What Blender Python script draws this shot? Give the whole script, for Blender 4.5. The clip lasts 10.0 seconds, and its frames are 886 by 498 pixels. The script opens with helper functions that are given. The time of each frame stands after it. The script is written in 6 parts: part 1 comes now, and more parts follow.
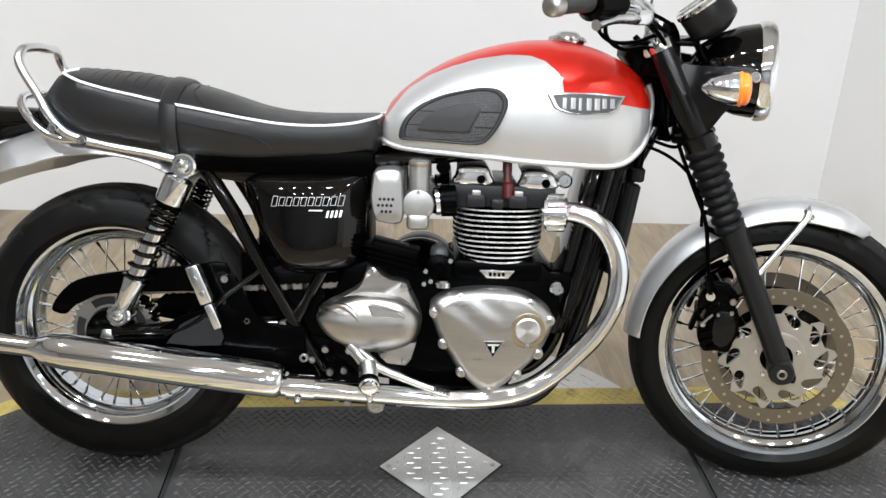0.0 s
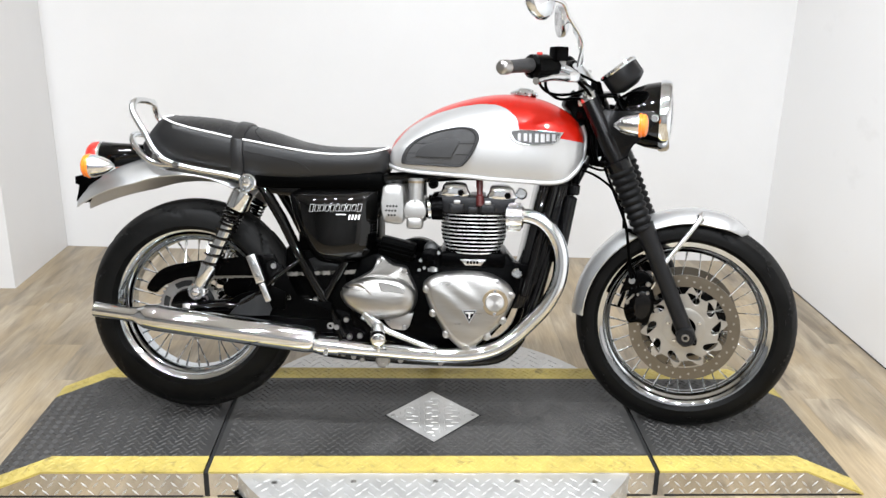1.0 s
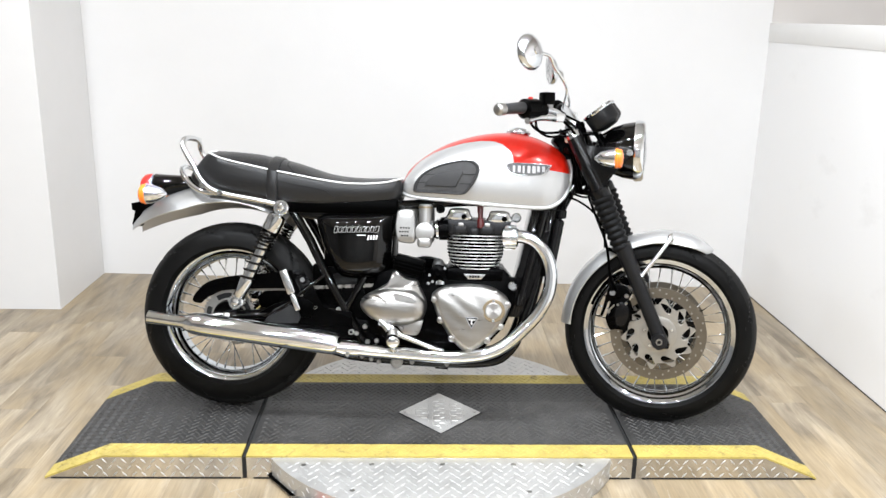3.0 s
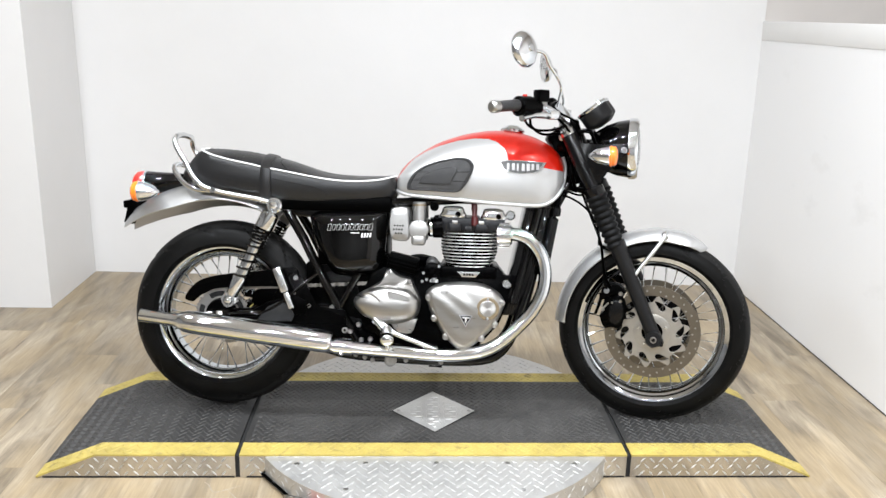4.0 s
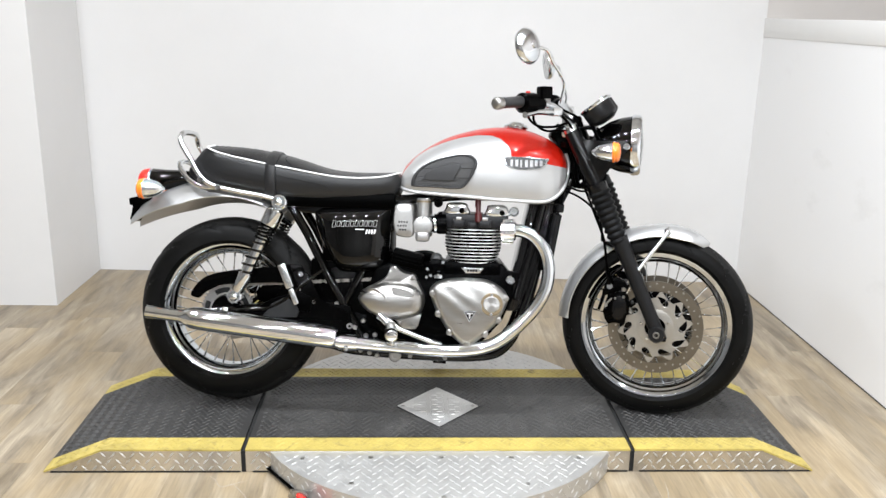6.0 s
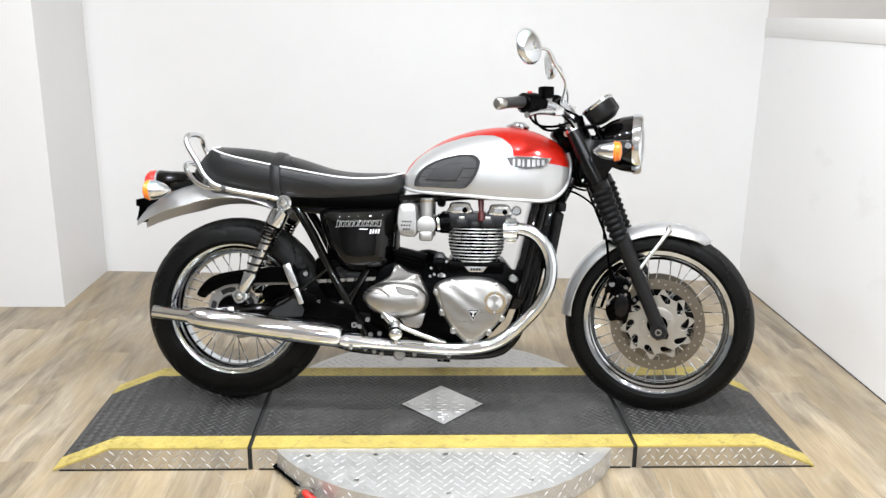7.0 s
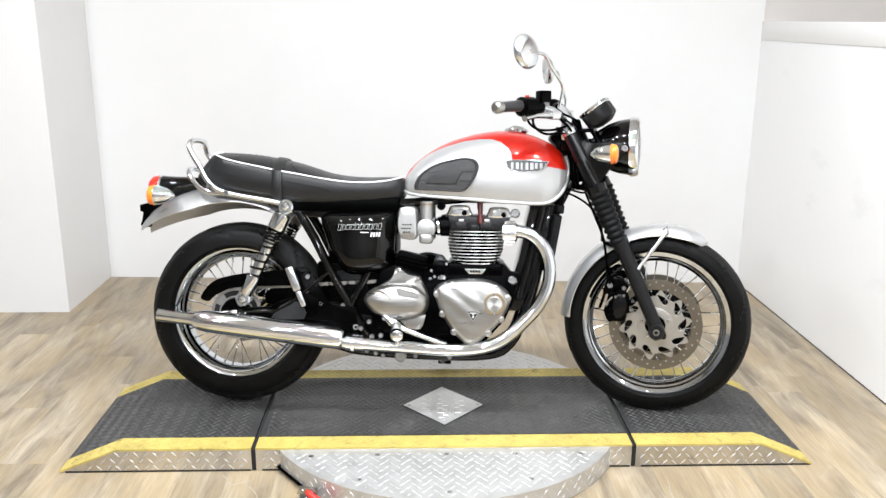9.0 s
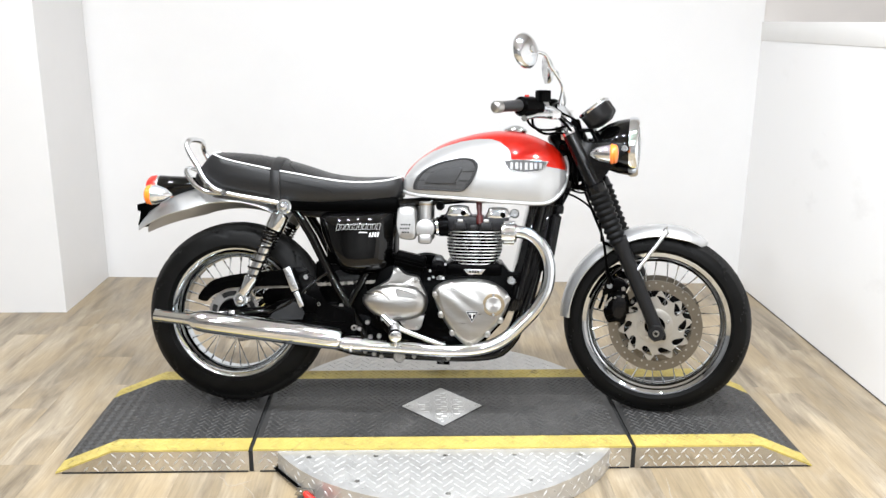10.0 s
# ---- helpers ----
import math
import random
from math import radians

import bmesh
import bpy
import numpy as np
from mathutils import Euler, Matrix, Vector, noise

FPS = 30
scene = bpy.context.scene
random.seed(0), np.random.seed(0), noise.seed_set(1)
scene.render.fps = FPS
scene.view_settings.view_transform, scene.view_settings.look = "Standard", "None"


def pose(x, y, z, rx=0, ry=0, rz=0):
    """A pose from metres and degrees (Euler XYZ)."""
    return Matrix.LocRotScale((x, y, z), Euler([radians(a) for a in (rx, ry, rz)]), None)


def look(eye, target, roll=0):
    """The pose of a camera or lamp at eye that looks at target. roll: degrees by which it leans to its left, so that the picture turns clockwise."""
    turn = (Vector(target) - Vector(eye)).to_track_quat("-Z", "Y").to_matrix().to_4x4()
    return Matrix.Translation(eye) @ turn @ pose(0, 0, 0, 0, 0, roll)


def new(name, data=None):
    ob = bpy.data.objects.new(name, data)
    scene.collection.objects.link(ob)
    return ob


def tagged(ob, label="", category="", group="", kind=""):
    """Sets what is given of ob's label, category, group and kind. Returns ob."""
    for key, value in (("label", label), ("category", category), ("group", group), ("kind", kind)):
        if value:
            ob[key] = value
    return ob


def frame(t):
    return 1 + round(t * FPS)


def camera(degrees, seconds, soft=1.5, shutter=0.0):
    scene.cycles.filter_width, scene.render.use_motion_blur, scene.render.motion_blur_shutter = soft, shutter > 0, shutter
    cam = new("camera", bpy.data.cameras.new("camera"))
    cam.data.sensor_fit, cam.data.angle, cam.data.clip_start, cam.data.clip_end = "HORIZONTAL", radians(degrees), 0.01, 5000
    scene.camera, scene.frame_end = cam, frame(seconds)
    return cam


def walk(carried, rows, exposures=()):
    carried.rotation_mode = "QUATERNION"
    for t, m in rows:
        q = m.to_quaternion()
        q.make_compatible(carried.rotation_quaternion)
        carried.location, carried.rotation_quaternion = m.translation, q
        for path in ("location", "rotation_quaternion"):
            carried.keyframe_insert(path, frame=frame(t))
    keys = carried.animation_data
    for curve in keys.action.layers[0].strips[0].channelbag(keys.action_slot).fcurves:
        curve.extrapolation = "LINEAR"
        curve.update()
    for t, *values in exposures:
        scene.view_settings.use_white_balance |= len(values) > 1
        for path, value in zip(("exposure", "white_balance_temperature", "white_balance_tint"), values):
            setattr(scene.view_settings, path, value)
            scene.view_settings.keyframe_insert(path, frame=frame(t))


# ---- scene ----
# Camera and its way: drawn back from the motorcycle, then held nearly still.
cam = camera(55.0, 10.0)
PATH = [
    (0, (-0.119, -1.611, 1.346), (0.005, 0.217, 0.544), 1.7),
    (0.2, (-0.154, -1.763, 1.357), (0.005, 0.084, 0.607), 0.7),
    (0.3, (-0.170, -1.843, 1.363), (0.012, 0.011, 0.634), 2.2),
    (0.4, (-0.172, -1.923, 1.368), (-0.036, -0.066, 0.641), 1.8),
    (0.5, (-0.168, -1.992, 1.374), (-0.056, -0.114, 0.694), 0.7),
    (0.7, (-0.144, -2.137, 1.381), (-0.062, -0.241, 0.747), 0.1),
    (0.9, (-0.093, -2.256, 1.385), (-0.019, -0.358, 0.761), 0.7),
    (1, (-0.079, -2.303, 1.388), (0.002, -0.407, 0.757), 1.3),
    (1.2, (-0.084, -2.399, 1.392), (-0.028, -0.494, 0.787), 1.9),
    (1.5, (-0.107, -2.504, 1.401), (-0.057, -0.589, 0.825), 2.0),
    (1.7, (-0.149, -2.583, 1.404), (-0.081, -0.664, 0.842), 1.0),
    (2, (-0.184, -2.676, 1.41), (-0.104, -0.754, 0.863), 1.7),
    (2.2, (-0.185, -2.717, 1.411), (-0.101, -0.796, 0.861), 1.6),
    (2.5, (-0.168, -2.719, 1.416), (-0.106, -0.79, 0.891), 1.6),
    (2.7, (-0.136, -2.714, 1.419), (-0.072, -0.787, 0.888), 0.4),
    (3, (-0.099, -2.699, 1.424), (-0.029, -0.772, 0.89), 1.2),
    (4.5, (-0.107, -2.691, 1.417), (-0.016, -0.767, 0.879), 1.3),
    (5, (-0.108, -2.692, 1.417), (-0.024, -0.768, 0.878), 1.3),
    (5.5, (-0.112, -2.7, 1.414), (-0.026, -0.776, 0.875), 1.3),
    (7, (-0.109, -2.738, 1.413), (-0.036, -0.812, 0.878), 0.8),
    (7.5, (-0.104, -2.758, 1.414), (-0.026, -0.832, 0.88), 0.5),
    (8, (-0.106, -2.774, 1.409), (-0.034, -0.846, 0.882), 0.7),
    (8.5, (-0.105, -2.777, 1.413), (-0.034, -0.85, 0.88), 0.6),
    (9, (-0.103, -2.778, 1.413), (-0.035, -0.849, 0.891), 0.4),
    (9.5, (-0.104, -2.773, 1.41), (-0.034, -0.844, 0.888), 0.3),
    (10, (-0.103, -2.765, 1.407), (-0.032, -0.835, 0.887), 0.5),
]
walk(cam, [(t, look(eye, target, roll)) for t, eye, target, roll in PATH],
     exposures=[(0, 0.0), (0.5, 0.10), (1.0, 0.18), (2.5, 0.26), (3.2, 0.23), (4.5, 0.08), (5.5, 0.06), (7.0, 0.14), (7.5, 0.17), (9.0, 0.27), (10.0, 0.29)])

# ---------------------------------------------------------------- world and lamps
world = bpy.data.worlds.new("world")
scene.world = world
world.use_nodes = True
world.node_tree.nodes["Background"].inputs[0].default_value = (0.9, 0.95, 1.0, 1)
world.node_tree.nodes["Background"].inputs[1].default_value = 0.05
CEIL = 3.1
LAMP_POWER = 23.4
scene.view_settings.exposure = 0.0


def ceiling_lamp(x, y, size, watts):
    data = bpy.data.lights.new("ceiling_lamp", "AREA")
    data.shape, data.size, data.energy = "DISK", size, watts
    data.color = (0.95, 1.0, 1.065)
    ob = new("lamp_light", data)
    ob.matrix_world = look((x, y, CEIL - 0.05), (x, y, 0))
    return ob


# ---------------------------------------------------------------- materials
def mat(name, color, rough=0.5, metal=0.0, noise_scale=0.0, noise_amount=0.0, bump=0.0, bump_scale=200.0, rough_var=0.0,
        coat=0.0, spec=0.5, stretch=(1, 1, 1), transmission=0.0, ior=1.45, random_value=0.0, emission=0.0):
    m = bpy.data.materials.new(name)
    m.use_nodes = True
    nt = m.node_tree
    b = nt.nodes["Principled BSDF"]
    b.inputs["Base Color"].default_value = (*color, 1)
    b.inputs["Roughness"].default_value = rough
    b.inputs["Metallic"].default_value = metal
    b.inputs["Specular IOR Level"].default_value = spec
    b.inputs["Coat Weight"].default_value = coat
    b.inputs["Coat Roughness"].default_value = 0.04
    b.inputs["Transmission Weight"].default_value = transmission
    b.inputs["IOR"].default_value = ior
    if emission:
        b.inputs["Emission Color"].default_value = (*color, 1)
        b.inputs["Emission Strength"].default_value = emission
    tc = nt.nodes.new("ShaderNodeTexCoord")
    mp = nt.nodes.new("ShaderNodeMapping")
    mp.inputs["Scale"].default_value = stretch
    nt.links.new(tc.outputs["Object"], mp.inputs[0])
    if noise_amount or rough_var or random_value:
        n = nt.nodes.new("ShaderNodeTexNoise")
        n.inputs["Scale"].default_value = noise_scale or 12
        n.inputs["Detail"].default_value = 6
        n.inputs["Roughness"].default_value = 0.65
        nt.links.new(mp.outputs[0], n.inputs["Vector"])
        if noise_amount or random_value:
            hs = nt.nodes.new("ShaderNodeHueSaturation")
            hs.inputs["Color"].default_value = (*color, 1)
            mr = nt.nodes.new("ShaderNodeMapRange")
            mr.inputs["From Min"].default_value, mr.inputs["From Max"].default_value = 0.25, 0.75
            mr.inputs["To Min"].default_value, mr.inputs["To Max"].default_value = 1 - noise_amount, 1 + noise_amount
            nt.links.new(n.outputs["Fac"], mr.inputs["Value"])
            value = mr.outputs[0]
            if random_value:
                oi = nt.nodes.new("ShaderNodeObjectInfo")
                mr2 = nt.nodes.new("ShaderNodeMapRange")
                mr2.inputs["To Min"].default_value, mr2.inputs["To Max"].default_value = 1 - random_value, 1 + random_value
                nt.links.new(oi.outputs["Random"], mr2.inputs["Value"])
                mu = nt.nodes.new("ShaderNodeMath")
                mu.operation = "MULTIPLY"
                nt.links.new(value, mu.inputs[0])
                nt.links.new(mr2.outputs[0], mu.inputs[1])
                value = mu.outputs[0]
            nt.links.new(value, hs.inputs["Value"])
            nt.links.new(hs.outputs[0], b.inputs["Base Color"])
        if rough_var:
            mr3 = nt.nodes.new("ShaderNodeMapRange")
            mr3.inputs["From Min"].default_value, mr3.inputs["From Max"].default_value = 0.3, 0.7
            mr3.inputs["To Min"].default_value, mr3.inputs["To Max"].default_value = max(0.0, rough - rough_var), rough + rough_var
            nt.links.new(n.outputs["Fac"], mr3.inputs["Value"])
            nt.links.new(mr3.outputs[0], b.inputs["Roughness"])
    if bump:
        n2 = nt.nodes.new("ShaderNodeTexNoise")
        n2.inputs["Scale"].default_value = bump_scale
        n2.inputs["Detail"].default_value = 3
        nt.links.new(mp.outputs[0], n2.inputs["Vector"])
        bp = nt.nodes.new("ShaderNodeBump")
        bp.inputs["Strength"].default_value = bump
        bp.inputs["Distance"].default_value = 0.002
        nt.links.new(n2.outputs["Fac"], bp.inputs["Height"])
        nt.links.new(bp.outputs[0], b.inputs["Normal"])
    return m


M_WALL = mat("white_wall_paint", (0.715, 0.706, 0.698), 0.5, noise_scale=1.3, noise_amount=0.03, bump=0.12, bump_scale=60)
M_TRIM = mat("white_trim_paint", (0.80, 0.79, 0.77), 0.4, noise_scale=2, noise_amount=0.03)
M_BEIGE = mat("beige_wall_paint", (0.62, 0.585, 0.555), 0.6, noise_scale=1.5, noise_amount=0.04)
M_DIM = mat("showroom_wall", (0.22, 0.216, 0.21), 0.6, noise_scale=1.2, noise_amount=0.4)
M_CEIL = mat("ceiling_tile", (0.72, 0.72, 0.715), 0.8, noise_scale=30, noise_amount=0.05)
M_CHROME = mat("chrome", (0.775, 0.805, 0.835), 0.042, 1.0, noise_scale=9, rough_var=0.015)
M_RIM = mat("polished_rim_chrome", (0.62, 0.655, 0.69), 0.05, 1.0, noise_scale=9, noise_amount=0.05, rough_var=0.02)
M_SATIN = mat("satin_chrome", (0.76, 0.775, 0.785), 0.22, 1.0, noise_scale=14, rough_var=0.06)
M_BRUSHED = mat("brushed_aluminium", (0.41, 0.402, 0.388), 0.32, 1.0, noise_scale=6, noise_amount=0.12, rough_var=0.07, bump=0.06, bump_scale=90, stretch=(1, 1, 9))
M_CAST = mat("cast_aluminium", (0.36, 0.356, 0.348), 0.38, 0.85, noise_scale=25, noise_amount=0.12, bump=0.1, bump_scale=500)
M_BLACKGLOSS = mat("gloss_black_paint", (0.0010, 0.0010, 0.0010), 0.035, noise_scale=20, rough_var=0.012, spec=0.42)
M_BLACKSATIN = mat("satin_black_powder_coat", (0.0006, 0.0006, 0.0006), 0.17, noise_scale=30, noise_amount=0.15, bump=0.05, bump_scale=600, spec=0.055)
M_ENGINE = mat("dark_grey_engine_paint", (0.0006, 0.0006, 0.0007), 0.25, 0.0, noise_scale=40, noise_amount=0.12, bump=0.12, bump_scale=700, spec=0.035)
M_DARK = mat("black_plastic", (0.0005, 0.0005, 0.0005), 0.34, noise_scale=30, noise_amount=0.2, spec=0.02)
M_RUBBER = mat("tyre_rubber", (0.0042, 0.0041, 0.0039), 0.42, noise_scale=14, noise_amount=0.35, rough_var=0.1, bump=0.15, bump_scale=350, spec=0.11)
M_GAITER = mat("gaiter_rubber", (0.006, 0.006, 0.0063), 0.45, noise_scale=40, noise_amount=0.2, spec=0.12)
M_SEAT = mat("black_seat_vinyl", (0.0085, 0.0085, 0.009), 0.36, noise_scale=25, noise_amount=0.15, rough_var=0.06, bump=0.15, bump_scale=420, spec=0.55)
M_PIPING = mat("white_piping", (0.78, 0.78, 0.77), 0.45, noise_scale=60, noise_amount=0.04)
M_SILVER = mat("silver_metallic_paint", (0.465, 0.465, 0.463), 0.36, 0.58, coat=1.0, noise_scale=900, noise_amount=0.06, spec=0.5)
M_RED = mat("red_metallic_paint", (0.47, 0.010, 0.003), 0.34, 0.38, coat=0.6, noise_scale=900, noise_amount=0.08, spec=0.35)
M_AMBER = mat("amber_lens", (0.95, 0.22, 0.02), 0.12, coat=0.6, noise_scale=50, noise_amount=0.08)
M_REDLENS = mat("red_lens", (0.75, 0.03, 0.02), 0.12, coat=0.6, noise_scale=50, noise_amount=0.08)
M_GLASS = mat("lamp_glass", (0.95, 0.96, 0.97), 0.02, transmission=0.9)
M_MIRROR = mat("mirror_glass", (0.9, 0.9, 0.9), 0.01, 1.0)
M_HEAD = mat("grey_engine_paint", (0.014, 0.0142, 0.0155), 0.36, 0.2, noise_scale=40, noise_amount=0.12, bump=0.12, bump_scale=600, spec=0.3)
M_DISC = mat("brake_steel", (0.20, 0.178, 0.145), 0.36, 1.0, noise_scale=30, noise_amount=0.08, rough_var=0.06)
M_STEEL = mat("plain_steel", (0.44, 0.432, 0.416), 0.3, 1.0, noise_scale=40, noise_amount=0.12)
M_BRASS = mat("bronze_ring", (0.27, 0.215, 0.14), 0.45, 0.85, noise_scale=40, noise_amount=0.1)
M_CHAIN = mat("chain_steel", (0.25, 0.24, 0.22), 0.4, 1.0, noise_scale=60, noise_amount=0.3)
M_REDBOOT = mat("dark_red_rubber", (0.055, 0.005, 0.005), 0.36, noise_scale=40, noise_amount=0.15)
M_WHITEPRINT = mat("white_print", (0.75, 0.75, 0.74), 0.4)
M_GREYPRINT = mat("grey_print", (0.34, 0.34, 0.336), 0.4)
M_BLACKMAT = mat("black_rubber_mat", (0.029, 0.0281, 0.0273), 0.48, noise_scale=4, noise_amount=0.5, rough_var=0.10, bump=0.1, bump_scale=300)
M_YELLOW = mat("yellow_safety_paint", (0.45, 0.352, 0.092), 0.5, noise_scale=9, noise_amount=0.24, bump=0.1, bump_scale=120)
M_PLATE = mat("diamond_plate_aluminium", (0.56, 0.552, 0.535), 0.42, 0.65, noise_scale=24, noise_amount=0.08, rough_var=0.10, bump=0.05, bump_scale=200)
M_SKIRT = mat("polished_skirt_aluminium", (0.60, 0.59, 0.57), 0.16, 1.0, noise_scale=24, noise_amount=0.10, rough_var=0.08, bump=0.05, bump_scale=200)
# Lozenges are paler than the plate: their highlights are painted into the base colour.
M_LOZENGE = mat("polished_lozenge", (0.66, 0.655, 0.645), 0.40, 0.68, noise_scale=30, rough_var=0.08)
# Tread tops are paler from wear, with their glints put into the colour too.
M_TREAD = mat("worn_tread_top", (0.060, 0.0575, 0.055), 0.46, noise_scale=6, noise_amount=0.35, rough_var=0.1, spec=0.35)
M_WORN = mat("worn_grey_deck", (0.036, 0.0345, 0.033), 0.44, noise_scale=4.5, noise_amount=0.75, rough_var=0.12, bump=0.1, bump_scale=150)
M_PAD = mat("ribbed_pad_rubber", (0.030, 0.030, 0.031), 0.42, noise_scale=40, noise_amount=0.15, bump=0.3, bump_scale=380, spec=0.4)
def add_grid_bump(m, pitch, strength):
    """Fine crossed ribs pressed into rubber."""
    nt = m.node_tree
    tc = nt.nodes.new("ShaderNodeTexCoord")
    waves = []
    for direction in ("X", "Z"):
        w = nt.nodes.new("ShaderNodeTexWave")
        w.bands_direction = direction
        w.inputs["Scale"].default_value = 0.314 / pitch
        nt.links.new(tc.outputs["Object"], w.inputs["Vector"])
        waves.append(w)
    mx = nt.nodes.new("ShaderNodeMath")
    mx.operation = "MULTIPLY"
    nt.links.new(waves[0].outputs["Fac"], mx.inputs[0])
    nt.links.new(waves[1].outputs["Fac"], mx.inputs[1])
    bp = nt.nodes.new("ShaderNodeBump")
    bp.inputs["Strength"].default_value, bp.inputs["Distance"].default_value = strength, 0.003
    nt.links.new(mx.outputs[0], bp.inputs["Height"])
    nt.links.new(bp.outputs[0], nt.nodes["Principled BSDF"].inputs["Normal"])


M_PADGRID = mat("lattice_pad_rubber", (0.050, 0.050, 0.051), 0.45, noise_scale=40, noise_amount=0.15, spec=0.4)
add_grid_bump(M_PADGRID, 0.0030, 0.45)
M_CARRIER = mat("silver_painted_carrier", (0.40, 0.38, 0.345), 0.36, 0.80, noise_scale=30, noise_amount=0.08, rough_var=0.06)
M_LETTER = mat("silver_letter_metal", (0.33, 0.33, 0.33), 0.35, 0.5, noise_scale=40, noise_amount=0.1)
M_FORK = mat("worn_black_fork_paint", (0.0055, 0.0055, 0.006), 0.38, noise_scale=20, noise_amount=0.2, rough_var=0.08, spec=0.30)
M_SHROUD = mat("semi_gloss_black_shroud_paint", (0.0025, 0.0025, 0.0027), 0.22, noise_scale=20, noise_amount=0.2, rough_var=0.05, spec=0.30)
M_TYRETREAD = mat("dusty_tyre_tread", (0.0105, 0.0102, 0.0098), 0.55, noise_scale=16, noise_amount=0.4, rough_var=0.1, bump=0.2, bump_scale=300, spec=0.15)
M_HEELPLATE = mat("dark_grey_plastic", (0.012, 0.012, 0.0122), 0.5, noise_scale=40, noise_amount=0.15, spec=0.25)
M_BADGE = mat("grey_badge_field", (0.06, 0.06, 0.06), 0.40, 0.2, noise_scale=40, noise_amount=0.1)
M_EDGE = mat("machined_edge", (0.90, 0.90, 0.895), 0.28, 0.80, noise_scale=40, rough_var=0.05)
M_TURNED = mat("turned_aluminium", (0.52, 0.512, 0.50), 0.30, 0.9, noise_scale=30, noise_amount=0.08, rough_var=0.08)


def turn_marks(m):
    """Fine turning marks round the axle of a lathe-cut disc."""
    nt = m.node_tree
    tg = nt.nodes.new("ShaderNodeTangent")
    tg.direction_type, tg.axis = "RADIAL", "Y"
    b = nt.nodes["Principled BSDF"]
    b.inputs["Anisotropic"].default_value = 0.85
    nt.links.new(tg.outputs[0], b.inputs["Tangent"])


turn_marks(M_TURNED)
M_GAP = mat("dark_gap", (0.012, 0.012, 0.012), 0.9)
M_REDTOOL = mat("red_tool_plastic", (0.55, 0.03, 0.02), 0.4, noise_scale=30, noise_amount=0.1)
M_SCRATCH = mat("pale_floor_scuff", (0.34, 0.295, 0.232), 0.6, noise_scale=30, noise_amount=0.3)


def wood_floor_material():
    m = bpy.data.materials.new("wood_look_vinyl")
    m.use_nodes = True
    nt = m.node_tree
    b = nt.nodes["Principled BSDF"]
    tc = nt.nodes.new("ShaderNodeTexCoord")
    oi = nt.nodes.new("ShaderNodeObjectInfo")
    off = nt.nodes.new("ShaderNodeVectorMath")
    off.operation = "ADD"
    sc = nt.nodes.new("ShaderNodeVectorMath")
    sc.operation = "SCALE"
    sc.inputs[0].default_value = (31.0, 17.0, 9.0)
    nt.links.new(oi.outputs["Random"], sc.inputs["Scale"])
    nt.links.new(tc.outputs["Object"], off.inputs[0])
    nt.links.new(sc.outputs[0], off.inputs[1])
    mp = nt.nodes.new("ShaderNodeMapping")
    mp.inputs["Scale"].default_value = (8.0, 1.5, 1.0)
    nt.links.new(off.outputs[0], mp.inputs[0])
    n1 = nt.nodes.new("ShaderNodeTexNoise")
    n1.inputs["Scale"].default_value, n1.inputs["Detail"].default_value, n1.inputs["Roughness"].default_value = 1.6, 8, 0.6
    n1.inputs["Distortion"].default_value = 0.6
    nt.links.new(mp.outputs[0], n1.inputs["Vector"])
    ramp = nt.nodes.new("ShaderNodeValToRGB")
    e = ramp.color_ramp.elements
    e[0].position, e[0].color = 0.34, (0.162, 0.127, 0.085, 1)
    e[1].position, e[1].color = 0.66, (0.418, 0.347, 0.250, 1)
    nt.links.new(n1.outputs["Fac"], ramp.inputs[0])
    mp2 = nt.nodes.new("ShaderNodeMapping")
    mp2.inputs["Scale"].default_value = (60.0, 3.5, 1.0)
    nt.links.new(off.outputs[0], mp2.inputs[0])
    n2 = nt.nodes.new("ShaderNodeTexNoise")
    n2.inputs["Scale"].default_value, n2.inputs["Detail"].default_value = 2.5, 5
    nt.links.new(mp2.outputs[0], n2.inputs["Vector"])
    mr = nt.nodes.new("ShaderNodeMapRange")
    mr.inputs["From Min"].default_value, mr.inputs["From Max"].default_value = 0.3, 0.7
    mr.inputs["To Min"].default_value, mr.inputs["To Max"].default_value = 0.84, 1.14
    nt.links.new(n2.outputs["Fac"], mr.inputs["Value"])
    mr2 = nt.nodes.new("ShaderNodeMapRange")
    mr2.inputs["To Min"].default_value, mr2.inputs["To Max"].default_value = 0.80, 1.14
    nt.links.new(oi.outputs["Random"], mr2.inputs["Value"])
    mu = nt.nodes.new("ShaderNodeMath")
    mu.operation = "MULTIPLY"
    nt.links.new(mr.outputs[0], mu.inputs[0])
    nt.links.new(mr2.outputs[0], mu.inputs[1])
    hs = nt.nodes.new("ShaderNodeHueSaturation")
    n3 = nt.nodes.new("ShaderNodeTexNoise")
    n3.inputs["Scale"].default_value, n3.inputs["Detail"].default_value = 2.2, 4
    mp3 = nt.nodes.new("ShaderNodeMapping")
    mp3.inputs["Scale"].default_value = (3.0, 1.0, 1.0)
    nt.links.new(off.outputs[0], mp3.inputs[0])
    nt.links.new(mp3.outputs[0], n3.inputs["Vector"])
    pr = nt.nodes.new("ShaderNodeValToRGB")
    pr.color_ramp.elements[0].position, pr.color_ramp.elements[0].color = 0.42, (0, 0, 0, 1)
    pr.color_ramp.elements[1].position, pr.color_ramp.elements[1].color = 0.60, (0.75, 0.75, 0.75, 1)
    nt.links.new(n3.outputs["Fac"], pr.inputs[0])
    mix = nt.nodes.new("ShaderNodeMixRGB")
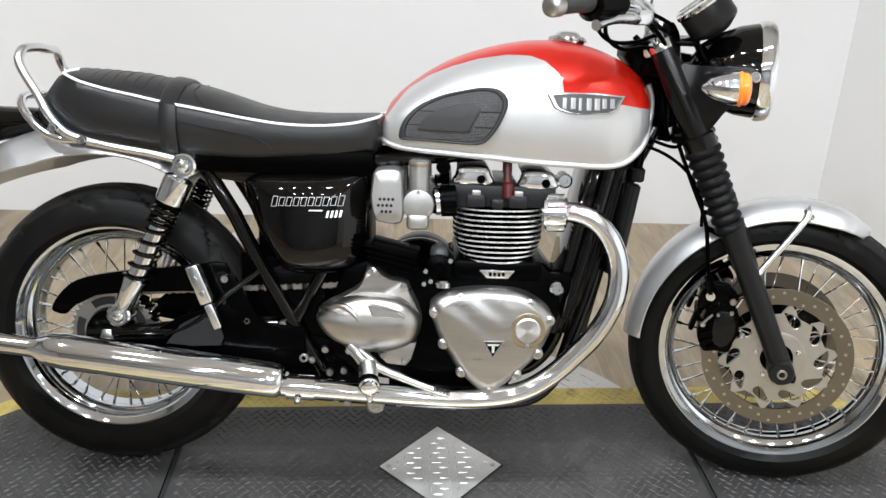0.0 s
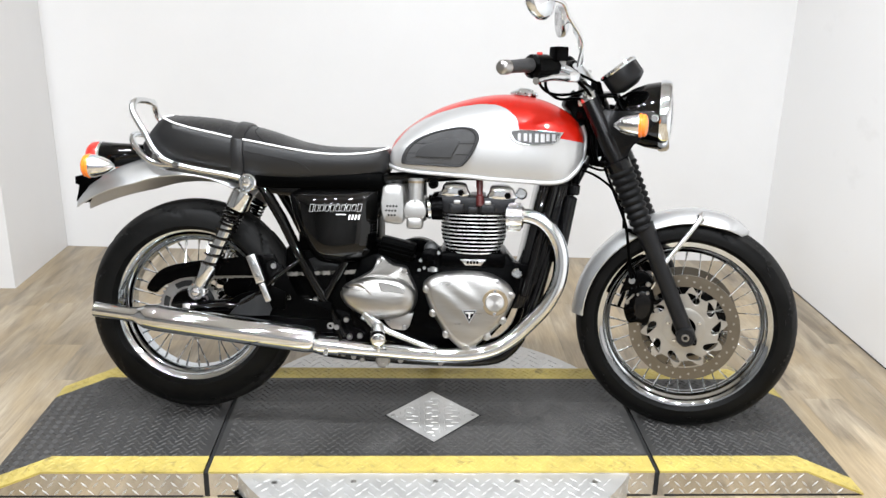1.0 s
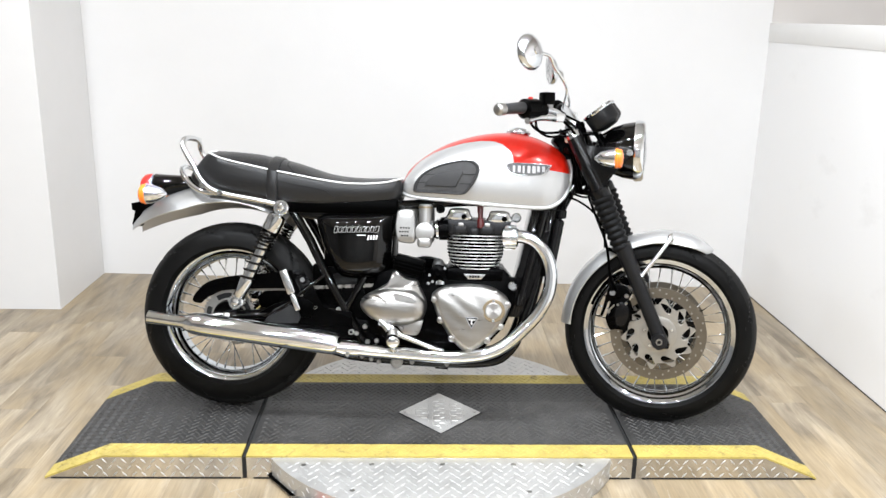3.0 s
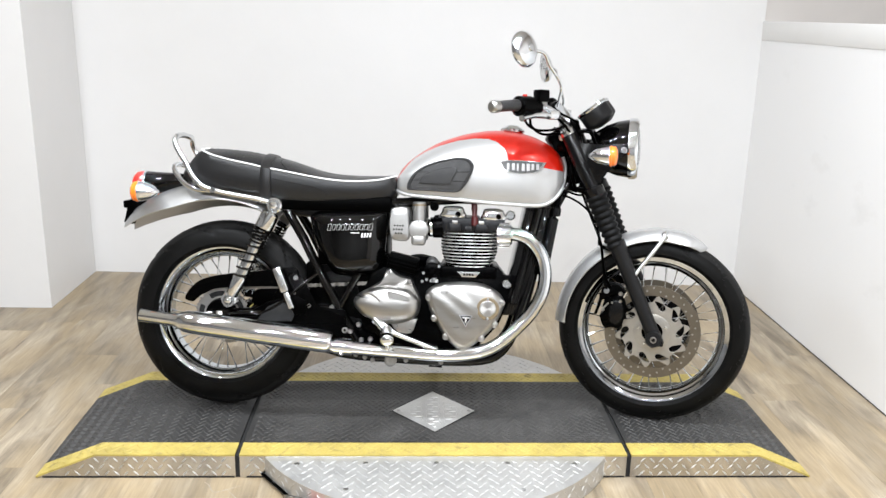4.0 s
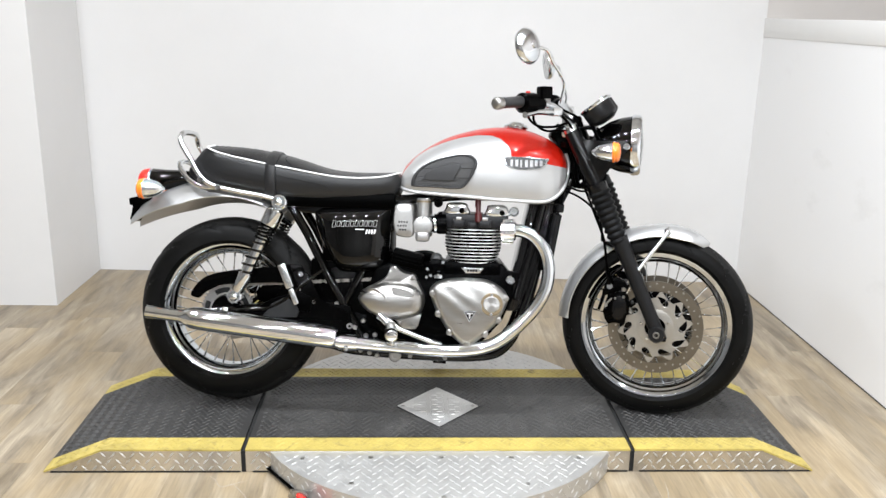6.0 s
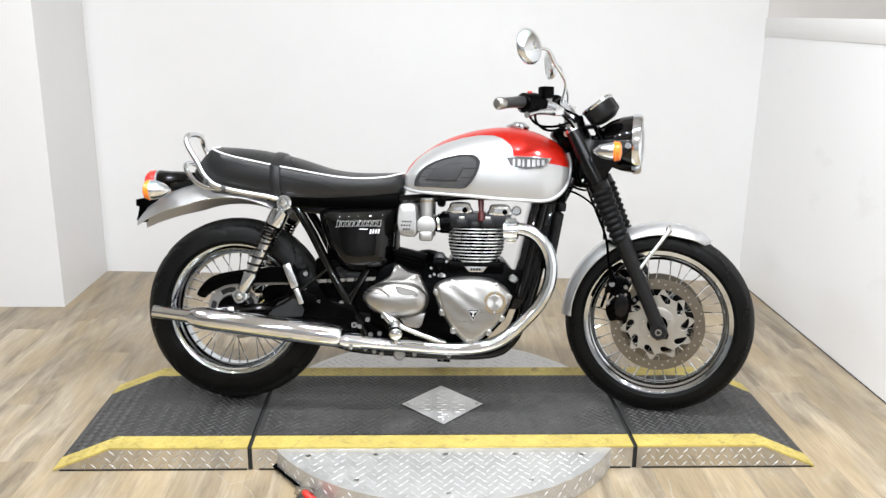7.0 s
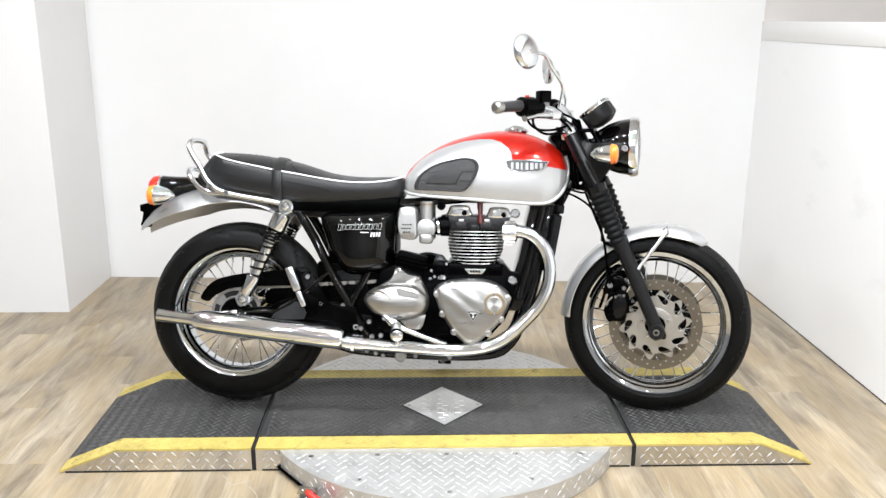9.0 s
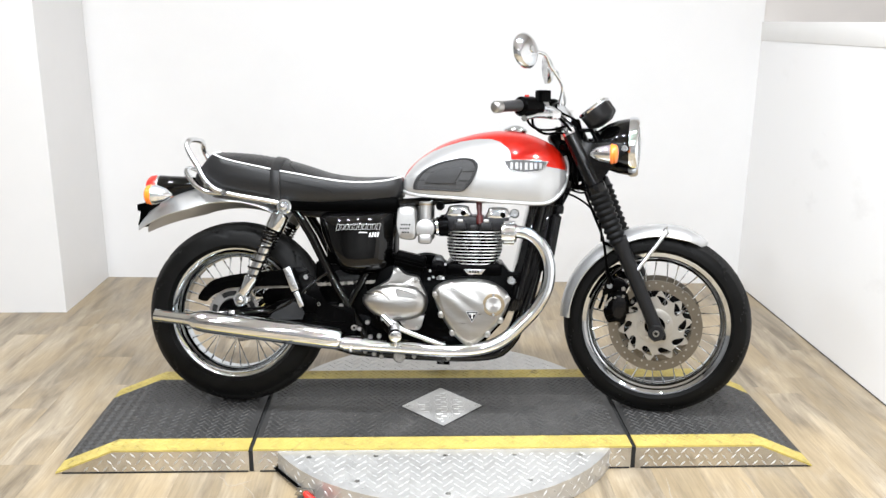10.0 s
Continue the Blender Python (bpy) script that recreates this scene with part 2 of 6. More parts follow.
    mix.inputs["Color2"].default_value = (0.337, 0.255, 0.150, 1)
    nt.links.new(pr.outputs[0], mix.inputs["Fac"])
    nt.links.new(ramp.outputs[0], mix.inputs["Color1"])
    nt.links.new(mix.outputs[0], hs.inputs["Color"])
    nt.links.new(mu.outputs[0], hs.inputs["Value"])
    nt.links.new(hs.outputs[0], b.inputs["Base Color"])
    b.inputs["Roughness"].default_value = 0.36
    bp = nt.nodes.new("ShaderNodeBump")
    bp.inputs["Strength"].default_value, bp.inputs["Distance"].default_value = 0.12, 0.001
    nt.links.new(n2.outputs["Fac"], bp.inputs["Height"])
    nt.links.new(bp.outputs[0], b.inputs["Normal"])
    return m


def add_specks(m, color, scale, low, high, amount):
    """Irregular specks and scuffs of another colour over a material."""
    nt = m.node_tree
    b = nt.nodes["Principled BSDF"]
    tc = nt.nodes.new("ShaderNodeTexCoord")
    n = nt.nodes.new("ShaderNodeTexNoise")
    n.inputs["Scale"].default_value, n.inputs["Detail"].default_value, n.inputs["Roughness"].default_value = scale, 8, 0.7
    n.inputs["Distortion"].default_value = 0.8
    nt.links.new(tc.outputs["Object"], n.inputs["Vector"])
    r = nt.nodes.new("ShaderNodeMapRange")
    r.inputs["From Min"].default_value, r.inputs["From Max"].default_value, r.inputs["To Max"].default_value = low, high, amount
    nt.links.new(n.outputs["Fac"], r.inputs["Value"])
    mix = nt.nodes.new("ShaderNodeMixRGB")
    mix.inputs["Color2"].default_value = (*color, 1)
    nt.links.new(r.outputs[0], mix.inputs["Fac"])
    old = b.inputs["Base Color"].links[0].from_socket
    nt.links.new(old, mix.inputs["Color1"])
    nt.links.new(mix.outputs[0], b.inputs["Base Color"])


add_specks(M_YELLOW, (0.10, 0.08, 0.04), 22, 0.55, 0.72, 0.75)
add_specks(M_WORN, (0.13, 0.125, 0.12), 13, 0.55, 0.76, 0.65)
add_specks(M_WORN, (0.014, 0.014, 0.014), 5, 0.56, 0.70, 0.8)
add_specks(M_BLACKMAT, (0.085, 0.080, 0.075), 9, 0.56, 0.78, 0.6)
add_specks(M_PLATE, (0.34, 0.32, 0.29), 14, 0.56, 0.80, 0.5)
M_WOOD = wood_floor_material()
add_specks(M_WOOD, (0.52, 0.47, 0.40), 3.5, 0.60, 0.76, 0.35)


def scuffed_paint():
    """White wall paint with faint grey scuffs and smudges."""
    m = mat("scuffed_wall_paint", (0.85, 0.843, 0.838), 0.34, bump=0.12, bump_scale=60)
    nt = m.node_tree
    tc = nt.nodes.new("ShaderNodeTexCoord")
    mp = nt.nodes.new("ShaderNodeMapping")
    mp.inputs["Scale"].default_value = (1.0, 1.3, 2.2)
    mp.inputs["Rotation"].default_value = (0.5, 0, 0)
    nt.links.new(tc.outputs["Object"], mp.inputs[0])
    n = nt.nodes.new("ShaderNodeTexNoise")
    n.inputs["Scale"].default_value, n.inputs["Detail"].default_value, n.inputs["Roughness"].default_value = 1.7, 7, 0.62
    nt.links.new(mp.outputs[0], n.inputs["Vector"])
    r = nt.nodes.new("ShaderNodeValToRGB")
    e = r.color_ramp.elements
    e[0].position, e[0].color = 0.57, (0.85, 0.845, 0.84, 1)
    e[1].position, e[1].color = 0.80, (0.74, 0.73, 0.72, 1)
    nt.links.new(n.outputs["Fac"], r.inputs[0])
    nt.links.new(r.outputs[0], nt.nodes["Principled BSDF"].inputs["Base Color"])
    return m


M_SCUFF = scuffed_paint()


# ---------------------------------------------------------------- mesh helpers
def finish(bm, sharp=38.0):
    bmesh.ops.recalc_face_normals(bm, faces=bm.faces)
    for f in bm.faces:
        f.smooth = True
    for e in bm.edges:
        if len(e.link_faces) == 2 and e.calc_face_angle(0) > radians(sharp):
            e.smooth = False


def to_mesh(name, bm, materials, sharp=38.0):
    finish(bm, sharp)
    me = bpy.data.meshes.new(name)
    bm.to_mesh(me)
    bm.free()
    for m in materials if isinstance(materials, (list, tuple)) else [materials]:
        me.materials.append(m)
    return me


def part(name, bm, material, parent, label="", sharp=38.0, at=None):
    me = bm if isinstance(bm, bpy.types.Mesh) else to_mesh(name, bm, material, sharp)
    ob = new(name, me)
    ob.parent = parent
    if at is not None:
        ob.matrix_basis = at
    return tagged(ob, label)


def thing(name, label, category, at=None, group="", kind=""):
    ob = new(name)
    if at is not None:
        ob.matrix_basis = at
    return tagged(ob, label, category, group, kind)


def join(*bms):
    out = bmesh.new()
    for b in bms:
        me = bpy.data.meshes.new("tmp")
        b.to_mesh(me)
        b.free()
        out.from_mesh(me)
        bpy.data.meshes.remove(me)
    return out


def moved(bm, m):
    bmesh.ops.transform(bm, matrix=m, verts=bm.verts)
    return bm


def box(x0, x1, y0, y1, z0, z1, bevel=0.0, segments=2):
    bm = bmesh.new()
    bmesh.ops.create_cube(bm, size=1.0)
    for v in bm.verts:
        v.co = Vector(((x0 + x1) / 2 + v.co.x * (x1 - x0), (y0 + y1) / 2 + v.co.y * (y1 - y0), (z0 + z1) / 2 + v.co.z * (z1 - z0)))
    if bevel:
        bmesh.ops.bevel(bm, geom=bm.edges[:], offset=bevel, segments=segments, profile=0.5, affect="EDGES")
    return bm


def smooth_path(points, steps=8):
    """A Catmull-Rom line through the points."""
    p = [Vector(q) for q in points]
    p = [p[0] * 2 - p[1]] + p + [p[-1] * 2 - p[-2]]
    out = []
    for i in range(1, len(p) - 2):
        for k in range(steps):
            t = k / steps
            a, b, c, d = p[i - 1:i + 3]
            out.append(0.5 * ((2 * b) + (c - a) * t + (2 * a - 5 * b + 4 * c - d) * t * t + (3 * b - a - 3 * c + d) * t ** 3))
    out.append(p[-2])
    return out


def tube(points, radius, seg=14, steps=8, caps=True):
    """A round bar along a smoothed line; radius: a number, or one for each point given."""
    line = smooth_path(points, steps) if steps > 1 else [Vector(q) for q in points]
    if isinstance(radius, (int, float)):
        radii = [radius] * len(line)
    else:
        radii = [float(np.interp(i / max(1, steps), range(len(radius)), radius)) for i in range(len(line))]
    bm = bmesh.new()
    rings = []
    up = None
    for i, p in enumerate(line):
        d = (line[min(i + 1, len(line) - 1)] - line[max(i - 1, 0)]).normalized()
        if up is None:
            up = d.orthogonal().normalized()
        up = (up - d * up.dot(d)).normalized()
        side = d.cross(up)
        rings.append([bm.verts.new(p + radii[i] * (math.cos(a) * up + math.sin(a) * side)) for a in (2 * math.pi * k / seg for k in range(seg))])
    for a, b in zip(rings, rings[1:]):
        for k in range(seg):
            bm.faces.new((a[k], a[(k + 1) % seg], b[(k + 1) % seg], b[k]))
    if caps:
        bm.faces.new(rings[0][::-1])
        bm.faces.new(rings[-1])
    return bm


def lathe(profile, seg=32, axis="Y", close=False):
    """Turns (radius, height) pairs round an axis; close joins the last to the first."""
    bm = bmesh.new()
    rings = []
    for r, h in profile:
        ring = []
        for k in range(seg):
            a = 2 * math.pi * k / seg
            c, s = r * math.cos(a), r * math.sin(a)
            ring.append(bm.verts.new((c, h, s) if axis == "Y" else (h, c, s) if axis == "X" else (c, s, h)))
        rings.append(ring)
    pairs = list(zip(rings, rings[1:])) + ([(rings[-1], rings[0])] if close else [])
    for a, b in pairs:
        for k in range(seg):
            bm.faces.new((a[k], a[(k + 1) % seg], b[(k + 1) % seg], b[k]))
    if not close:
        if profile[0][0] > 1e-5:
            bm.faces.new(rings[0])
        if profile[-1][0] > 1e-5:
            bm.faces.new(rings[-1])
    bmesh.ops.remove_doubles(bm, verts=bm.verts, dist=1e-6)
    return bm


def loft(rings, cap=True, closed=True):
    bm = bmesh.new()
    vs = [[bm.verts.new(p) for p in ring] for ring in rings]
    n = len(vs[0])
    for a, b in zip(vs, vs[1:]):
        for k in range(n if closed else n - 1):
            bm.faces.new((a[k], a[(k + 1) % n], b[(k + 1) % n], b[k]))
    if cap:
        bm.faces.new(vs[0])
        bm.faces.new(vs[-1])
    bmesh.ops.remove_doubles(bm, verts=bm.verts, dist=1e-6)
    return bm


def glide(x, xs, ys):
    """A smooth curve through the stations (xs, ys)."""
    slopes = np.gradient(np.array(ys, float), np.array(xs, float))
    k = int(min(len(xs) - 2, max(0, np.searchsorted(xs, x) - 1)))
    h = xs[k + 1] - xs[k]
    t = min(1.0, max(0.0, (x - xs[k]) / h))
    return float((2 * t ** 3 - 3 * t * t + 1) * ys[k] + (t ** 3 - 2 * t * t + t) * h * slopes[k] + (3 * t * t - 2 * t ** 3) * ys[k + 1] + (t ** 3 - t * t) * h * slopes[k + 1])


def smooth_outline(points, steps=6):
    """A closed Catmull-Rom line in a plane."""
    n = len(points)
    out = []
    for i in range(n):
        a, b, c, d = (Vector((*points[(i + k) % n], 0)) for k in (-1, 0, 1, 2))
        for k in range(steps):
            t = k / steps
            q = 0.5 * ((2 * b) + (c - a) * t + (2 * a - 5 * b + 4 * c - d) * t * t + (3 * b - a - 3 * c + d) * t ** 3)
            out.append((q.x, q.y))
    return out


def dome(outline, y_of, profile, centre=None, relief=None):
    """A cover seen from the bike's right side: rings of the (x, z) outline, shrunk by scale and lifted outward (towards -y) by depth.
    y_of: the base's y, a number or a function of x and z; relief: more height over the inner part."""
    base = y_of if callable(y_of) else (lambda x, z: y_of)
    cx = centre[0] if centre else sum(p[0] for p in outline) / len(outline)
    cz = centre[1] if centre else sum(p[1] for p in outline) / len(outline)
    rings = []
    for s, d in profile:
        ring = []
        for x, z in outline:
            px, pz = cx + s * (x - cx), cz + s * (z - cz)
            ring.append((px, base(px, pz) - d - (relief(px, pz) * min(1.0, (1 - s) / 0.12) if relief else 0.0), pz))
        rings.append(ring)
    return loft(rings)


def slab(outline, y0, y1, bevel=0.0):
    """A flat plate with an (x, z) outline between two y."""
    bm = bmesh.new()
    a = [bm.verts.new((x, y0, z)) for x, z in outline]
    b = [bm.verts.new((x, y1, z)) for x, z in outline]
    fa, fb = bm.faces.new(a), bm.faces.new(b[::-1])
    n = len(a)
    for k in range(n):
        bm.faces.new((a[k], a[(k + 1) % n], b[(k + 1) % n], b[k]))
    if bevel:
        bmesh.ops.bevel(bm, geom=list(fa.edges) + list(fb.edges), offset=bevel, segments=2, profile=0.5, affect="EDGES")
    return bm


def prism(outline, z0, z1, bevel=0.0):
    """A plate with an (x, y) outline between two heights."""
    bm = slab([(x, y) for x, y in outline], z0, z1, bevel)
    for v in bm.verts:
        v.co = Vector((v.co.x, v.co.z, v.co.y))
    return bm


def turn_to(direction, at, axis="Z"):
    return Matrix.Translation(at) @ Vector(direction).to_track_quat(axis, "Y").to_matrix().to_4x4()


def bolt(at, r=0.006, h=0.005, direction=(0, -1, 0)):
    bm = lathe([(r, 0), (r, h * 0.7), (r * 0.8, h), (r * 0.45, h), (r * 0.4, h * 0.82), (0, h * 0.82)], 10, "Z")
    return moved(bm, turn_to(direction, at))


# ---------------------------------------------------------------- room
XL, XR, YP = -1.807, 1.700, 1.264
YBL, YBR = 1.865, 1.707
ROOM_L, ROOM_R, ROOM_N = -4.6, 4.4, -6.0


def structure(name, bm, material, label, category="wall", sharp=30.0):
    return tagged(new(name, to_mesh(name, bm, material, sharp)), label, category, kind="structure")


def back_y(x):
    """The back wall stands slightly askew to the platform."""
    return YBL + (YBR - YBL) * (x - XL) / (XR - XL)


structure("floor", box(ROOM_L, ROOM_R, ROOM_N, YBL + 0.3, -0.10, -0.004), M_WOOD, "wood-look vinyl plank floor in a showroom bay", "floor")
structure("wall_back", prism([(XL - 0.12, back_y(XL - 0.12)), (XR + 0.003, back_y(XR + 0.003)), (XR + 0.003, 2.1), (XL - 0.12, 2.1)], -0.004, CEIL), M_WALL, "white painted back wall of the display bay")
structure("wall_return", box(XL - 0.12, XL, YP + 0.1, back_y(XL) - 0.001, -0.004, CEIL), M_WALL, "white painted short return wall beside the bay")
structure("wall_pillar", box(ROOM_L, XL, YP, YP + 0.1, -0.004, CEIL), M_WALL, "white painted wall face with a square corner")
structure("wall_right", box(XR, XR + 0.12, -2.2, 2.04, -0.004, 1.40), M_SCUFF, "scuffed white painted half-height side wall of the bay")
structure("wall_cap", box(XR - 0.004, XR + 0.13, -2.2, 2.05, 1.318, 1.412, 0.003), M_TRIM, "white painted cap board along the half-height wall", "trim")
# Not a moulding: a thin dark strip painted as the wall's shadow gap.
structure("trim", box(XR - 0.003, XR, -2.2, back_y(XR) - 0.004, 0.0005, 0.0035), M_GAP, "dark strip painted as the shadow gap at the half-height wall's foot", "trim")
structure("wall_beyond", box(2.6, 2.7, -6.0, 2.0, -0.004, CEIL), M_BEIGE, "beige painted wall beyond the half-height wall")
structure("wall_beyond_back", prism([(XR + 0.004, back_y(XR) + 0.012), (2.6, back_y(XR) + 0.012), (2.6, 2.1), (XR + 0.004, 2.1)], -0.004, CEIL), M_BEIGE, "beige painted wall past the end of the bay")
structure("wall_far_left", box(ROOM_L - 0.1, ROOM_L, ROOM_N, YP + 0.1, -0.004, CEIL), M_DIM, "grey side wall of the showroom")
structure("wall_behind", box(ROOM_L - 0.1, 2.7, ROOM_N - 0.1, ROOM_N, -0.004, CEIL), M_DIM, "grey showroom wall facing the display bay")
structure("ceiling", box(ROOM_L - 0.1, ROOM_R, ROOM_N - 0.1, 2.1, CEIL, CEIL + 0.1), M_CEIL, "pale grey tiled ceiling of the showroom", "ceiling")

for lx in (-1.9, -1.25, -0.6, 0.05, 0.7, 1.35):
    for ly in (-4.8, -2.8, -0.7):
        ceiling_lamp(lx, ly, 0.13, LAMP_POWER)

# ---------------------------------------------------------------- platform
TOP = 0.078
PY0, PY1 = -0.294, 0.332
X0, XC0, XJ0, XJ1, XC1, X1 = -1.240, -1.056, -0.620, 0.612, 1.032, 1.206
GAP = 0.007


def ramp_body(xs, zs, y0, y1, dz=0.0, thick=None):
    """A body whose top follows the heights zs over xs."""
    bm = bmesh.new()
    top = [[bm.verts.new((x, y, z + dz)) for x, z in zip(xs, zs)] for y in (y0, y1)]
    low = [[bm.verts.new((x, y, (z + dz - thick) if thick else 0.001)) for x, z in zip(xs, zs)] for y in (y0, y1)]
    n = len(xs)
    for k in range(n - 1):
        bm.faces.new((top[0][k], top[0][k + 1], top[1][k + 1], top[1][k]))
        bm.faces.new((low[0][k], low[1][k], low[1][k + 1], low[0][k + 1]))
        for side in (0, 1):
            bm.faces.new((top[side][k], low[side][k], low[side][k + 1], top[side][k + 1]))
    for k in (0, n - 1):
        bm.faces.new((top[0][k], top[1][k], low[1][k], low[0][k]))
    return bm


def tread(xs_from, xs_to, ys_from, ys_to, z_of, pitch=0.0225, size=(0.0185, 0.0062, 0.0026), angles=(38, -38)):
    """Raised lozenges in alternating directions on a surface, joined into one mesh."""
    verts, faces = [], []
    rows = int((ys_to - ys_from) / (pitch * 0.62))
    cols = int((xs_to - xs_from) / pitch)
    for r in range(rows):
        for c in range(cols):
            x = xs_from + (c + 0.5 + 0.5 * (r % 2)) * pitch
            y = ys_from + (r + 0.5) * pitch * 0.62
            if x > xs_to - 0.012 or y > ys_to - 0.008:
                continue
            a = radians(angles[(r + c) % 2])
            ca, sa = math.cos(a), math.sin(a)
            l, w, h = size
            i = len(verts)
            for u, v, hh in ((-l / 2, 0, 0), (0, -w / 2, 0), (l / 2, 0, 0), (0, w / 2, 0), (-l / 4, 0, h), (l / 4, 0, h)):
                px, py = x + u * ca - v * sa, y + u * sa + v * ca
                verts.append((px, py, z_of(px) + hh))
            faces += [(i, i + 1, i + 4), (i + 1, i + 5, i + 4), (i + 1, i + 2, i + 5), (i + 2, i + 3, i + 5), (i + 3, i + 4, i + 5), (i + 3, i, i + 4)]
    bm = bmesh.new()
    vs = [bm.verts.new(v) for v in verts]
    for f in faces:
        bm.faces.new([vs[k] for k in f])
    return bm


def wall_tread(xs_from, xs_to, y, z_top, pitch=0.05):
    """Raised lozenges on an upright face."""
    bm = bmesh.new()
    for r in range(3):
        for c in range(int((xs_to - xs_from) / pitch) + 1):
            x = xs_from + (c + 0.25 + 0.5 * (r % 2)) * pitch
            z = 0.016 + r * 0.023
            if x > xs_to - 0.012 or x < xs_from + 0.012 or z > z_top(x) - 0.016:
                continue
            a = radians(45 if (r + c) % 2 else -45)
            ca, sa = math.cos(a), math.sin(a)
            vs = []
            for u, v, hh in ((-0.013, 0, 0), (0, -0.003, 0), (0.013, 0, 0), (0, 0.003, 0), (-0.006, 0, 0.0015), (0.006, 0, 0.0015)):
                vs.append(bm.verts.new((x + u * ca - v * sa, y - hh, z + u * sa + v * ca)))
            for f in ((0, 1, 4), (1, 5, 4), (1, 2, 5), (2, 3, 5), (3, 4, 5), (3, 0, 4)):
                bm.faces.new([vs[k] for k in f])
    return bm


def build_platform():
    def section(name, label, xs, zs):
        z_of = lambda x: float(np.interp(x, xs, zs))
        root = thing(name, label, "platform")
        part("body", ramp_body(xs, zs, PY0, PY1), M_SKIRT, root, "diamond-plate aluminium side")
        sw = 0.076
        part("tread_mat", ramp_body(xs, zs, PY0 + sw, PY1 - sw, 0.003, 0.006), M_BLACKMAT, root, "worn black tread surface")
        part("yellow_stripe", ramp_body(xs, zs, PY0 - 0.001, PY0 + sw, 0.003, 0.006), M_YELLOW, root, "yellow painted edge stripe")
        part("yellow_stripe", ramp_body(xs, zs, PY1 - sw, PY1 + 0.001, 0.003, 0.006), M_YELLOW, root, "yellow painted edge stripe")
        ob = part("tread_pattern", tread(xs[0] + 0.01, xs[-1] - 0.01, PY0 + sw, PY1 - sw, lambda x: z_of(x) + 0.003), M_TREAD, root)
        tagged(ob, kind="stuff")
        for ya, yb in ((PY0 + 0.004, PY0 + sw), (PY1 - sw, PY1 - 0.004)):
            tagged(part("stripe_pattern", tread(xs[0] + 0.01, xs[-1] - 0.01, ya, yb, lambda x: z_of(x) + 0.003, 0.0225, (0.0185, 0.0060, 0.0016)), M_YELLOW, root), kind="stuff")
        ob = part("side_pattern", wall_tread(xs[0], xs[-1], PY0, z_of, 0.030), M_PLATE, root)
        tagged(ob, kind="stuff")
        # Dark strip puts the shade of the gap under the skirt into colour.
        part("foot_gap", box(xs[0] + 0.02, xs[-1] - 0.004, PY0 - 0.0008, PY0 + 0.01, 0.0008, 0.0060), M_GAP, root, "dark strip painted as the shaded gap under the edge")
        return root

    section("ramp", "black tread ramp section with yellow edges and metal side", [X0, XC0, XJ0 - GAP], [0.004, TOP, TOP])
    mid = section("weighing_platform", "black tread centre platform with yellow edges and metal side", [XJ0 + GAP, XJ1 - GAP], [TOP, TOP])
    section("ramp", "black tread ramp section with yellow edges and metal side", [XJ1 + GAP, XC1, X1], [TOP, TOP, 0.004])
    for x in (XJ0, XJ1):
        part("joint_gap", box(x - GAP + 0.0004, x + GAP - 0.0004, PY0 + 0.003, PY1 - 0.003, 0.001, TOP - 0.004), M_GAP, mid, "dark joint between the sections")
    # Worn deck stops at y 0.092; the darker mat beyond stands in for shadow.
    part("worn_deck", box(XJ0 + 0.012, XJ1 - 0.012, PY0 + 0.080, 0.092, TOP, TOP + 0.0046), M_WORN, mid, "scuffed grey worn deck plate, ending where the bike's shadow starts")
    tagged(part("worn_pattern", tread(XJ0 + 0.02, XJ1 - 0.02, PY0 + 0.085, 0.088, lambda x: TOP + 0.0044, 0.025, (0.020, 0.0060, 0.0022)), M_TREAD, mid), kind="stuff")
    d = 0.142
    c = (0.0, 0.004)
    e = 0.153
    plate = [(c[0] - d, c[1]), (c[0], c[1] - e), (c[0] + d, c[1]), (c[0], c[1] + e)]
    rim = [(c[0] + (x - c[0]) * 1.035, c[1] + (y - c[1]) * 1.035) for x, y in plate]
    part("inset_gap", prism(rim, TOP + 0.002, TOP + 0.0060), M_GAP, mid, "dark gap round the inset")
    inset = part("diamond_inset", prism(plate, TOP + 0.002, TOP + 0.0075), M_PLATE, mid, "bare diamond-plate inset square")
    bm = tread(-0.13, 0.13, c[1] - 0.13, c[1] + 0.13, lambda x: TOP + 0.0075, 0.030, (0.024, 0.0056, 0.0018), (0, 90))
    drop = [f for f in bm.faces if abs(f.calc_center_median().x - c[0]) + abs(f.calc_center_median().y - c[1]) > d - 0.018]
    bmesh.ops.delete(bm, geom=drop, context="FACES")
    tagged(part("inset_pattern", bm, M_PLATE, inset), kind="stuff")
    for x in (-0.122, 0.122):
        part("screw", bolt((x, c[1], TOP + 0.0075), 0.006, 0.003, (0, 0, 1)), M_STEEL, inset)


build_platform()

TT_R, TT_C, TT_Z = 0.616, (0.0, 0.012), 0.072


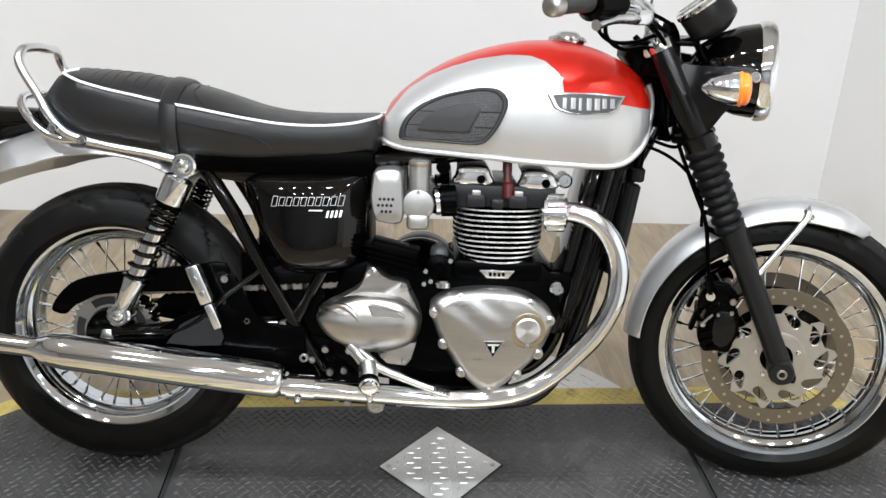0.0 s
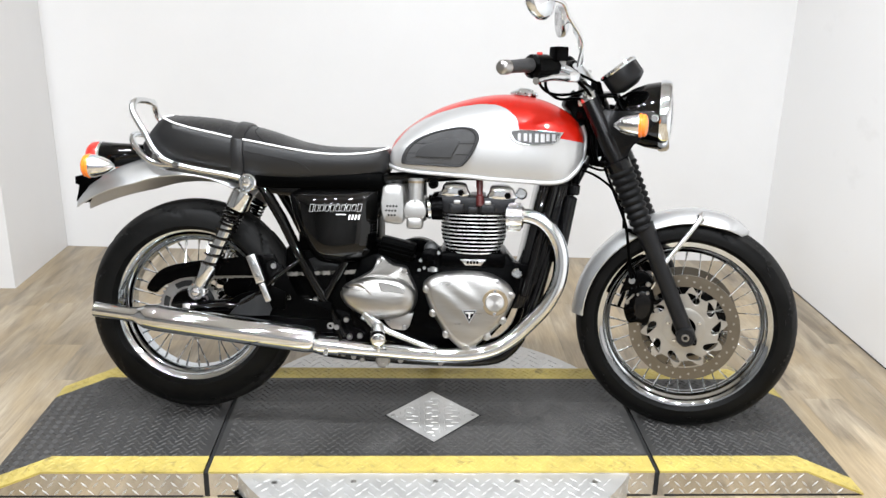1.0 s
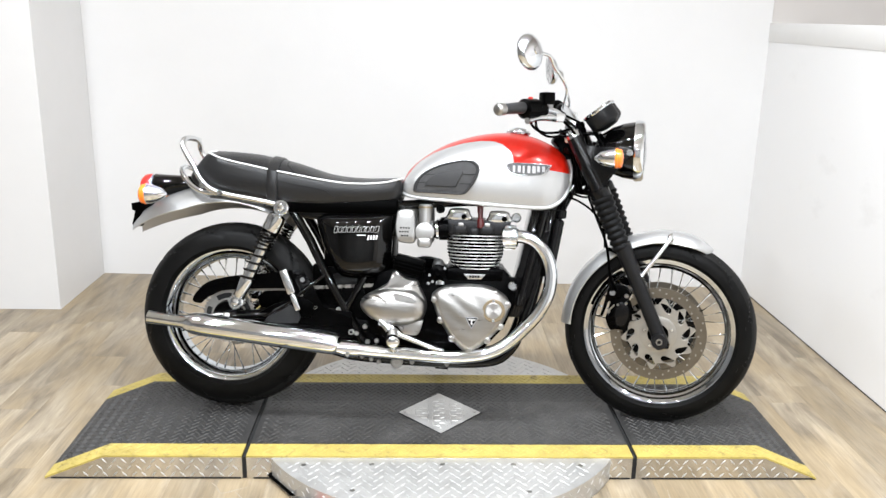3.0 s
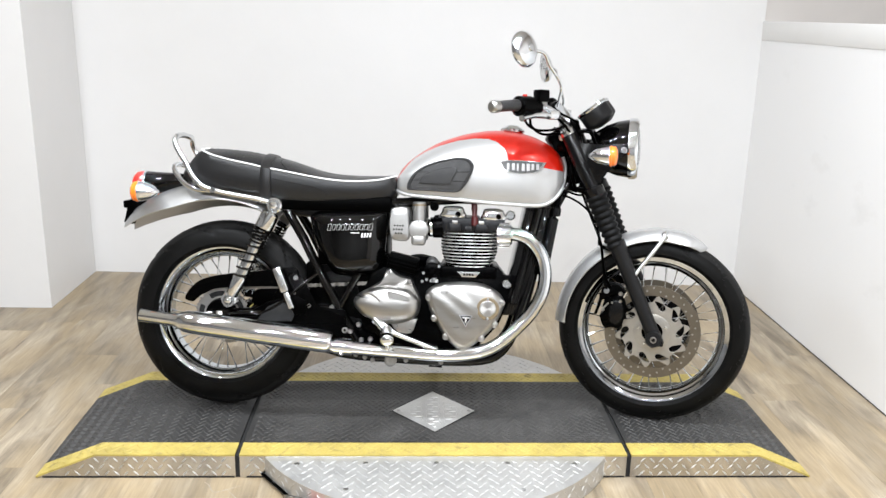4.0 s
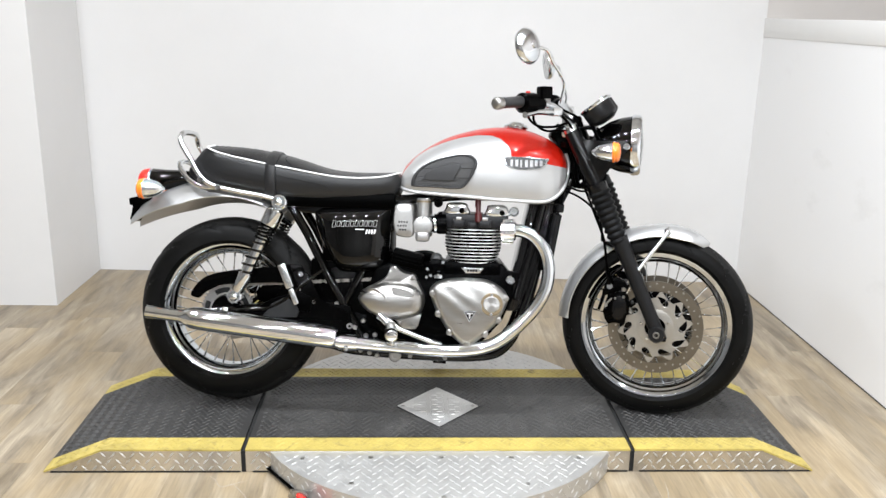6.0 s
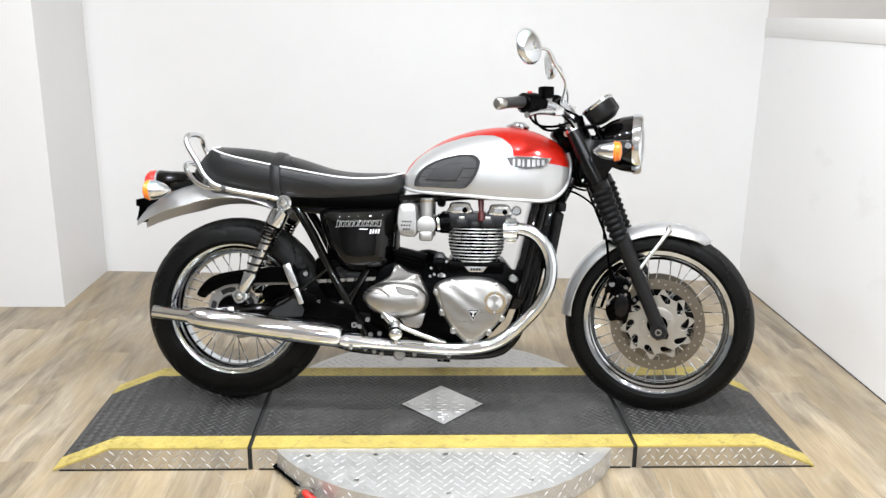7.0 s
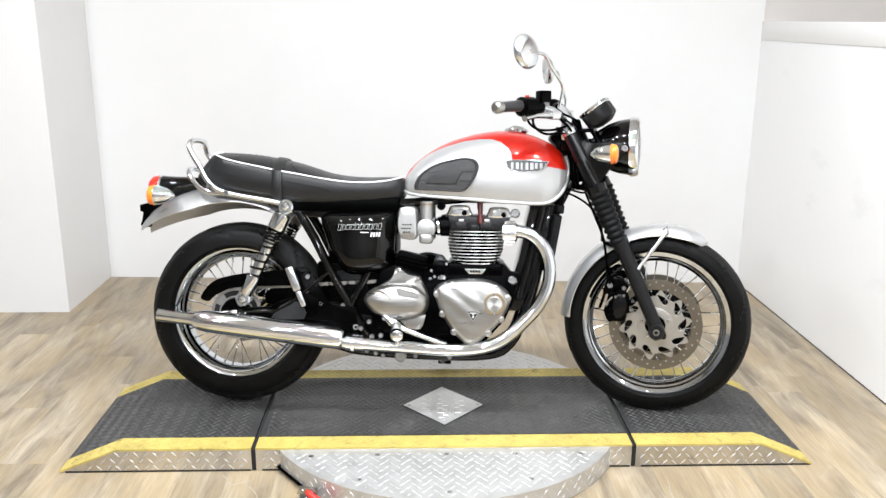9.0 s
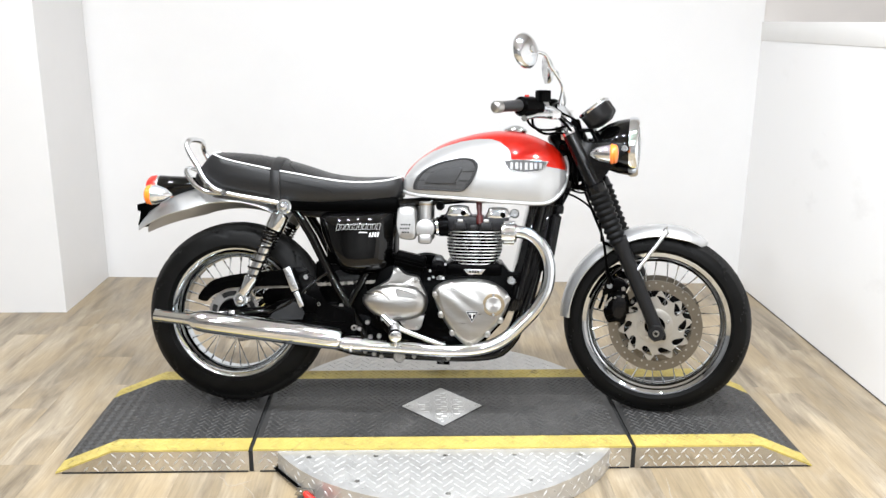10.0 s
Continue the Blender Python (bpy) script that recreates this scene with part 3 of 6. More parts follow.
def build_turntable():
    root = thing("turntable", "round diamond-plate turntable disc under the platform", "turntable")
    ring = [(TT_C[0] + TT_R * math.cos(a), TT_C[1] + TT_R * math.sin(a)) for a in (2 * math.pi * k / 96 for k in range(96))]
    part("disc", prism(ring, 0.001, TT_Z, 0.0015), M_PLATE, root)
    bm = join(tread(-0.6, 0.6, -0.58, PY0 - 0.005, lambda x: TT_Z, 0.033, (0.0245, 0.0058, 0.0020), (45, -45)), tread(-0.6, 0.6, PY1 + 0.005, 0.63, lambda x: TT_Z, 0.033, (0.0245, 0.0058, 0.0020), (45, -45)))
    drop = [f for f in bm.faces if (f.calc_center_median().xy - Vector(TT_C)).length > TT_R - 0.02]
    bmesh.ops.delete(bm, geom=drop, context="FACES")
    tagged(part("tread_pattern", bm, M_LOZENGE, root), kind="stuff")
    rim = bmesh.new()
    for r in range(3):
        for c in range(110):
            th = 2 * math.pi * (c + 0.5 * (r % 2)) / 110
            if math.sin(th) > -0.4:
                continue
            tilt = 0.78 if (r + c) % 2 else -0.78
            n, tdir = Vector((math.cos(th), math.sin(th), 0)), Vector((-math.sin(th), math.cos(th), 0))
            mid = Vector((TT_C[0], TT_C[1], 0.016 + 0.020 * r)) + n * TT_R
            u, v = tdir * math.cos(tilt) + Vector((0, 0, math.sin(tilt))), Vector((0, 0, math.cos(tilt))) - tdir * math.sin(tilt)
            vs = [rim.verts.new(mid + u * a + v * b + n * h) for a, b, h in ((-0.011, 0, 0), (0, -0.0025, 0), (0.011, 0, 0), (0, 0.0025, 0), (-0.005, 0, 0.0015), (0.005, 0, 0.0015))]
            for f in ((0, 1, 4), (1, 5, 4), (1, 2, 5), (2, 3, 5), (3, 4, 5), (3, 0, 4)):
                rim.faces.new([vs[k] for k in f])
    tagged(part("rim_pattern", rim, M_LOZENGE, root), kind="stuff")
    for x, y in ((-0.43, -0.335), (-0.22, -0.330), (0.0, -0.330), (0.22, -0.330), (0.43, -0.335), (-0.27, -0.48), (0.25, -0.485), (0.0, -0.555)):
        part("screw", bolt((x, y, TT_Z), 0.008, 0.002, (0, 0, 1)), M_STEEL, root)


build_turntable()


def build_clamp():
    """A toggle clamp that locks the disc: a bent steel bracket with a red dipped handle."""
    at = Matrix.Translation((-0.428, -0.472, 0.0)) @ Matrix.Rotation(radians(-12), 4, "Z")
    root = thing("toggle_clamp", "grey steel toggle clamp with a red handle on the floor", "clamp", at)
    part("base_plate", join(box(-0.030, 0.030, -0.024, 0.024, 0.0005, 0.004, 0.001), box(-0.028, 0.028, 0.008, 0.011, 0.0005, 0.040, 0.001)), M_STEEL, root)
    part("link_plate", slab(smooth_outline([(-0.030, 0.020), (-0.020, 0.040), (0.000, 0.046), (0.026, 0.036), (0.030, 0.022), (0.0, 0.028)], 4), -0.006, 0.004, 0.001), M_STEEL, root, "bent steel link")
    far, near_end = (at.inverted() @ Vector(p) for p in ((-0.548, -0.288, 0.014), (-0.450, -0.420, 0.016)))
    part("link_bar", tube([far, near_end], 0.005, 10, 1), M_DARK, root, "thin black bar between the platform corner and the clamp")
    part("pivot", bolt((-0.012, -0.006, 0.034), 0.006, 0.004), M_STEEL, root)
    part("pivot", bolt((0.016, -0.006, 0.030), 0.006, 0.004), M_STEEL, root)
    part("handle", tube([(0.000, -0.006, 0.034), (0.010, -0.012, 0.030), (0.038, -0.026, 0.022), (0.070, -0.036, 0.016), (0.074, -0.037, 0.015)], [0.006, 0.010, 0.011, 0.010, 0.005], 16, 4), M_REDTOOL, root, "red dipped handle grip")


build_clamp()


def build_planks():
    """Vinyl planks running away from the camera, each a piece of its own with a fine joint."""
    floor = bpy.data.objects["floor"]
    rng = random.Random(4)
    width, length = 0.152, 0.914
    me = to_mesh("plank", box(-width / 2 + 0.0002, width / 2 - 0.0002, -length / 2 + 0.0002, length / 2 - 0.0002, -0.004, 0.0), M_WOOD)
    x = -2.75
    while x < 2.6:
        y = -4.6 - rng.random() * length
        while y < (1.80 if x > XL else YP - 0.05):
            c = y + length / 2
            ob = part("plank", me, None, floor, at=Matrix.Translation((x, c, 0.0)))
            y += length
        x += width


build_planks()
for marks in ([(-0.720, -0.318), (-0.700, -0.338), (-0.676, -0.377), (-0.640, -0.362), (-0.600, -0.340)], [(-0.640, -0.365), (-0.612, -0.400), (-0.586, -0.444), (-0.575, -0.520)],
              [(0.705, -0.350), (0.699, -0.410), (0.690, -0.455), (0.693, -0.500), (0.715, -0.560)], [(0.940, -0.345), (0.952, -0.420), (0.945, -0.500)]):
    part("scuff_mark", tube([(x, y, -0.0022) for x, y in marks], [0.0024] + [0.0030] * (len(marks) - 2) + [0.0024], 8, 6), M_SCRATCH, bpy.data.objects["floor"])

# ---------------------------------------------------------------- motorcycle
BIKE = Matrix.Translation((0.0026, 0.0067, 0.0631)) @ Matrix.Rotation(radians(-4.0), 4, "Z") @ Matrix.Rotation(radians(-13.5), 4, "X") @ Matrix.Rotation(radians(-0.14), 4, "Y") @ Matrix.Scale(1.0152, 4)
bike = thing("motorcycle", "silver and red retro motorcycle leaning on its side stand", "motorcycle", BIKE)
FW, FR = (0.731, 0.0, 0.328), 0.3145
RW, RR = (-0.7166, 0.0, 0.340), 0.3131
# The fork is turned a little to the right about the raked steering axis
STEER = Matrix.Translation((0.43, 0, 0.88)) @ Matrix.Rotation(radians(-14.0), 4, Vector((-0.395, 0, 0.919))) @ Matrix.Translation((-0.43, 0, -0.88))
steered = []


def tyre_profile(big, half, bead):
    """A closed section of (radius, y)."""
    pts = []
    for k in range(25):
        a = math.pi * k / 24
        y = -half * math.cos(a)
        r = bead + 0.012 + (big - bead - 0.012) * (math.sin(a) ** 0.80)
        pts.append((r, y))
    pts += [(bead, half * 0.72), (bead, -half * 0.72)]
    return pts


def grooved_tyre(profile, seg=264):
    """The turned tyre with slanting grooves sunk into the shoulders and a zigzag pair near the crown."""
    bm = bmesh.new()
    rings = []
    for k, (r, y) in enumerate(profile):
        ring = []
        for j in range(seg):
            d = abs(k - 12)
            lane = (j + (2 * d if k < 12 else 2 * d + 6)) % 22
            deep = 0.0
            if k < 25 and 2 <= d <= 9 and lane < 3:
                deep = 0.006
            if k < 25 and d in (1,):
                deep = 0.003
            a = 2 * math.pi * j / seg
            ring.append(bm.verts.new(((r - deep) * math.cos(a), y, (r - deep) * math.sin(a))))
        rings.append(ring)
    for a, b in zip(rings, rings[1:] + rings[:1]):
        for j in range(seg):
            bm.faces.new((a[j], a[(j + 1) % seg], b[(j + 1) % seg], b[j]))
    return bm


RIM_STEPS = [(0.000, 1.0), (0.005, 0.95), (0.013, 0.86), (0.0145, 0.76), (0.019, 0.66), (0.029, 0.54), (0.0315, 0.42), (0.0315, 0.24), (0.028, 0.10)]


def build_wheel(name, centre, big, half, bead, label, hub_half, spokes=36):
    at = Matrix.Translation(centre)
    hub_r = 0.042
    hub = part(name, lathe([(0.012, -hub_half - 0.02), (0.02, -hub_half - 0.02), (0.022, -hub_half), (hub_r + 0.012, -hub_half), (hub_r + 0.012, -hub_half + 0.008), (hub_r - 0.008, -hub_half + 0.016),
                            (hub_r - 0.010, hub_half - 0.016), (hub_r + 0.012, hub_half - 0.008), (hub_r + 0.012, hub_half), (0.022, hub_half), (0.02, hub_half + 0.02), (0.012, hub_half + 0.02)], 40), M_BLACKSATIN, bike, label, at=at)
    tyre = part("tyre", grooved_tyre(tyre_profile(big, half, bead)), [M_RUBBER, M_TYRETREAD], hub, "black rubber tyre with a dusty grooved tread", 30)
    for pl in tyre.data.polygons:
        pl.material_index = 1 if math.hypot(pl.center.x, pl.center.z) > bead + 0.74 * (big - bead) else 0
    b, w = bead, half * 0.74
    part("rim", lathe([(b + 0.010, -w), (b + 0.011, -w + 0.004), (b - 0.004, -w + 0.008), (b - 0.010, -w * 0.62), (b - 0.022, -w * 0.45), (b - 0.024, 0), (b - 0.022, w * 0.45), (b - 0.010, w * 0.62), (b - 0.004, w - 0.008), (b + 0.011, w - 0.004), (b + 0.010, w),
                       *[(b - q, w * p) for q, p in RIM_STEPS], *[(b - q, -w * p) for q, p in RIM_STEPS[::-1]]], 128, close=True), M_RIM, hub, "polished chrome spoked rim")
    outer = b - 0.028
    kinds = []
    for side in (-1, 1):
        for lean in (-1, 1):
            a0, a1 = 0.0, lean * radians(34)
            p0 = Vector((outer * math.cos(a0), side * w * 0.12, outer * math.sin(a0)))
            p1 = Vector((hub_r * math.cos(a1), side * (hub_half - 0.004), hub_r * math.sin(a1)))
            nip = p0 + (p1 - p0).normalized() * 0.018
            bm = join(tube([p0, p1], 0.0019, 6, 1), tube([p0 - (p1 - p0).normalized() * 0.004, nip], 0.0034, 6, 1))
            kinds.append(to_mesh("spoke", bm, M_CHROME))
    for k in range(spokes):
        me = kinds[(k % 2) * 2 + (k // 2) % 2]
        part("spoke", me, None, hub, at=Matrix.Rotation(2 * math.pi * k / spokes, 4, "Y"))
    return hub


def carrier_segment(y, inner):
    """A tenth of a disc carrier: a plate with a scalloped rim and a slanting teardrop slot."""
    mid, half, low = 0.088, math.pi / 10, 0.0600
    edge = lambda a: min(inner + 0.001, 0.1120 + 0.0140 * math.cos(10 * a - 1.6 + 0.7 * math.sin(10 * a - 1.6)))
    corners = [math.atan2(v - mid, u * mid) for u, v in ((half, low), (-half, low), (half, edge(half)), (-half, edge(-half)))]
    turns = sorted([2 * math.pi * k / 32 - math.pi for k in range(32)] + corners)

    def slot(a, grow):
        c, s = math.cos(a - radians(33)), math.sin(a - radians(33))
        long, p = (0.0290, 1.30) if c > 0 else (0.0155, 2.0)
        return grow + ((abs(c) / long) ** p + (abs(s) / 0.0106) ** p) ** (-1 / p)

    def reach(a):
        near, far = 0.0, 0.08
        for _ in range(30):
            d = (near + far) / 2
            u, v = d * math.cos(a) / mid, mid + d * math.sin(a)
            inside = abs(u) <= half and low <= v <= edge(u)
            near, far = (d, far) if inside else (near, d)
        return near

    def ring(distance, depth):
        out = []
        for a in turns:
            d = distance(a)
            u, r = d * math.cos(a) / mid, mid + d * math.sin(a)
            out.append((r * math.cos(u), y + depth, r * math.sin(u)))
        return out

    return loft([ring(reach, -0.001), ring(reach, -0.0078), ring(lambda a: slot(a, 0.0012), -0.0078), ring(lambda a: slot(a, 0.0), -0.0066), ring(lambda a: slot(a, 0.0), -0.001)], cap=False)


def build_disc(hub, y, outer, inner, thick=0.005):
    """A brake disc with drilled holes and curved arms on a carrier."""
    disc = part("brake_disc", lathe([(inner, y), (outer, y), (outer, y - thick), (inner, y - thick)], 96, close=True), M_DISC, hub, "drilled steel brake disc")
    side = -1 if y < 0 else 1
    for k in range(40):
        a = 2 * math.pi * k / 40
        r = inner + (outer - inner) * (0.22, 0.50, 0.78, 0.50)[k % 4]
        part("drill_hole", HOLE, None, hub, at=Matrix.Translation((r * math.cos(a), y - thick if side < 0 else y, r * math.sin(a))))
    # Far carrier is solid black: the shade behind the near slots is painted in.
    if side > 0:
        part("disc_carrier", lathe([(0.034, y), (inner + 0.002, y), (inner + 0.002, y - 0.006), (0.034, y - 0.006)], 64, close=True), M_SHROUD, hub, "solid black disc carrier standing in for the shade behind the slots")
        return
    part("disc_carrier", lathe([(0.034, y - 0.001), (0.0605, y - 0.001), (0.0605, y - 0.0078), (0.056, y - 0.009), (0.034, y - 0.009)], 48, close=True), M_CARRIER, hub, "silver disc carrier")
    segment = to_mesh("carrier_segment", carrier_segment(y, inner), M_CARRIER)
    for k in range(10):
        part("carrier_segment", segment, None, hub, at=Matrix.Rotation(2 * math.pi * k / 10, 4, "Y"))
    for k in range(5):
        a = 2 * math.pi * (k + 0.3) / 5
        part("disc_bolt", bolt((0.046 * math.cos(a), y - 0.009, 0.046 * math.sin(a)), 0.005, 0.004), M_CHROME, hub)


# Pale steel disc; the bright floor seen through each drilled hole is put into colour.
HOLE = to_mesh("drill_hole", moved(lathe([(0.0034, -0.0004), (0.0034, 0.0006), (0, 0.0006)], 8, "Z"), turn_to((0, -1, 0), (0, 0, 0))), M_STEEL)
front = build_wheel("front_wheel", FW, FR, 0.050, 0.245, "front spoked wheel with twin discs", 0.050)
build_disc(front, -0.060, 0.155, 0.121)
build_disc(front, 0.065, 0.155, 0.121)
steered.append(front)
rear = build_wheel("rear_wheel", RW, RR, 0.074, 0.222, "rear spoked wheel with chain sprocket", 0.060)


def build_sprocket():
    """The toothed chain wheel, with a slotted web."""
    y = -0.078
    ring = []
    for k in range(42 * 4):
        a = 2 * math.pi * k / (42 * 4)
        r = (0.084, 0.084, 0.090, 0.090)[k % 4]
        ring.append((r * math.cos(a), r * math.sin(a)))
    sp_ = part("sprocket", slab(ring, y - 0.003, y + 0.003), M_STEEL, rear, "toothed steel chain sprocket")
    slot = []
    for k in range(9):
        a = -0.36 + 0.72 * k / 8
        slot.append((0.077 * math.cos(a), 0.077 * math.sin(a)))
    for k in range(9):
        a = 0.36 - 0.72 * k / 8
        slot.append((0.060 * math.cos(a), 0.060 * math.sin(a)))
    me = to_mesh("slot", slab(slot, y - 0.0036, y - 0.003), M_GAP)
    for k in range(5):
        part("slot", me, None, rear, at=Matrix.Rotation(2 * math.pi * (k + 0.55) / 5, 4, "Y"))
    part("cush_drive", lathe([(0.030, y - 0.022), (0.050, y - 0.020), (0.054, y - 0.003), (0.060, y + 0.02)], 32), M_BLACKSATIN, rear)


build_sprocket()

# Tank: stations along x of top, bottom and half width
TX = [-0.148, -0.138, -0.115, -0.092, -0.062, -0.003, 0.057, 0.116, 0.175, 0.235, 0.283, 0.332, 0.369, 0.395, 0.409, 0.416]
TT = [0.790, 0.820, 0.853, 0.874, 0.896, 0.9295, 0.951, 0.9655, 0.973, 0.971, 0.963, 0.9455, 0.925, 0.902, 0.872, 0.838]
TB = [0.770, 0.761, 0.752, 0.748, 0.746, 0.7425, 0.739, 0.734, 0.7295, 0.727, 0.7245, 0.7265, 0.742, 0.770, 0.797, 0.824]
TWID = [0.062, 0.086, 0.106, 0.117, 0.126, 0.138, 0.146, 0.151, 0.153, 0.151, 0.146, 0.136, 0.120, 0.098, 0.070, 0.036]
EX = [-0.150, -0.138, -0.120, -0.0925, -0.0475, -0.0026, 0.0536, 0.110, 0.155, 0.184, 0.208, 0.217, 0.2195]
EZ = [0.776, 0.806, 0.832, 0.867, 0.896, 0.915, 0.932, 0.941, 0.940, 0.930, 0.909, 0.890, 0.868]


def tank_at(x):
    return tuple(glide(x, TX, a) for a in (TT, TB, TWID))


def tank_y(x, z):
    """The tank's right side at x, z."""
    top, low, w = tank_at(x)
    zm = low + 0.36 * (top - low)
    if z >= zm:
        v = min(1.0, (z - zm) / (top - zm))
        return -w * (1 - v ** 2.3) ** (1 / 2.1)
    v = min(1.0, (zm - z) / (zm - low))
    return -w * (1 - 0.10 * v ** 2.5)


def colour_edge(x, top):
    """Height of the line between red and silver at a station of the tank."""
    if x < 0.2195:
        return min(top - 0.008, float(np.interp(x, EX, EZ)))
    return 0.868 - 0.024 * (x - 0.2195) / 0.155


def build_tank():
    stations = np.concatenate([np.linspace(-0.148, -0.10, 14), np.linspace(-0.09, 0.13, 30), np.linspace(0.137, 0.200, 14), np.linspace(0.203, 0.2194, 12), np.linspace(0.2196, 0.32, 16), np.linspace(0.33, 0.39, 14), np.linspace(0.393, 0.416, 16)])
    rings, n_red, n_low = [], 9, 22
    for x in stations:
        top, low, w = tank_at(x)
        zm = low + 0.36 * (top - low)
        edge = colour_edge(x, top)
        edge = max(edge, zm + 0.01) if top > zm + 0.02 else zm
        half = []
        for k in range(n_red + 1):
            q = (k / n_red) ** 1.6
            half.append((tank_y(x, top - (top - edge) * q), top - (top - edge) * q))
        half[0] = (0.0, top)
        for k in range(1, n_low + 1):
            q = k / n_low
            z = edge + (low - edge) * q
            half.append((tank_y(x, z), z))
        half.append((half[-1][0] * 0.85, low - 0.004))
        half.append((0.0, low - 0.004))
        rings.append([(x, y, z) for y, z in half] + [(x, -y, z) for y, z in half[-2:0:-1]])
    return loft(rings), n_red


def tank_paint(me, n_red, around):
    """Red over the rows above the colour edge, silver below."""
    for p in me.polygons[:-2]:
        if p.index % around < n_red or p.index % around >= around - n_red:
            p.material_index = 1


tank_bm, red_rows = build_tank()
tank_mesh = to_mesh("fuel_tank", tank_bm, [M_SILVER, M_RED], 50)
tank_paint(tank_mesh, red_rows, 66)
tank = part("fuel_tank", tank_mesh, None, bike, "silver fuel tank with a red top")
for s in (-1, 1):
    part("seam", tube([(x, s * tank_at(x)[2] * 0.93, tank_at(x)[1] + 0.001) for x in (-0.146, -0.135, -0.11, -0.06, 0.0, 0.08, 0.16, 0.24, 0.29, 0.33, 0.36, 0.385, 0.402, 0.412)] + [(0.4165, s * 0.048, 0.836), (0.4145, s * 0.050, 0.862), (0.405, s * 0.055, 0.888)], 0.0058, 10, 4), M_SILVER, tank, "rolled silver seam along the tank's edge")
pad = smooth_outline([(-0.106, 0.772), (-0.103, 0.794), (-0.089, 0.817), (-0.062, 0.840), (-0.018, 0.860), (0.032, 0.872), (0.060, 0.876), (0.088, 0.8735), (0.1025, 0.864), (0.110, 0.850), (0.106, 0.828), (0.091, 0.796), (0.072, 0.772), (0.060, 0.7645), (0.036, 0.7625), (-0.043, 0.766), (-0.094, 0.767)], 5)
kp = part("knee_pad", dome(pad, tank_y, [(1, -0.002), (1, 0.004), (0.985, 0.008), (0.95, 0.010), (0.91, 0.009), (0.885, 0.005), (0.6, 0.005), (0.3, 0.005), (0.02, 0.005)]), M_PAD, tank, "black rubber knee pad with a raised border")
part("pad_lattice", dome(pad, tank_y, [(0.88, 0.004), (0.88, 0.0062), (0.74, 0.0062), (0.6, 0.0062), (0.45, 0.0062), (0.3, 0.0062), (0.02, 0.0062)]), M_PADGRID, kp, "lattice textured rubber field")
for line in ([(-0.100, 0.7985), (-0.066, 0.800)], [(-0.078, 0.8265), (-0.036, 0.827)], [(0.046, 0.798), (0.086, 0.7975)], [(0.057, 0.828), (0.098, 0.829)]):
    part("pad_groove", tube([(x, tank_y(x, z) - 0.0064, z) for x, z in line], 0.0011, 6, 1), M_GAP, kp)
inner_pad = smooth_outline([(-0.064, 0.796), (-0.055, 0.8125), (-0.033, 0.827), (0.0, 0.838), (0.0385, 0.8437), (0.053, 0.841), (0.0556, 0.832), (0.048, 0.815), (0.037, 0.796), (0.029, 0.788), (-0.060, 0.790)], 5)
part("pad_centre", dome(inner_pad, tank_y, [(1, 0.005), (1, 0.0085), (0.95, 0.0098), (0.90, 0.0098), (0.5, 0.0098), (0.02, 0.0098)]), M_PAD, kp, "smooth raised pad centre")
cap = part("fuel_cap", lathe([(0.033, -0.010), (0.034, 0.001), (0.0375, 0.003), (0.0388, 0.009), (0.0375, 0.014), (0.034, 0.017), (0.027, 0.018), (0.024, 0.023), (0.018, 0.0265), (0.008, 0.027), (0, 0.027)], 40, "Z"), M_CHROME, tank, "chrome fuel filler cap", at=Matrix.Translation((0.239, 0, 0.9715)) @ Matrix.Rotation(radians(4), 4, "Y"))
knurl = to_mesh("knurl", box(-0.0022, 0.0022, 0.0365, 0.0400, 0.006, 0.0135, 0.001, 1), M_CHROME)
for k in range(24):
    part("knurl", knurl, None, cap, at=Matrix.Rotation(2 * math.pi * k / 24, 4, "Z"))
badge = smooth_outline([(0.186, 0.8675), (0.2205, 0.8715), (0.287, 0.8705), (0.347, 0.8675), (0.3285, 0.8395), (0.3116, 0.8315), (0.2894, 0.8308), (0.2673, 0.828), (0.2338, 0.8293), (0.2112, 0.836), (0.1998, 0.8415)], 1)
bd = part("badge", dome(badge, tank_y, [(1, -0.004), (1, 0.005), (0.96, 0.0080), (0.92, 0.0080), (0.885, 0.005), (0.5, 0.005), (0.02, 0.005)]), M_SATIN, tank, "chrome tank badge with a dark field")
part("badge_field", dome(badge, tank_y, [(0.865, 0.0048), (0.865, 0.0062), (0.5, 0.0062), (0.02, 0.0062)]), M_BADGE, bd, "dark grey badge field")
for k in range(7):
    x0, wide = 0.2165 + k * 0.0158, (0.0075, 0.0095, 0.0060, 0.0095, 0.0110, 0.0090, 0.0095)[k]
    low, high = 0.8385 + 0.0005 * k - 0.003 * (k in (2, 3, 4)), 0.8605
    part("lettering_bar", dome([(x0, high), (x0 + wide, high), (x0 + wide, low), (x0, low)], tank_y, [(1, 0.006), (1, 0.0082), (0.5, 0.0086), (0.02, 0.0086)]), M_LETTER, bd)

# Seat: stations of silhouette top, side edge (piping), bottom and half width
SX = [-0.835, -0.825, -0.80, -0.76, -0.70, -0.64, -0.58, -0.51, -0.45, -0.40, -0.35, -0.28, -0.215, -0.18, -0.16, -0.148, -0.140]
ST = [0.850, 0.872, 0.886, 0.888, 0.8855, 0.880, 0.869, 0.855, 0.837, 0.822, 0.813, 0.809, 0.810, 0.811, 0.811, 0.806, 0.790]
SP = [0.845, 0.862, 0.877, 0.866, 0.8525, 0.841, 0.829, 0.8175, 0.807, 0.799, 0.7925, 0.790, 0.7942, 0.800, 0.806, 0.803, 0.788]
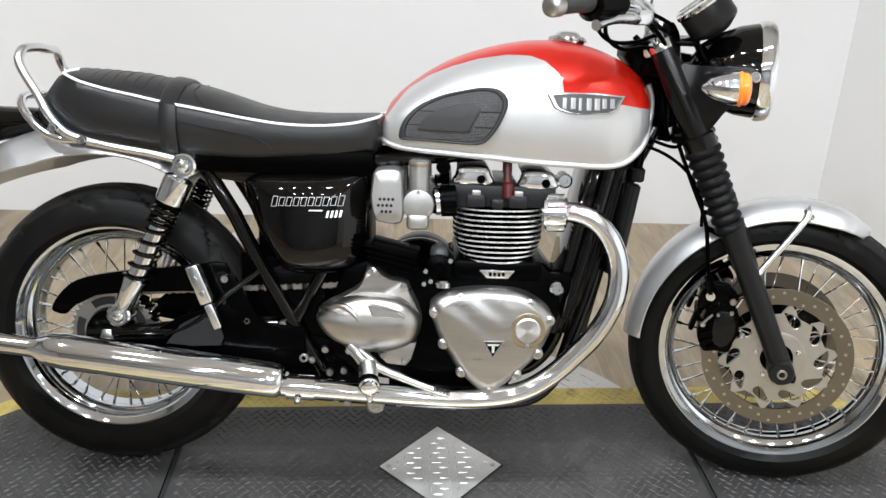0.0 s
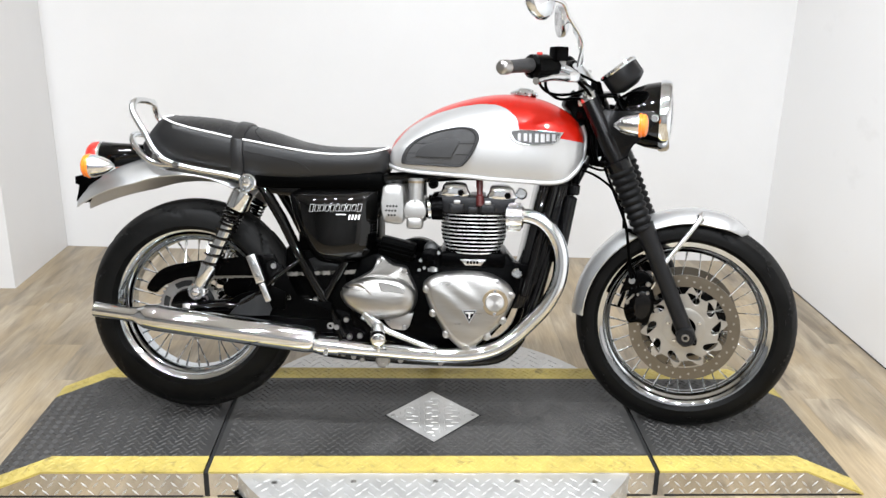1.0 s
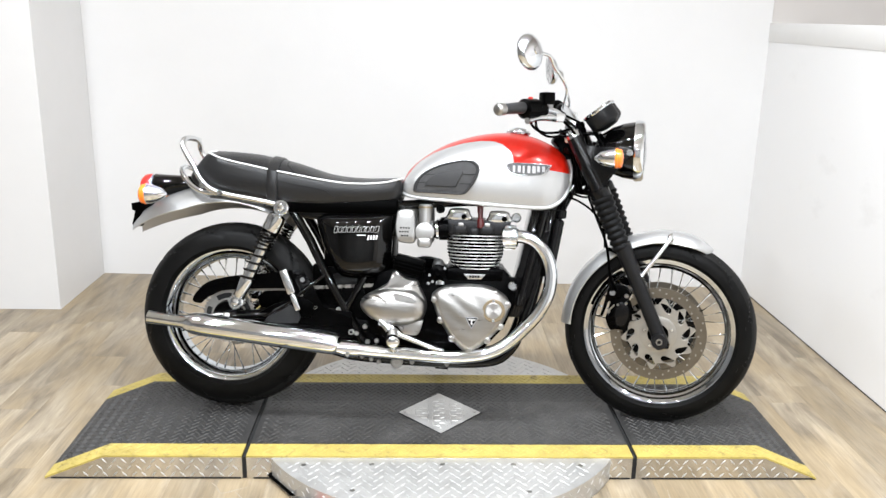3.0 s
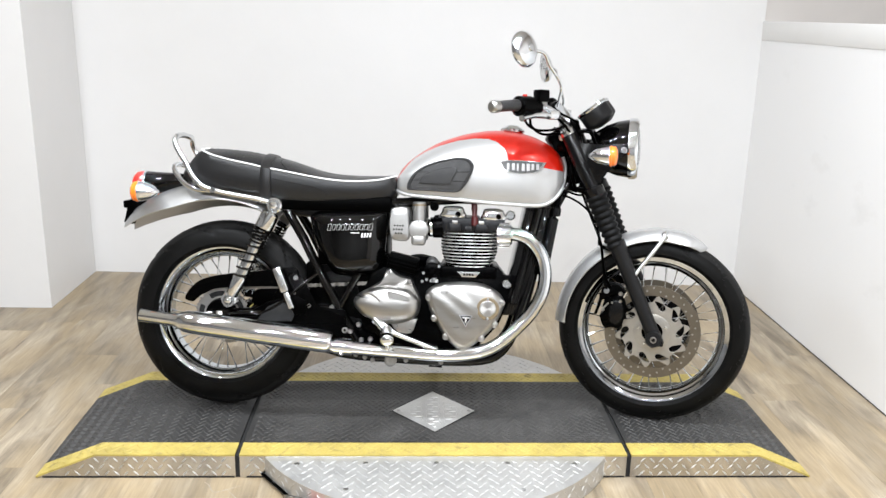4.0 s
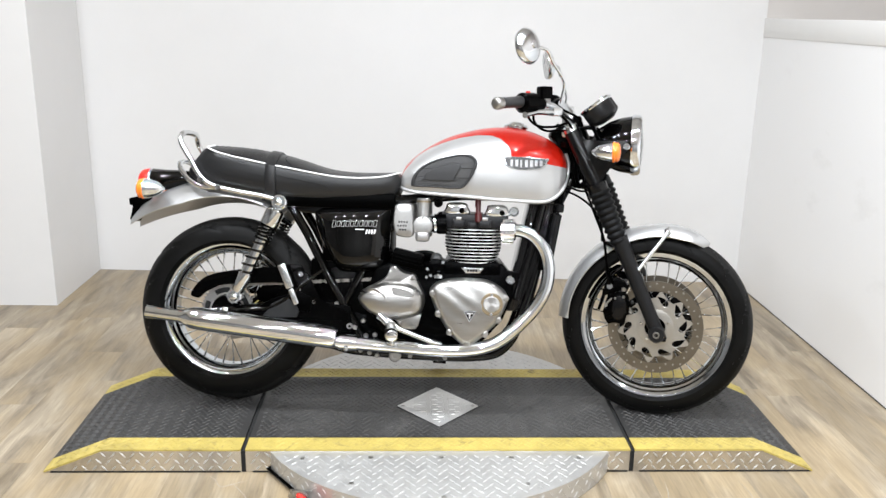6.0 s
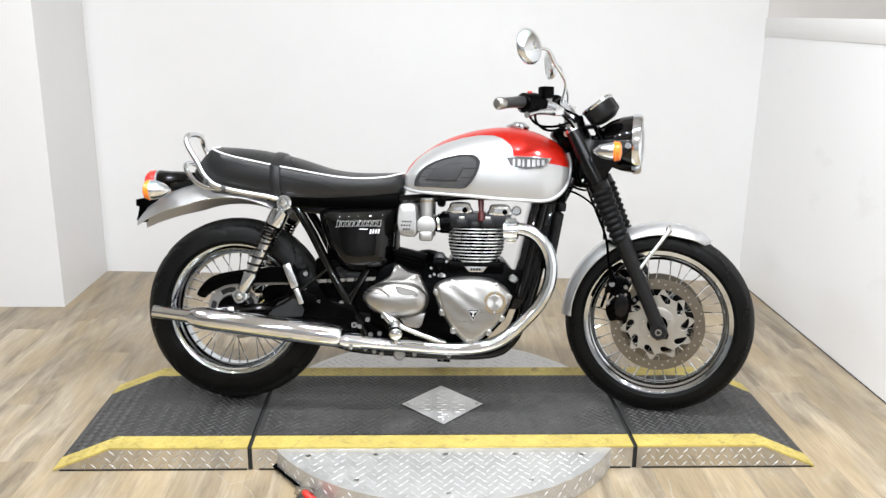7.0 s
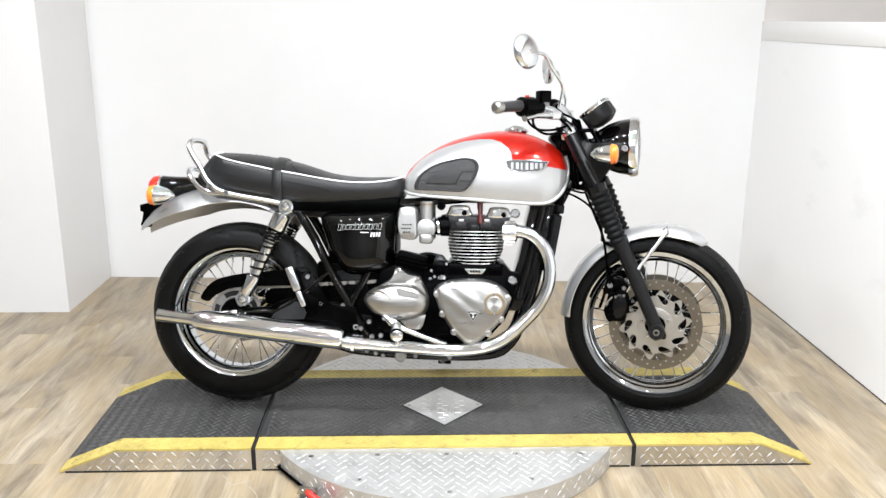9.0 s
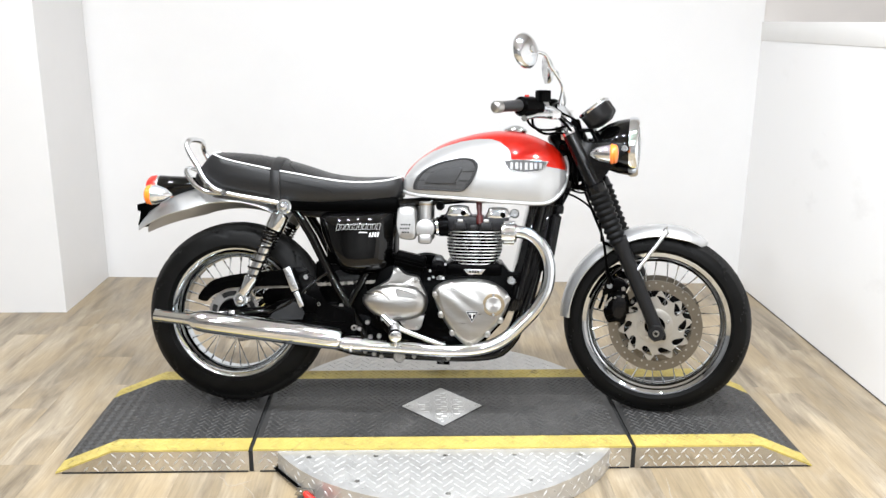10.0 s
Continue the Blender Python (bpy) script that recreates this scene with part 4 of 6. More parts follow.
SB = [0.822, 0.800, 0.772, 0.755, 0.745, 0.737, 0.7295, 0.7240, 0.722, 0.722, 0.7232, 0.7258, 0.729, 0.732, 0.738, 0.750, 0.766]
SW = [0.050, 0.075, 0.098, 0.112, 0.120, 0.123, 0.124, 0.124, 0.124, 0.124, 0.123, 0.121, 0.116, 0.110, 0.104, 0.096, 0.080]


def seat_at(x):
    return tuple(glide(x, SX, a) for a in (ST, SP, SB, SW))


def build_seat():
    rings = []
    for x in np.concatenate([np.linspace(-0.835, -0.78, 10), np.linspace(-0.77, -0.20, 44), np.linspace(-0.19, -0.142, 8)]):
        top, pipe, low, w = seat_at(x)
        half = []
        for k in range(9):
            a = k / 8
            half.append((-w * a, pipe + (top - pipe) * (1 - a ** 2.4)))
        for k in range(1, 7):
            a = k / 6
            half.append((-w * (1 + 0.06 * math.sin(math.pi * a) - 0.10 * a), pipe + (low - pipe) * a))
        half.append((-w * 0.7, low - 0.006))
        half.append((0.0, low - 0.006))
        rear = min(1.0, max(0.0, (-0.69 - x) / 0.13))
        lean = lambda z: x - 0.045 * rear * min(1.0, max(0.0, (pipe - z) / 0.06)) + 0.012 * rear
        rings.append([(lean(z), y, z) for y, z in half] + [(lean(z), -y, z) for y, z in half[-2:0:-1]])
    return loft(rings)


seat = part("seat", build_seat(), M_SEAT, bike, "black ribbed dual seat with white piping", 60)
for s in (-1, 1):
    edge = [(x + 0.012 * min(1.0, max(0.0, (-0.69 - x) / 0.13)), s * (seat_at(x)[3] + 0.001), seat_at(x)[1] + 0.001) for x in np.linspace(-0.79, -0.158, 20)]
    part("piping", tube([(-0.772, s * 0.060, 0.888), (-0.787, s * 0.092, 0.8825)] + edge + [(-0.150, s * 0.088, 0.809), (-0.146, s * 0.062, 0.811)], 0.0028, 8, 3), M_PIPING, seat, "white seat piping")
for s in (-1, 1):
    part("seam", tube([(x, s * 0.1285, z) for x, z in ((-0.55, 0.794), (-0.509, 0.786), (-0.4525, 0.7763), (-0.407, 0.7685), (-0.3845, 0.760), (-0.362, 0.743))], 0.0011, 6, 3), M_GAP, seat)
    part("seam", tube([(-0.531, s * 0.030, 0.860), (-0.527, s * 0.085, 0.846), (-0.490, s * 0.1225, 0.816)], 0.0010, 6, 4), M_GAP, seat)
for k in range(9):
    x = -0.78 + 0.022 * k
    top, pipe, low, w = seat_at(x)
    part("pleat", tube([(x, w * a, pipe + (top - pipe) * (1 - abs(a) ** 2.4) + 0.0005) for a in (-0.9, -0.6, -0.3, 0.0, 0.3, 0.6, 0.9)], 0.0007, 6, 3), M_SEAT, seat)
def strap_ring(x, lift):
    top, pipe, low, w = seat_at(x)
    out = [(x, -w * 0.93 - lift, low), (x, -w * 1.05 - lift, (low + pipe) / 2), (x, -w - lift, pipe)]
    out += [(x, -w * a, pipe + (top - pipe) * (1 - abs(a) ** 2.4) + lift) for a in (0.8, 0.5, 0.2, 0.0, -0.2, -0.5, -0.8)]
    return out + [(x, w + lift, pipe), (x, w * 1.05 + lift, (low + pipe) / 2), (x, w * 0.93 + lift, low)]
part("strap", loft([strap_ring(-0.586 + dx, l) for dx, l in ((0, -0.004), (0.0, 0.005), (0.004, 0.0075), (0.030, 0.0075), (0.034, 0.005), (0.034, -0.004))], False, False), M_SEAT, seat, "black seat strap")

# Fork and front end, drawn straight ahead and turned with the steering below
def fork_at(z):
    return 0.740 - (z - 0.312) * 0.436


def fpart(*args, **kw):
    ob = part(*args, **kw)
    if ob.parent == bike:
        steered.append(ob)
    return ob


for s in (-1, 1):
    y = 0.094 * s
    leg = fpart("fork_leg", tube([(fork_at(z), y, z) for z in (0.290, 0.40, 0.52, 0.60, 0.625)], [0.0230, 0.0228, 0.0240, 0.0275, 0.0280], 22, 4), M_FORK, bike, "black fork lower leg")
    flip = Matrix.Translation((0.736, y, 0.314)) @ Matrix.Rotation(0 if s < 0 else math.pi, 4, "Z")
    part("axle_boss", moved(lathe([(0.010, -0.030), (0.023, -0.030), (0.0265, -0.024), (0.0265, 0.02), (0.02, 0.03)], 28), flip), M_FORK, leg)
    part("axle_end", moved(lathe([(0.0065, -0.028), (0.0065, -0.034), (0.0095, -0.034), (0.011, -0.032), (0.011, -0.029)], 24), flip), M_STEEL, leg, "steel axle end")
    part("axle_clamp", box(0.720, 0.768, y - 0.016, y + 0.016, 0.288, 0.306, 0.005), M_BLACKSATIN, leg)
    prof = []
    for k in range(73):
        z = 0.618 + 0.172 * k / 72
        fold = 0.5 + 0.5 * math.cos(2 * math.pi * k / 8)
        prof.append((z, 0.0245 + 0.0075 * (k / 72) + 0.0060 * (1 - fold ** 1.6)))
    fpart("gaiter", tube([(fork_at(z), y, z) for z, r in prof], [r for z, r in prof], 28, 1), M_GAITER, bike, "ribbed black rubber fork gaiter")
    shroud_at = lambda z: fork_at(z) - 0.045 * (z - 0.79)
    sh = fpart("fork_shroud", tube([(shroud_at(z), y, z) for z in (0.775, 0.781, 0.811, 0.815, 0.980, 0.986)], [0.030, 0.034, 0.034, 0.0270, 0.0265, 0.024], 26, 1), M_SHROUD, bike, "satin black fork shroud")
    fpart("fork_cap", moved(lathe([(0.026, -0.010), (0.026, 0.006), (0.022, 0.012), (0.014, 0.013), (0.012, 0.018), (0, 0.019)], 24, "Z"), turn_to((-0.395, 0, 0.919), (shroud_at(0.988), y, 0.988))), M_CHROME, bike, "chrome fork cap")
    ear = [(0.466, 0.940), (0.482, 0.958), (0.520, 0.952), (0.565, 0.952), (0.612, 0.953), (0.626, 0.940), (0.620, 0.915), (0.588, 0.888), (0.566, 0.860), (0.548, 0.832), (0.532, 0.812), (0.508, 0.818)]
    fpart("headlamp_bracket", slab(ear, y * 1.12 - 0.006, y * 1.12 + 0.006, 0.0045), M_SHROUD, bike, "satin black headlamp ear")
    fpart("bracket_screw", bolt((0.618, y * 1.12 - 0.006 if s < 0 else y * 1.12 + 0.006, 0.934), 0.011, 0.008, (0, s, 0)), M_CHROME, bike, "chrome headlamp screw")
fpart("triple_clamp", prism(smooth_outline([(0.430, -0.085), (0.480, -0.085), (0.480, -0.05), (0.475, 0.05), (0.480, 0.085), (0.430, 0.085), (0.395, 0.05), (0.395, -0.05)], 4), 0.925, 0.948, 0.004), M_BLACKSATIN, bike, "black upper fork clamp")
fpart("triple_clamp", box(0.470, 0.530, -0.085, 0.085, 0.790, 0.814, 0.008), M_BLACKSATIN, bike, "black lower fork clamp")
part("steering_head", tube([(0.405, 0, 0.93), (0.412, 0, 0.91), (0.452, 0, 0.82), (0.46, 0, 0.80)], [0.034, 0.030, 0.030, 0.034], 24, 1), M_BLACKSATIN, bike)

for k in range(7):
    a, b = (k * 0.37) % 1.0, (k * 0.61) % 1.0
    part("wiring_loom", tube([(0.375 + 0.03 * a, -0.030 - 0.05 * b, 0.985 - 0.01 * b), (0.400 + 0.025 * a, -0.040 - 0.04 * b, 0.955), (0.418 + 0.020 * b, -0.050 - 0.03 * a, 0.900), (0.432 + 0.018 * a, -0.050 - 0.03 * b, 0.830), (0.440 + 0.02 * b, -0.045, 0.775)], 0.0065 - 0.002 * a, 10, 4), M_DARK, bike, "black sleeved wiring and cables")

part("headstock_cover", slab(smooth_outline([(0.354, 0.946), (0.372, 0.972), (0.408, 0.974), (0.424, 0.905), (0.432, 0.835), (0.408, 0.832), (0.392, 0.905)], 3), -0.052, 0.052, 0.008), M_DARK, bike, "black cover and wiring round the headstock")

# Headlamp
HL = Matrix.Translation((0.634, 0, 0.933)) @ Matrix.Scale(0.98, 4)
shell = fpart("headlamp", moved(lathe([(0.0, -0.142), (0.028, -0.137), (0.055, -0.118), (0.078, -0.080), (0.092, -0.042), (0.097, -0.010), (0.098, 0.0)], 56, "X"), HL), M_BLACKGLOSS, bike, "gloss black headlamp with a chrome rim")
part("rim", moved(lathe([(0.097, -0.006), (0.102, -0.004), (0.104, 0.004), (0.102, 0.020), (0.096, 0.027), (0.089, 0.026), (0.088, 0.018)], 64, "X"), HL), M_CHROME, shell, "chrome headlamp rim")
part("lens", moved(lathe([(0.089, 0.020), (0.085, 0.024), (0.06, 0.030), (0.03, 0.033), (0.0, 0.034)], 48, "X"), HL), M_GLASS, shell, "clear headlamp glass")
part("reflector", moved(lathe([(0.088, 0.012), (0.07, -0.03), (0.04, -0.055), (0.0, -0.06)], 40, "X"), HL), M_CHROME, shell)


def indicator(at, direction, r=0.030):
    """A chrome bullet with an amber lens at its wide end; direction: the way the lens faces."""
    m = Matrix.Translation(at) @ Matrix.Rotation(0 if direction > 0 else math.pi, 4, "Z")
    body = part("indicator", moved(lathe([(0.0, -0.058), (0.005, -0.057), (0.007, -0.054), (0.010, -0.051), (0.018, -0.042), (0.024, -0.030), (0.028, -0.016), (r - 0.001, -0.006), (r, 0.004), (r, 0.008)], 36, "X"), m), M_CHROME, bike, "chrome bullet indicator with an amber lens")
    part("lens", moved(lathe([(r, 0.0075), (r + 0.0015, 0.010), (r + 0.0015, 0.014), (r - 0.001, 0.016), (r - 0.001, 0.024), (r - 0.006, 0.029), (0.012, 0.032), (0, 0.033)], 36, "X"), m), M_AMBER, body, "amber indicator lens")
    return body


for s in (-1, 1):
    steered.append(indicator((0.572, 0.200 * s, 0.918), 1, 0.031))
    fpart("indicator_stalk", tube([(0.570, 0.105 * s, 0.922), (0.568, 0.180 * s, 0.919)], [0.010, 0.008], 12, 1), M_CHROME, bike)
    indicator((-0.978, 0.120 * s, 0.740), -1, 0.033)
    part("indicator_stalk", tube([(-0.965, 0.03 * s, 0.750), (-0.965, 0.105 * s, 0.742)], 0.009, 12, 1), M_BLACKSATIN, bike)

# Gauges
for s in (-1, 1):
    m = turn_to((-0.60, 0, 0.80), (0.509, 0.060 * s, 1.064)) @ Matrix.Scale(1.07, 4)
    g = fpart("gauge", moved(lathe([(0.0, -0.060), (0.020, -0.060), (0.036, -0.052), (0.045, -0.046), (0.048, -0.040), (0.048, -0.002)], 44, "Z"), m), M_FORK, bike, "round black instrument gauge")
    part("bezel", moved(lathe([(0.048, -0.004), (0.051, 0.0), (0.050, 0.006), (0.044, 0.008), (0.043, 0.002)], 44, "Z"), m), M_CHROME, g, "chrome gauge ring")
    part("dial", moved(lathe([(0.043, 0.002), (0, 0.002)], 32, "Z"), m), M_DARK, g, "black gauge dial")
    part("glass", moved(lathe([(0.043, 0.0045), (0.02, 0.006), (0, 0.0065)], 32, "Z"), m), M_GLASS, g)
fpart("gauge_bracket", box(0.455, 0.512, -0.07, 0.07, 0.985, 0.997, 0.004), M_BLACKSATIN, bike)
fpart("gauge_post", tube([(0.505, -0.05, 0.99), (0.535, -0.05, 0.94)], 0.007, 10, 1), M_BLACKSATIN, bike)
fpart("gauge_post", tube([(0.505, 0.05, 0.99), (0.535, 0.05, 0.94)], 0.007, 10, 1), M_BLACKSATIN, bike)

# Handlebar, grips, switches, levers, mirrors
BAR = [(0.231, -0.424, 1.062), (0.280, -0.314, 1.071), (0.324, -0.247, 1.072), (0.369, -0.171, 1.058), (0.405, -0.100, 1.020), (0.418, -0.055, 1.005)]
bar = fpart("handlebar", tube(BAR + [(x, -y, z) for x, y, z in BAR[::-1]], 0.011, 16, 5), M_CHROME, bike, "chrome swept-back handlebar")
for s in (-1, 1):
    P = lambda x, y, z: Vector((x, y * (-s), z))
    part("grip", tube([P(0.238, -0.410, 1.063), P(0.252, -0.378, 1.066), P(0.268, -0.340, 1.069), P(0.282, -0.312, 1.071), P(0.284, -0.308, 1.071)], [0.0165, 0.0165, 0.0175, 0.0185, 0.022], 22, 5), M_PAD, bar, "ribbed black rubber grip")
    part("bar_end", tube([P(0.226, -0.436, 1.061), P(0.227, -0.434, 1.061), P(0.229, -0.429, 1.0615), P(0.238, -0.410, 1.063)], [0.009, 0.015, 0.0185, 0.0185], 24, 1), M_STEEL, bar, "brushed silver bar end weight")
    part("switch_housing", tube([P(0.280, -0.316, 1.068), P(0.284, -0.308, 1.068), P(0.312, -0.266, 1.070), P(0.318, -0.257, 1.070)], [0.022, 0.031, 0.031, 0.022], 22, 1), M_BLACKSATIN, bar, "black switch housing")
    part("housing_clamp", tube([P(0.318, -0.257, 1.070), P(0.336, -0.230, 1.068)], 0.019, 18, 1), M_BLACKSATIN, bar)
    if s < 0:
        part("master_cylinder", moved(box(-0.020, 0.020, -0.018, 0.018, -0.019, 0.019, 0.004), Matrix.Translation(P(0.340, -0.208, 1.104)) @ Matrix.Rotation(radians(-45 * s), 4, "Z")), M_BLACKSATIN, bar, "black brake fluid reservoir")
    if s < 0:
        part("reservoir_base", moved(box(-0.013, 0.013, -0.012, 0.012, -0.014, 0.014, 0.004), Matrix.Translation(P(0.343, -0.205, 1.074)) @ Matrix.Rotation(radians(-45 * s), 4, "Z")), M_CAST, bar)
    part("lever", tube([P(0.370, -0.188, 1.040), P(0.352, -0.215, 1.044), P(0.330, -0.252, 1.043), P(0.312, -0.290, 1.037), P(0.300, -0.312, 1.032), P(0.297, -0.318, 1.031)], [0.009, 0.012, 0.010, 0.008, 0.009, 0.010], 14, 5), M_SATIN, bar, "silver hand lever")
    part("lever_perch", moved(box(-0.021, 0.021, -0.013, 0.013, -0.014, 0.014, 0.006), Matrix.Translation(P(0.374, -0.180, 1.045)) @ Matrix.Rotation(radians(-50 * s), 4, "Z")), M_SATIN, bar, "satin silver lever perch")
    near = s < 0
    lift, dx = (-0.001, -0.006) if near else (-0.022, -0.050)
    bend = 0.010 if near else -0.020
    part("mirror_stem", tube([P(0.380 + bend, -0.197, 1.070), P(0.384 + bend, -0.197, 1.092), P(0.393 + dx * 0.4 + bend, -0.201, 1.127), P(0.389 + dx * 0.6 + bend * 0.8, -0.235, 1.155), P(0.377 + dx, -0.285, 1.195 + lift), P(0.368 + dx, -0.318, 1.222 + lift), P(0.350 + dx, -0.338, 1.230 + lift), P(0.322 + dx, -0.360, 1.233 + lift)], 0.0050, 12, 5), M_CHROME, bar, "chrome mirror stem")
    m = turn_to((0.86, -0.44, 0.16) if near else (0.93, 0.36, 0.10), P((0.320 if near else 0.325) + dx, -0.377, 1.233 + lift))
    mir = part("mirror", moved(lathe([(0.0525, -0.014), (0.0545, -0.008), (0.0535, 0.000), (0.047, 0.008), (0.034, 0.014), (0.012, 0.018), (0.010, 0.022), (0.0, 0.023)], 44, "Z"), m), M_CHROME, bar, "round chrome mirror")
    part("mirror_glass", moved(lathe([(0.0510, -0.0145), (0, -0.0145)], 40, "Z"), m), M_MIRROR, mir)
part("kill_switch", moved(box(-0.007, 0.007, -0.006, 0.006, -0.006, 0.002, 0.002), Matrix.Translation((0.300, -0.285, 1.103))), M_REDTOOL, bar, "small red switch")
for s in (-1, 1):
    fpart("riser", box(0.400, 0.438, 0.040 * s - 0.014, 0.040 * s + 0.014, 0.945, 1.022, 0.007), M_SATIN, bike, "silver handlebar riser")
fpart("cable", tube([(0.322, -0.250, 1.050), (0.318, -0.235, 1.010), (0.345, -0.190, 0.985), (0.390, -0.130, 0.985), (0.430, -0.085, 0.995), (0.455, -0.05, 0.97)], 0.0042, 10, 6), M_DARK, bike)
fpart("cable", tube([(0.335, -0.235, 1.050), (0.332, -0.215, 1.000), (0.36, -0.165, 0.972), (0.40, -0.10, 0.972), (0.44, -0.05, 0.96)], 0.0042, 10, 6), M_DARK, bike)
fpart("cable", tube([(0.385, -0.17, 1.05), (0.43, -0.12, 1.030), (0.465, -0.06, 1.00), (0.475, -0.02, 0.93)], 0.004, 10, 6), M_DARK, bike)
fpart("brake_hose", tube([(0.385, -0.18, 1.045), (0.440, -0.12, 0.985), (0.470, -0.060, 0.90), (0.480, -0.060, 0.80), (0.520, -0.075, 0.70), (0.555, -0.100, 0.62), (0.570, -0.095, 0.52), (0.590, -0.085, 0.47)], 0.0045, 10, 6), M_DARK, bike, "black brake hose")
fpart("ignition_barrel", tube([(0.452, -0.02, 0.985), (0.448, -0.02, 1.02), (0.447, -0.02, 1.028)], [0.016, 0.016, 0.011], 18, 1), M_DARK, bike)
part("cable", tube([(0.36, -0.05, 0.770), (0.43, -0.075, 0.755), (0.49, -0.080, 0.715), (0.525, -0.08, 0.66), (0.530, -0.08, 0.60)], 0.0036, 10, 6), M_DARK, bike)
part("cable", tube([(0.37, -0.05, 0.80), (0.42, -0.085, 0.775), (0.47, -0.075, 0.765), (0.50, -0.05, 0.80)], 0.0036, 10, 6), M_DARK, bike)

# Front brake calipers: two bodies joined by pins, with bolts and a hose union
for s in (-1, 1):
    y = 0.066 * s
    cal = fpart("brake_caliper", slab(smooth_outline([(0.573, 0.431), (0.582, 0.441), (0.596, 0.434), (0.610, 0.449), (0.631, 0.441), (0.643, 0.420), (0.645, 0.386), (0.641, 0.369), (0.630, 0.351), (0.631, 0.337), (0.616, 0.336), (0.607, 0.343), (0.580, 0.333), (0.570, 0.345), (0.561, 0.367), (0.562, 0.383), (0.577, 0.388), (0.567, 0.400), (0.575, 0.418)], 2), y - 0.024, y + 0.020, 0.004), M_BLACKSATIN, bike, "black two-piston brake caliper")
    part("caliper_face", slab(smooth_outline([(0.596, 0.424), (0.612, 0.432), (0.630, 0.424), (0.636, 0.400), (0.632, 0.366), (0.616, 0.350), (0.598, 0.352), (0.590, 0.372), (0.592, 0.400)], 3), y - 0.031, y - 0.022, 0.004), M_SHROUD, cal)
    for x, z in ((0.570, 0.375), (0.572, 0.356), (0.588, 0.344)):
        part("cooling_rib", moved(box(-0.013, 0.013, -0.004, 0.004, -0.0028, 0.0028, 0.001), Matrix.Translation((x + 0.006, y - 0.027, z + 0.004)) @ Matrix.Rotation(radians(-24), 4, "Y")), M_BLACKSATIN, cal)
    part("mount_arm", slab(smooth_outline([(0.556, 0.425), (0.566, 0.470), (0.590, 0.488), (0.624, 0.480), (0.640, 0.452), (0.612, 0.455), (0.590, 0.440)], 3), y - 0.018, y + 0.004, 0.004), M_BLACKSATIN, cal, "black caliper bracket")
    part("pad_cover", moved(box(-0.024, 0.024, -0.014, 0.014, -0.005, 0.005, 0.003), Matrix.Translation((0.553, y - 0.010, 0.402)) @ Matrix.Rotation(radians(-72), 4, "Y")), M_DARK, cal)
    part("pad_pin", tube([(0.572, y - 0.031, 0.404), (0.588, y - 0.031, 0.422)], 0.0028, 8, 1), M_STEEL, cal, "steel pad pin")
    for x, z, r in ((0.599, 0.423, 0.0040), (0.626, 0.429, 0.0050), (0.570, 0.399, 0.0060), (0.652, 0.381, 0.0068), (0.626, 0.454, 0.0072)):
        part("bolt", bolt((x, y - 0.030, z), r, 0.006), M_STEEL, cal)
    part("banjo", moved(lathe([(0.0095, 0.0), (0.0095, -0.006), (0.006, -0.006), (0.006, -0.011), (0, -0.011)], 16), Matrix.Translation((0.580, y - 0.026, 0.462))), M_CHROME, cal, "chrome hose union")
    part("hose_joint", tube([(0.566, y - 0.030, 0.505), (0.574, y - 0.032, 0.485), (0.580, y - 0.030, 0.464)], 0.0048, 10, 3), M_BLACKSATIN, cal)
    part("bleed_nipple", tube([(0.636, y - 0.02, 0.440), (0.646, y - 0.026, 0.462)], [0.0045, 0.003], 10, 1), M_CHROME, cal)

# Front mudguard: an arc round the front wheel
def mudguard(centre, r_of, a_from, a_to, half, drop, steps=48, thick=0.003, nose=0.0):
    rings = []
    for k in range(steps + 1):
        t = k / steps
        r = r_of(t)
        fall = drop(t) if callable(drop) else drop
        ring = []
        w = half(t) if callable(half) else half
        for side in (0, 1):
            for j in range(17):
                q = -1 + 2 * j / 16 if side == 0 else 1 - 2 * j / 16
                rr = r - fall * abs(q) ** 2.8 - (thick if side else 0)
                a = radians(a_from + (a_to - a_from) * t - nose * (1 - q * q) * t ** 5)
                ring.append((centre[0] + rr * math.cos(a), q * w * (1 if side == 0 else 0.97), centre[2] + rr * math.sin(a)))
        rings.append(ring)
    return loft(rings)


fpart("front_mudguard", mudguard(FW, lambda t: 0.328 + 0.004 * t + 0.010 * min(1.0, max(0.0, (t - 0.45) / 0.3)) - 0.016 * max(0.0, (t - 0.86) / 0.14) ** 2, 178, 59.5, lambda t: 0.066 - 0.012 * max(0, abs(2 * t - 1) - 0.86) / 0.14 - 0.040 * max(0.0, (t - 0.88) / 0.12) ** 2.5, lambda t: 0.036 - 0.014 * max(0.0, (t - 0.86) / 0.14), 64), M_SILVER, bike, "silver painted front mudguard", 60)
for s in (-1, 1):
    low = 0.0 if s < 0 else 0.022
    st = fpart("mudguard_stay", tube([(0.760, 0.050 * s, 0.655 - low), (0.755, 0.066 * s, 0.648 - low), (0.748, 0.078 * s, 0.630 - low), (0.676, 0.096 * s, 0.530), (0.672, 0.098 * s, 0.522)], [0.007, 0.009, 0.0068, 0.0068, 0.009], 12, 4), M_SATIN, bike, "bright steel mudguard stay")
    part("bolt", bolt((0.762, 0.070 * s, 0.640 - low), 0.007, 0.006, (0, s, 0.3)), M_CHROME, st)
    fpart("mudguard_stay", tube([(0.560, 0.060 * s, 0.600), (0.585, 0.085 * s, 0.596), (0.610, 0.100 * s, 0.592)], 0.006, 10, 3), M_BLACKSATIN, bike)

